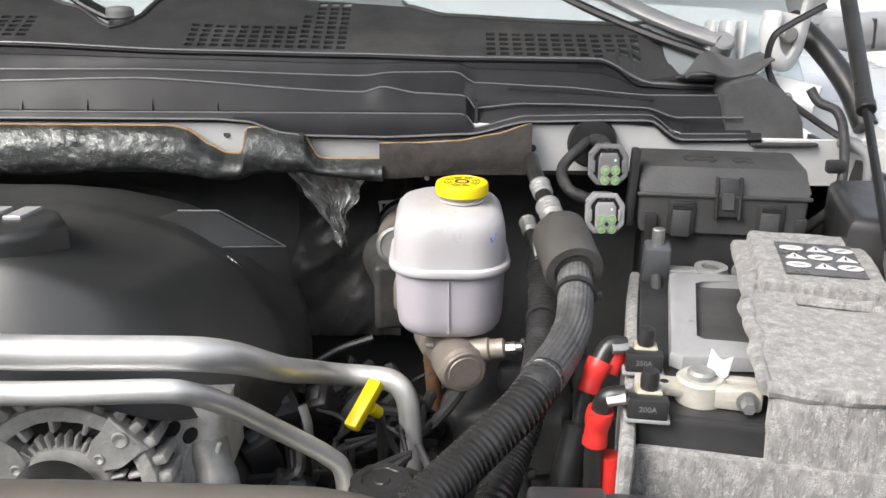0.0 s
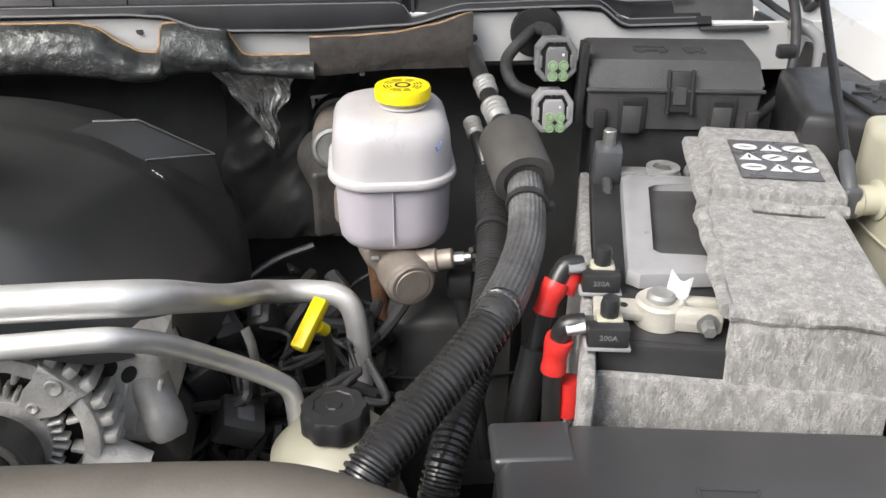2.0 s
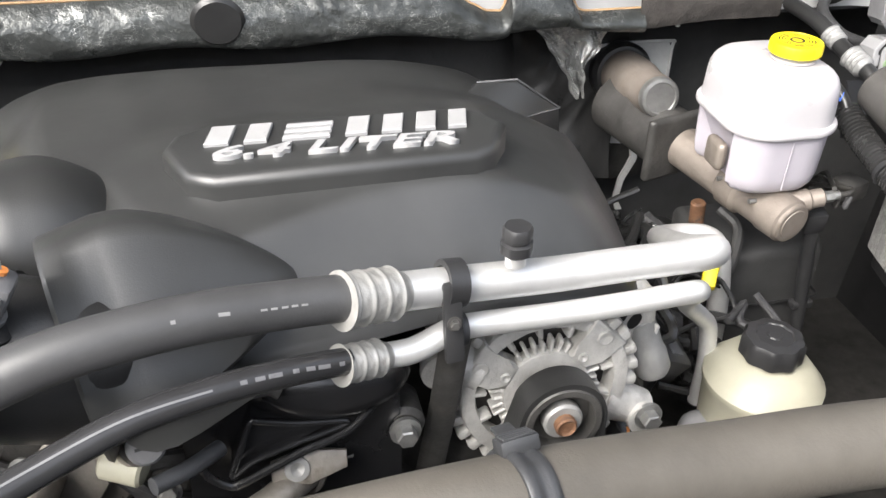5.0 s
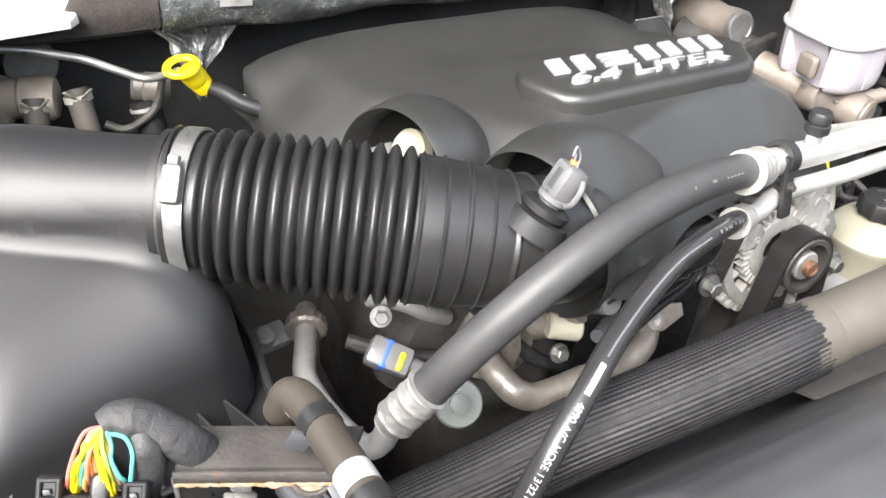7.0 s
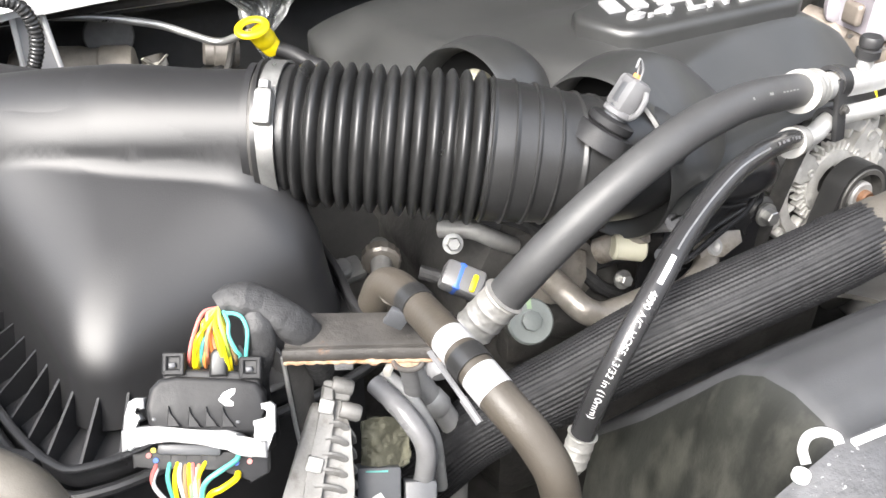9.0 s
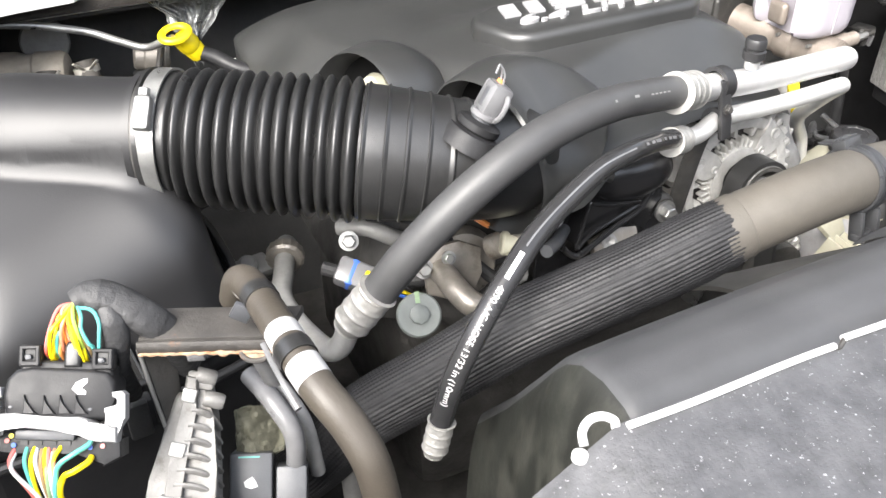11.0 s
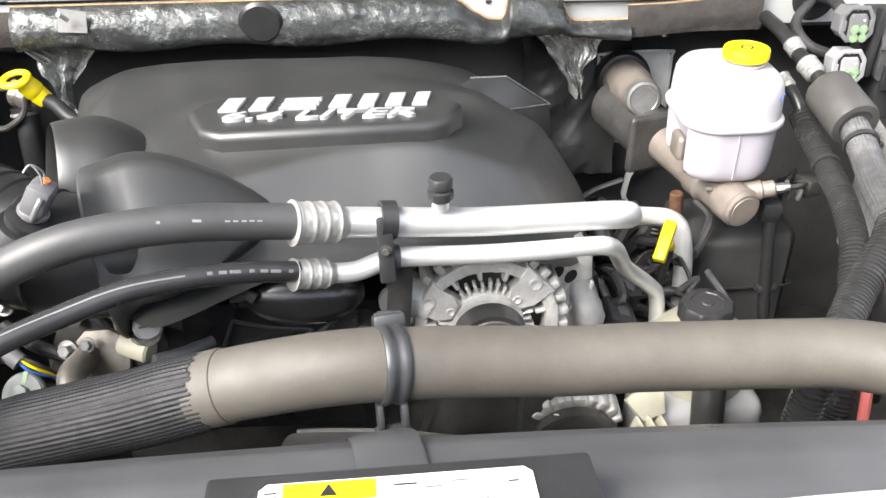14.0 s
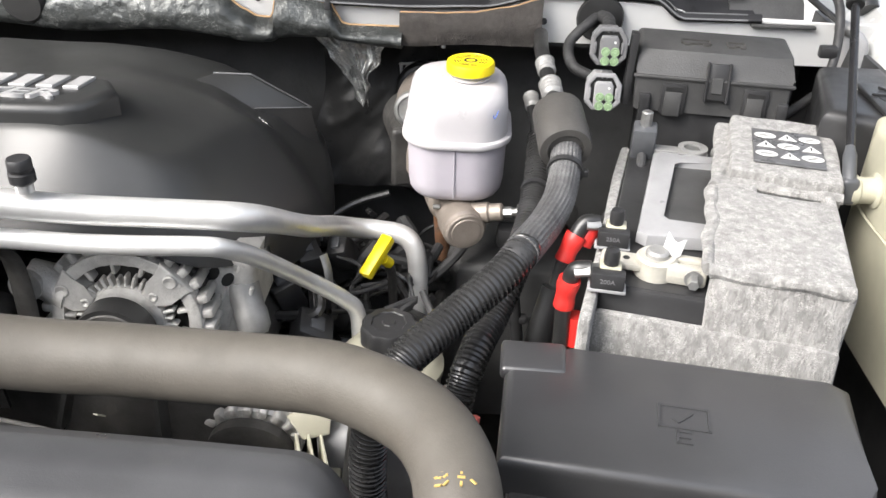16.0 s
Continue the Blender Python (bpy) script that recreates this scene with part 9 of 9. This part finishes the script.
def lower_front():
    c = thing("compressor", (-0.188, 0.58, 1.03), "cast grey compressor low in front of the engine", "compressor")
    m = along((-0.188, 0.6, 1.035), (-0.188, 0.5, 1.02))
    part("body", lathe([(0.03, -0.05), (0.05, -0.045), (0.052, 0.0), (0.05, 0.012), (0.045, 0.014)], m, 28), CAST, c)
    part("clutch", lathe([(0.036, 0.014), (0.044, 0.016), (0.045, 0.028), (0.04, 0.031), (0.0, 0.032)], m, 28), DARK, c)
    for k in range(9):
        part("lug", box(0.012, 0.009, 0.034, m @ Matrix.Rotation(radians(20 + 17.5 * k), 4, "Z") @ pose(0.05, 0, 0.0), 0.003), CAST, c)
    part("plug", box(0.03, 0.024, 0.024, pose(-0.2, 0.59, 1.115, 20, 10, 20), 0.004), PLASTIC, c)
    part("wire", sweep([(-0.2, 0.58, 1.125), (-0.203, 0.57, 1.118), (-0.205, 0.56, 1.11)], 0.002, 6), ORANGE, c)
    b = thing("cream_bracket", (-0.12, 0.555, 1.06), "cream moulded plastic bracket with ribs", "bracket")
    bm = slab([(-0.03, 0.02), (-0.005, 0.032), (0.024, 0.026), (0.02, -0.006), (-0.012, -0.01)], -0.004, 0.004, Matrix.Translation((-0.118, 0.555, 1.085)) @ pose(0, 0, 0, 55, 0, 12) @ Matrix.Diagonal((0.8, 0.8, 0.8, 1)), 0.002)
    part("plate", bm, CREAM, b)
    for x in (-0.13, -0.118, -0.106):
        part("rib", box(0.003, 0.034, 0.04, pose(x, 0.54, 1.062, 20, 0, 20), 0.001), CREAM, b)
    part("foot", box(0.05, 0.03, 0.008, pose(-0.115, 0.535, 1.04), 0.003), CREAM, b)
    w = thing("washer_bottle", (-0.07, 0.6, 0.95), "translucent grey fluid bottle below the hose", "tank")
    part("shell", box(0.13, 0.09, 0.16, pose(-0.055, 0.6, 1.0, 0, 0, 5), 0.02, 3), GREYP, w)
    part("hose", sweep([(-0.062, 0.555, 1.13), (-0.066, 0.535, 1.09), (-0.07, 0.515, 1.03), (-0.06, 0.5, 0.95)], 0.0165, 16, 8), RUBBER, w)
    sk = thing("fan_guard", (-0.25, 0.42, 1.15), "matte black fan guard panel below the hose", "guard")
    def fn(u, v):
        return Vector((lerp(-0.46, lerp(-0.16, -0.235, v), u), lerp(0.332, 0.47, v), lerp(1.255, 1.165, v) + 0.014 * math.sin(v * math.pi) - 0.05 * u * u * v))
    part("panel", grid(fn, 24, 16, 0.004), GUARD, sk)
    part("edge_bead", sweep([fn(k / 10, 1.0) for k in range(11)], 0.0035, 8, 3), GUARD, sk)
    p = thing("paper_scrap", (-0.248, 0.413, 1.221), "tiny pale scrap of tape on the fan guard", "scrap")
    part("scrap", box(0.004, 0.011, 0.001, pose(-0.248, 0.415, 1.2215, -45, 0, -15), 0), CREAM, p)
    r = thing("red_cable", (0.03, 0.44, 1.15), "red battery cable running down behind the hose", "cable", "battery cables")
    part("cable", sweep([(0.035, 0.46, 1.2), (0.028, 0.44, 1.16), (0.024, 0.43, 1.1), (0.03, 0.42, 1.0)], 0.005, 10), PINK, r)
    l = thing("battery_lead", (0.06, 0.55, 1.2), "thick black battery lead running down the bay", "cable", "battery cables")
    part("lead", sweep([(0.1, 0.56, 1.26), (0.085, 0.54, 1.2), (0.075, 0.52, 1.1), (0.07, 0.5, 1.0)], 0.012, 12), RUBBER, l)
    part("lead", sweep([(0.115, 0.6, 1.26), (0.105, 0.56, 1.19), (0.1, 0.54, 1.1)], 0.011, 12), RUBBER, l)
    mk = thing("hose_mark", (0.022, 0.268, 1.33), "gold stencilled mark on the radiator hose", "mark")
    def gilt(p, w, h, spin):
        # laid on the hose's upper side
        c0 = Vector((0.0255, p[1], 1.3148 - 0.35 * max(0.0, 0.25 - p[1])))
        n = (Vector((p[0], p[1], 1.335)) - c0)
        n.y = 0.25 * n.z
        n.normalize()
        part("stencil", box(w, h, 0.0008, along(c0 + n * 0.0253, c0 + n) @ pose(0, 0, 0, 0, 0, spin), 0), GOLD, mk)
    for k, (dx, dy) in enumerate(((0.0, -0.008), (0.0045, -0.0078), (0.0, -0.013), (0.0045, -0.013), (0.0115, -0.006), (0.0115, -0.01), (0.0115, -0.014), (0.017, -0.012))):
        gilt((0.014 + dx, 0.262 + dy), 0.0014, 0.0042, (0, 90)[k % 2])
    # the five-sided outline at the head of the print
    for k in range(5):
        q = radians(90 + 72 * k)
        gilt((0.0165 + 0.0042 * math.cos(q), 0.259 + 0.0042 * math.sin(q)), 0.0052, 0.0013, 72 * k)
    gilt((0.0165, 0.259), 0.0055, 0.0011, 20)
    gilt((0.0165, 0.259), 0.0011, 0.0055, 20)


lower_front()


def far_left():
    w = thing("wing_ledge", (-1.02, 0.95, 1.36), "white painted inner wing ledge with a grey bolt", "ledge")
    part("ledge", slab([(-1.16, 0.86), (-1.05, 0.895), (-1.009, 0.913), (-0.985, 0.911), (-0.94, 0.921), (-0.885, 0.928), (-0.876, 0.94), (-0.876, 1.0), (-1.16, 1.03)], 1.37, 1.378, bev=0.004, seg=3), WHITE, w)
    part("bolt_washer", lathe([(0.016, 0), (0.0155, 0.0015), (0.0, 0.0016)], pose(-1.002, 0.951, 1.3782), 24), TIN, w)
    part("bolt", lathe([(0.0125, 0.0), (0.0115, 0.005), (0.005, 0.007)], pose(-1.002, 0.951, 1.3795), 20), TIN, w)
    for a, b in (((-1.014, 0.92, 1.373), (-1.017, 0.925, 1.29)), ((-0.988, 0.92, 1.374), (-0.981, 0.925, 1.29))):
        part("leg_edge", sweep([a, b], 0.0028, 8, 3), WHITE, w)
    part("leg_web", slab([(-1.014, 1.374), (-0.988, 1.374), (-0.981, 1.29), (-1.017, 1.29)], -0.002, 0.002, Matrix(((1, 0, 0, 0), (0, 0, 1, 0.924), (0, 1, 0, 0), (0, 0, 0, 1))), 0.0005), GREYP, w)
    part("wheel_house", box(0.13, 0.25, 0.3, pose(-1.115, 0.84, 1.23), 0.02, 3), WHITE, w)
    h = thing("breather_hose", (-1.0, 0.88, 1.36), "black ribbed breather hose arching over the ledge", "hose")
    part("hose", sweep([(-1.08, 0.87, 1.392), (-1.034, 0.88, 1.397), (-1.016, 0.88, 1.398), (-1.003, 0.88, 1.389), (-0.997, 0.88, 1.369), (-1.0, 0.88, 1.348), (-1.01, 0.88, 1.32), (-1.015, 0.88, 1.26)], 0.0065, 12, 16, step=0.0011, rfun=lambda s, L: 1 + (0.07 if (s / 0.004) % 1 < 0.5 else -0.04)), LOOM, h)
    a = thing("heater_pipes", (-0.92, 1.0, 1.25), "dusty tan heater pipes with spring clamps", "pipe")
    part("block", box(0.09, 0.05, 0.05, pose(-0.99, 1.02, 1.27, 0, 5, -8), 0.016, 3), TAN, a)
    part("pipe", lathe([(0.016, 0), (0.021, 0.004), (0.021, 0.03), (0.0235, 0.033), (0.0235, 0.06), (0.02, 0.066), (0.012, 0.068)], along((-0.97, 1.015, 1.272), (-0.89, 0.99, 1.272)), 26), TAN, a)
    for p, q in (((-0.929, 0.985, 1.279), (-0.94, 0.96, 1.2)), ((-0.889, 0.98, 1.286), (-0.88, 0.955, 1.2))):
        p, q = Vector(p), Vector(q)
        part("hose", sweep([p, p.lerp(q, 0.5) + Vector((0, -0.008, 0)), q], 0.0125, 14, 6), HOSE, a)
        d = (q - p).normalized()
        part("spring_clamp", lathe([(0.0128, 0), (0.0145, 0), (0.0145, 0.007), (0.0128, 0.007), (0.0128, 0)], along(p + d * 0.006, q), 20, cap=False), LEAD, a)
        for k in (-1, 1):
            part("clamp_ear", sweep([p + d * 0.008 + Vector((0.004 * k, -0.013, 0.004)), p + d * 0.006 + Vector((0.009 * k, -0.019, 0.009)), p + d * 0.006 + Vector((0.013 * k, -0.02, 0.013))], 0.0032, 8, 4, flat=0.4), LEAD, a)
    part("end_plate", lathe([(0.026, 0), (0.028, 0.003), (0.026, 0.006)], along((-0.924, 1.045, 1.293), (-0.924, 1.0, 1.298)), 28), TIN, a)
    k = thing("coolant_stub", (-0.83, 0.98, 1.25), "black rubber coolant hoses with clips beside the dipstick", "hose")
    part("stub", lathe([(0.012, 0), (0.0145, 0.003), (0.0145, 0.012), (0.016, 0.014), (0.016, 0.036), (0.0125, 0.04)], along((-0.835, 0.975, 1.283), (-0.79, 0.965, 1.277)), 22), BROWN, k)
    part("hose", sweep([(-0.825, 0.972, 1.268), (-0.822, 0.968, 1.25), (-0.82, 0.96, 1.22), (-0.82, 0.95, 1.15)], 0.0155, 16, 6), RUBBER, k)
    part("ring", lathe([(0.0158, -0.002), (0.0172, -0.002), (0.0172, 0.002), (0.0158, 0.002), (0.0158, -0.002)], along((-0.8235, 0.97, 1.258), (-0.822, 0.966, 1.245)), 22, cap=False), TIN, k)
    part("wire", sweep([(-0.868, 0.96, 1.252), (-0.85, 0.955, 1.245), (-0.83, 0.95, 1.255), (-0.815, 0.95, 1.27), (-0.805, 0.95, 1.3)], 0.004, 8, 6), DARK, k)
    part("rod", sweep([(-0.754, 0.93, 1.282), (-0.736, 0.925, 1.262), (-0.7, 0.92, 1.22)], 0.004, 8, 4), DARK, k)
    s = thing("foil_patch", (-0.775, 0.94, 1.37), "silver tape patch with a white pin on the foil", "patch")
    part("pin", rod((-0.729, 0.925, 1.39), (-0.731, 0.907, 1.402), 0.0025, 10), PAPER, s)
    part("pin_plate", slab([(-0.016, -0.012), (0.017, -0.014), (0.019, 0.01), (-0.012, 0.015)], 0, 0.0008, along((-0.728, 0.932, 1.386), (-0.728, 0.9, 1.391)), 0), TIN, s)


far_left()


def cowl_end():
    h = thing("hinge", (0.4, 1.05, 1.42), "white painted hood hinge on its bracket", "hinge")
    part("strap", sweep([(0.44, 1.06, 1.62), (0.428, 1.055, 1.56), (0.42, 1.05, 1.51), (0.412, 1.045, 1.47), (0.398, 1.04, 1.455), (0.384, 1.042, 1.466), (0.378, 1.045, 1.49), (0.382, 1.05, 1.515)], 0.012, 12, 8, flat=0.45), WHITE, h)
    part("strap_web", slab([(0.385, 1.466), (0.4, 1.46), (0.411, 1.475), (0.417, 1.51), (0.39, 1.515), (0.382, 1.49)], -0.0015, 0.0015, Matrix(((1, 0, 0, 0), (0, 0, 1, 1.052), (0, 1, 0, 0), (0, 0, 0, 1))), 0.0005), PRIMER, h)
    part("pivot", rod((0.398, 1.03, 1.49), (0.398, 1.05, 1.49), 0.009, 16, 0.002), TIN, h)
    for x, w in ((0.314, 0.007), (0.334, 0.012), (0.352, 0.006)):
        part("post", box(w, 0.03, 0.07, pose(x, 1.065, 1.468, -8, 4, 0), 0.003), WHITE, h)
    part("base", slab([(-0.035, -0.012), (0.05, -0.02), (0.06, 0.03), (-0.01, 0.035)], 0, 0.016, Matrix.Translation((0.375, 1.02, 1.418)) @ pose(0, 0, 0, 25, 10, -15), 0.005), PRIMER, h)
    part("ear", box(0.042, 0.006, 0.022, pose(0.34, 1.0, 1.43, 0, 6, 0), 0.003), PRIMER, h)
    for x, y, z in ((0.372, 0.995, 1.43), (0.388, 0.992, 1.424)):
        hexbolt((x, y, z), (0, -0.5, 1), 0.0045, 0.006, TIN, h)
    f = thing("rubber_flap", (0.33, 1.0, 1.45), "crumpled grey rubber drain flap at the cowl's end", "flap")
    def fn(u, v):
        x = lerp(0.27, 0.367, u)
        top = 1.467 - 0.004 * math.cos(u * 9) - 0.022 * (1 - smooth(0.0, 0.3, u))
        low = 1.449 + 0.004 * u + 0.004 * math.sin(u * 8) + 0.012 * smooth(0.75, 1, u)
        return Vector((x, 0.99 + 0.04 * v + 0.006 * math.sin(u * 12 + v * 3), lerp(low, top, v)))
    part("flap", grid(fn, 30, 10, 0.0025), ENDCAP, f)
    p = thing("cowl_end_cap", (0.385, 0.97, 1.39), "grey plastic end cap of the cowl", "cap")
    turn = Matrix(((1, 0, 0, 0), (0, 0, 1, 0), (0, 1, 0, 0), (0, 0, 0, 1)))
    part("cap", slab([(0.32, 1.382), (0.312, 1.43), (0.318, 1.442), (0.352, 1.45), (0.376, 1.436), (0.394, 1.42), (0.404, 1.4), (0.408, 1.381)], 0.978, 1.03, turn, 0.006, 3), ENDCAP, p)
    part("cap_foot", box(0.075, 0.02, 0.004, pose(0.378, 0.962, 1.379), 0.0015), DULL, p)
    s = thing("hood_seal", (0.46, 1.0, 1.43), "black rubber hood seal over the wing", "seal")
    part("seal", sweep([(0.43, 1.12, 1.5), (0.455, 1.08, 1.47), (0.478, 1.04, 1.43), (0.487, 1.0, 1.39)], 0.014, 14, 8), RUBBER, s)
    w = thing("hinge_cable", (0.37, 1.05, 1.48), "thin black washer tube by the hinge", "cable")
    part("tube", sweep([(0.42, 1.0, 1.525), (0.385, 1.0, 1.505), (0.367, 1.0, 1.49), (0.365, 1.0, 1.46), (0.38, 0.99, 1.43), (0.42, 0.97, 1.4), (0.445, 0.95, 1.385)], 0.004, 8, 8), RUBBER, w)
    c = thing("washer_tube", (0.45, 0.93, 1.37), "grey washer tube with a joint", "tube")
    part("joint", rod((0.438, 0.955, 1.385), (0.455, 0.94, 1.38), 0.008, 14, 0.002), TIN, c)
    part("tube", sweep([(0.45, 0.94, 1.382), (0.462, 0.93, 1.37), (0.463, 0.925, 1.34), (0.455, 0.92, 1.31)], 0.0065, 12, 8), GREYP, c)
    l = thing("wiper_arm", (-0.383, 1.09, 1.49), "black wiper arm on its grey capped pivot", "wiper", "wipers")
    part("pivot", lathe([(0.018, -0.02), (0.02, -0.004), (0.018, 0.006), (0.008, 0.01)], Matrix.Translation((-0.382, 1.085, 1.492)), 22), PLASTIC, l)
    part("cap", lathe([(0.0165, 0.004), (0.0165, 0.012), (0.013, 0.016), (0.004, 0.017)], Matrix.Translation((-0.388, 1.088, 1.496)), 20), TIN, l)
    part("arm", sweep([(-0.38, 1.085, 1.495), (-0.415, 1.1, 1.505), (-0.47, 1.13, 1.53), (-0.58, 1.2, 1.585), (-0.7, 1.28, 1.66)], 0.012, 12, 6, flat=0.5), PLASTIC, l)
    r = thing("wiper_arm", (0.3, 1.08, 1.47), "grey wiper arm resting over the cowl", "wiper", "wipers")
    part("arm", sweep([(0.12, 1.19, 1.585), (0.19, 1.135, 1.535), (0.235, 1.115, 1.512), (0.28, 1.085, 1.494), (0.325, 1.05, 1.48)], 0.016, 14, 8, flat=0.55), GREYP, r)
    part("end_cap", lathe([(0.0135, -0.012), (0.0135, 0.008), (0.011, 0.011), (0.003, 0.012)], along((0.326, 1.05, 1.476), (0.326, 1.0, 1.53)), 18), GREYP, r)
    part("blade", sweep([(0.0, 1.24, 1.58), (0.12, 1.16, 1.535), (0.2, 1.11, 1.502), (0.26, 1.075, 1.48), (0.32, 1.045, 1.462)], 0.009, 8, 6, flat=0.6), RUBBER, r)
    m = thing("door_mirror", (0.75, 1.6, 1.42), "grey door mirror on its white arm", "mirror")
    part("housing", box(0.24, 0.12, 0.06, pose(0.78, 1.6, 1.44, 0, -4, 0), 0.02, 3), GREYP, m)
    part("arm", box(0.2, 0.08, 0.03, pose(0.62, 1.62, 1.47, 0, 8, 0), 0.01), WHITE, m)
    part("seam", box(0.004, 0.122, 0.05, pose(0.74, 1.6, 1.44, 0, -4, 0), 0.0), DARK, m)


cowl_end()


def flange_holes():
    for p in ((-0.24, 0.9615, 1.386), (-0.108, 0.9615, 1.386), (0.1, 0.9615, 1.372), (0.17, 0.9615, 1.402)):
        h = thing("drain_hole", p, "small dark hole in the white flange", "hole", "flange holes")
        part("hole", lathe([(0.004, 0), (0.0035, 0.0012)], along(p, Vector(p) + Vector((0, -1, 0.3))), 14), INK, h)
    c = thing("trim_clip", (-0.155, 0.948, 1.383), "black push clip at the mat's edge", "clip")
    part("head", box(0.008, 0.006, 0.012, pose(-0.155, 0.947, 1.384), 0.002), PLASTIC, c)


flange_holes()
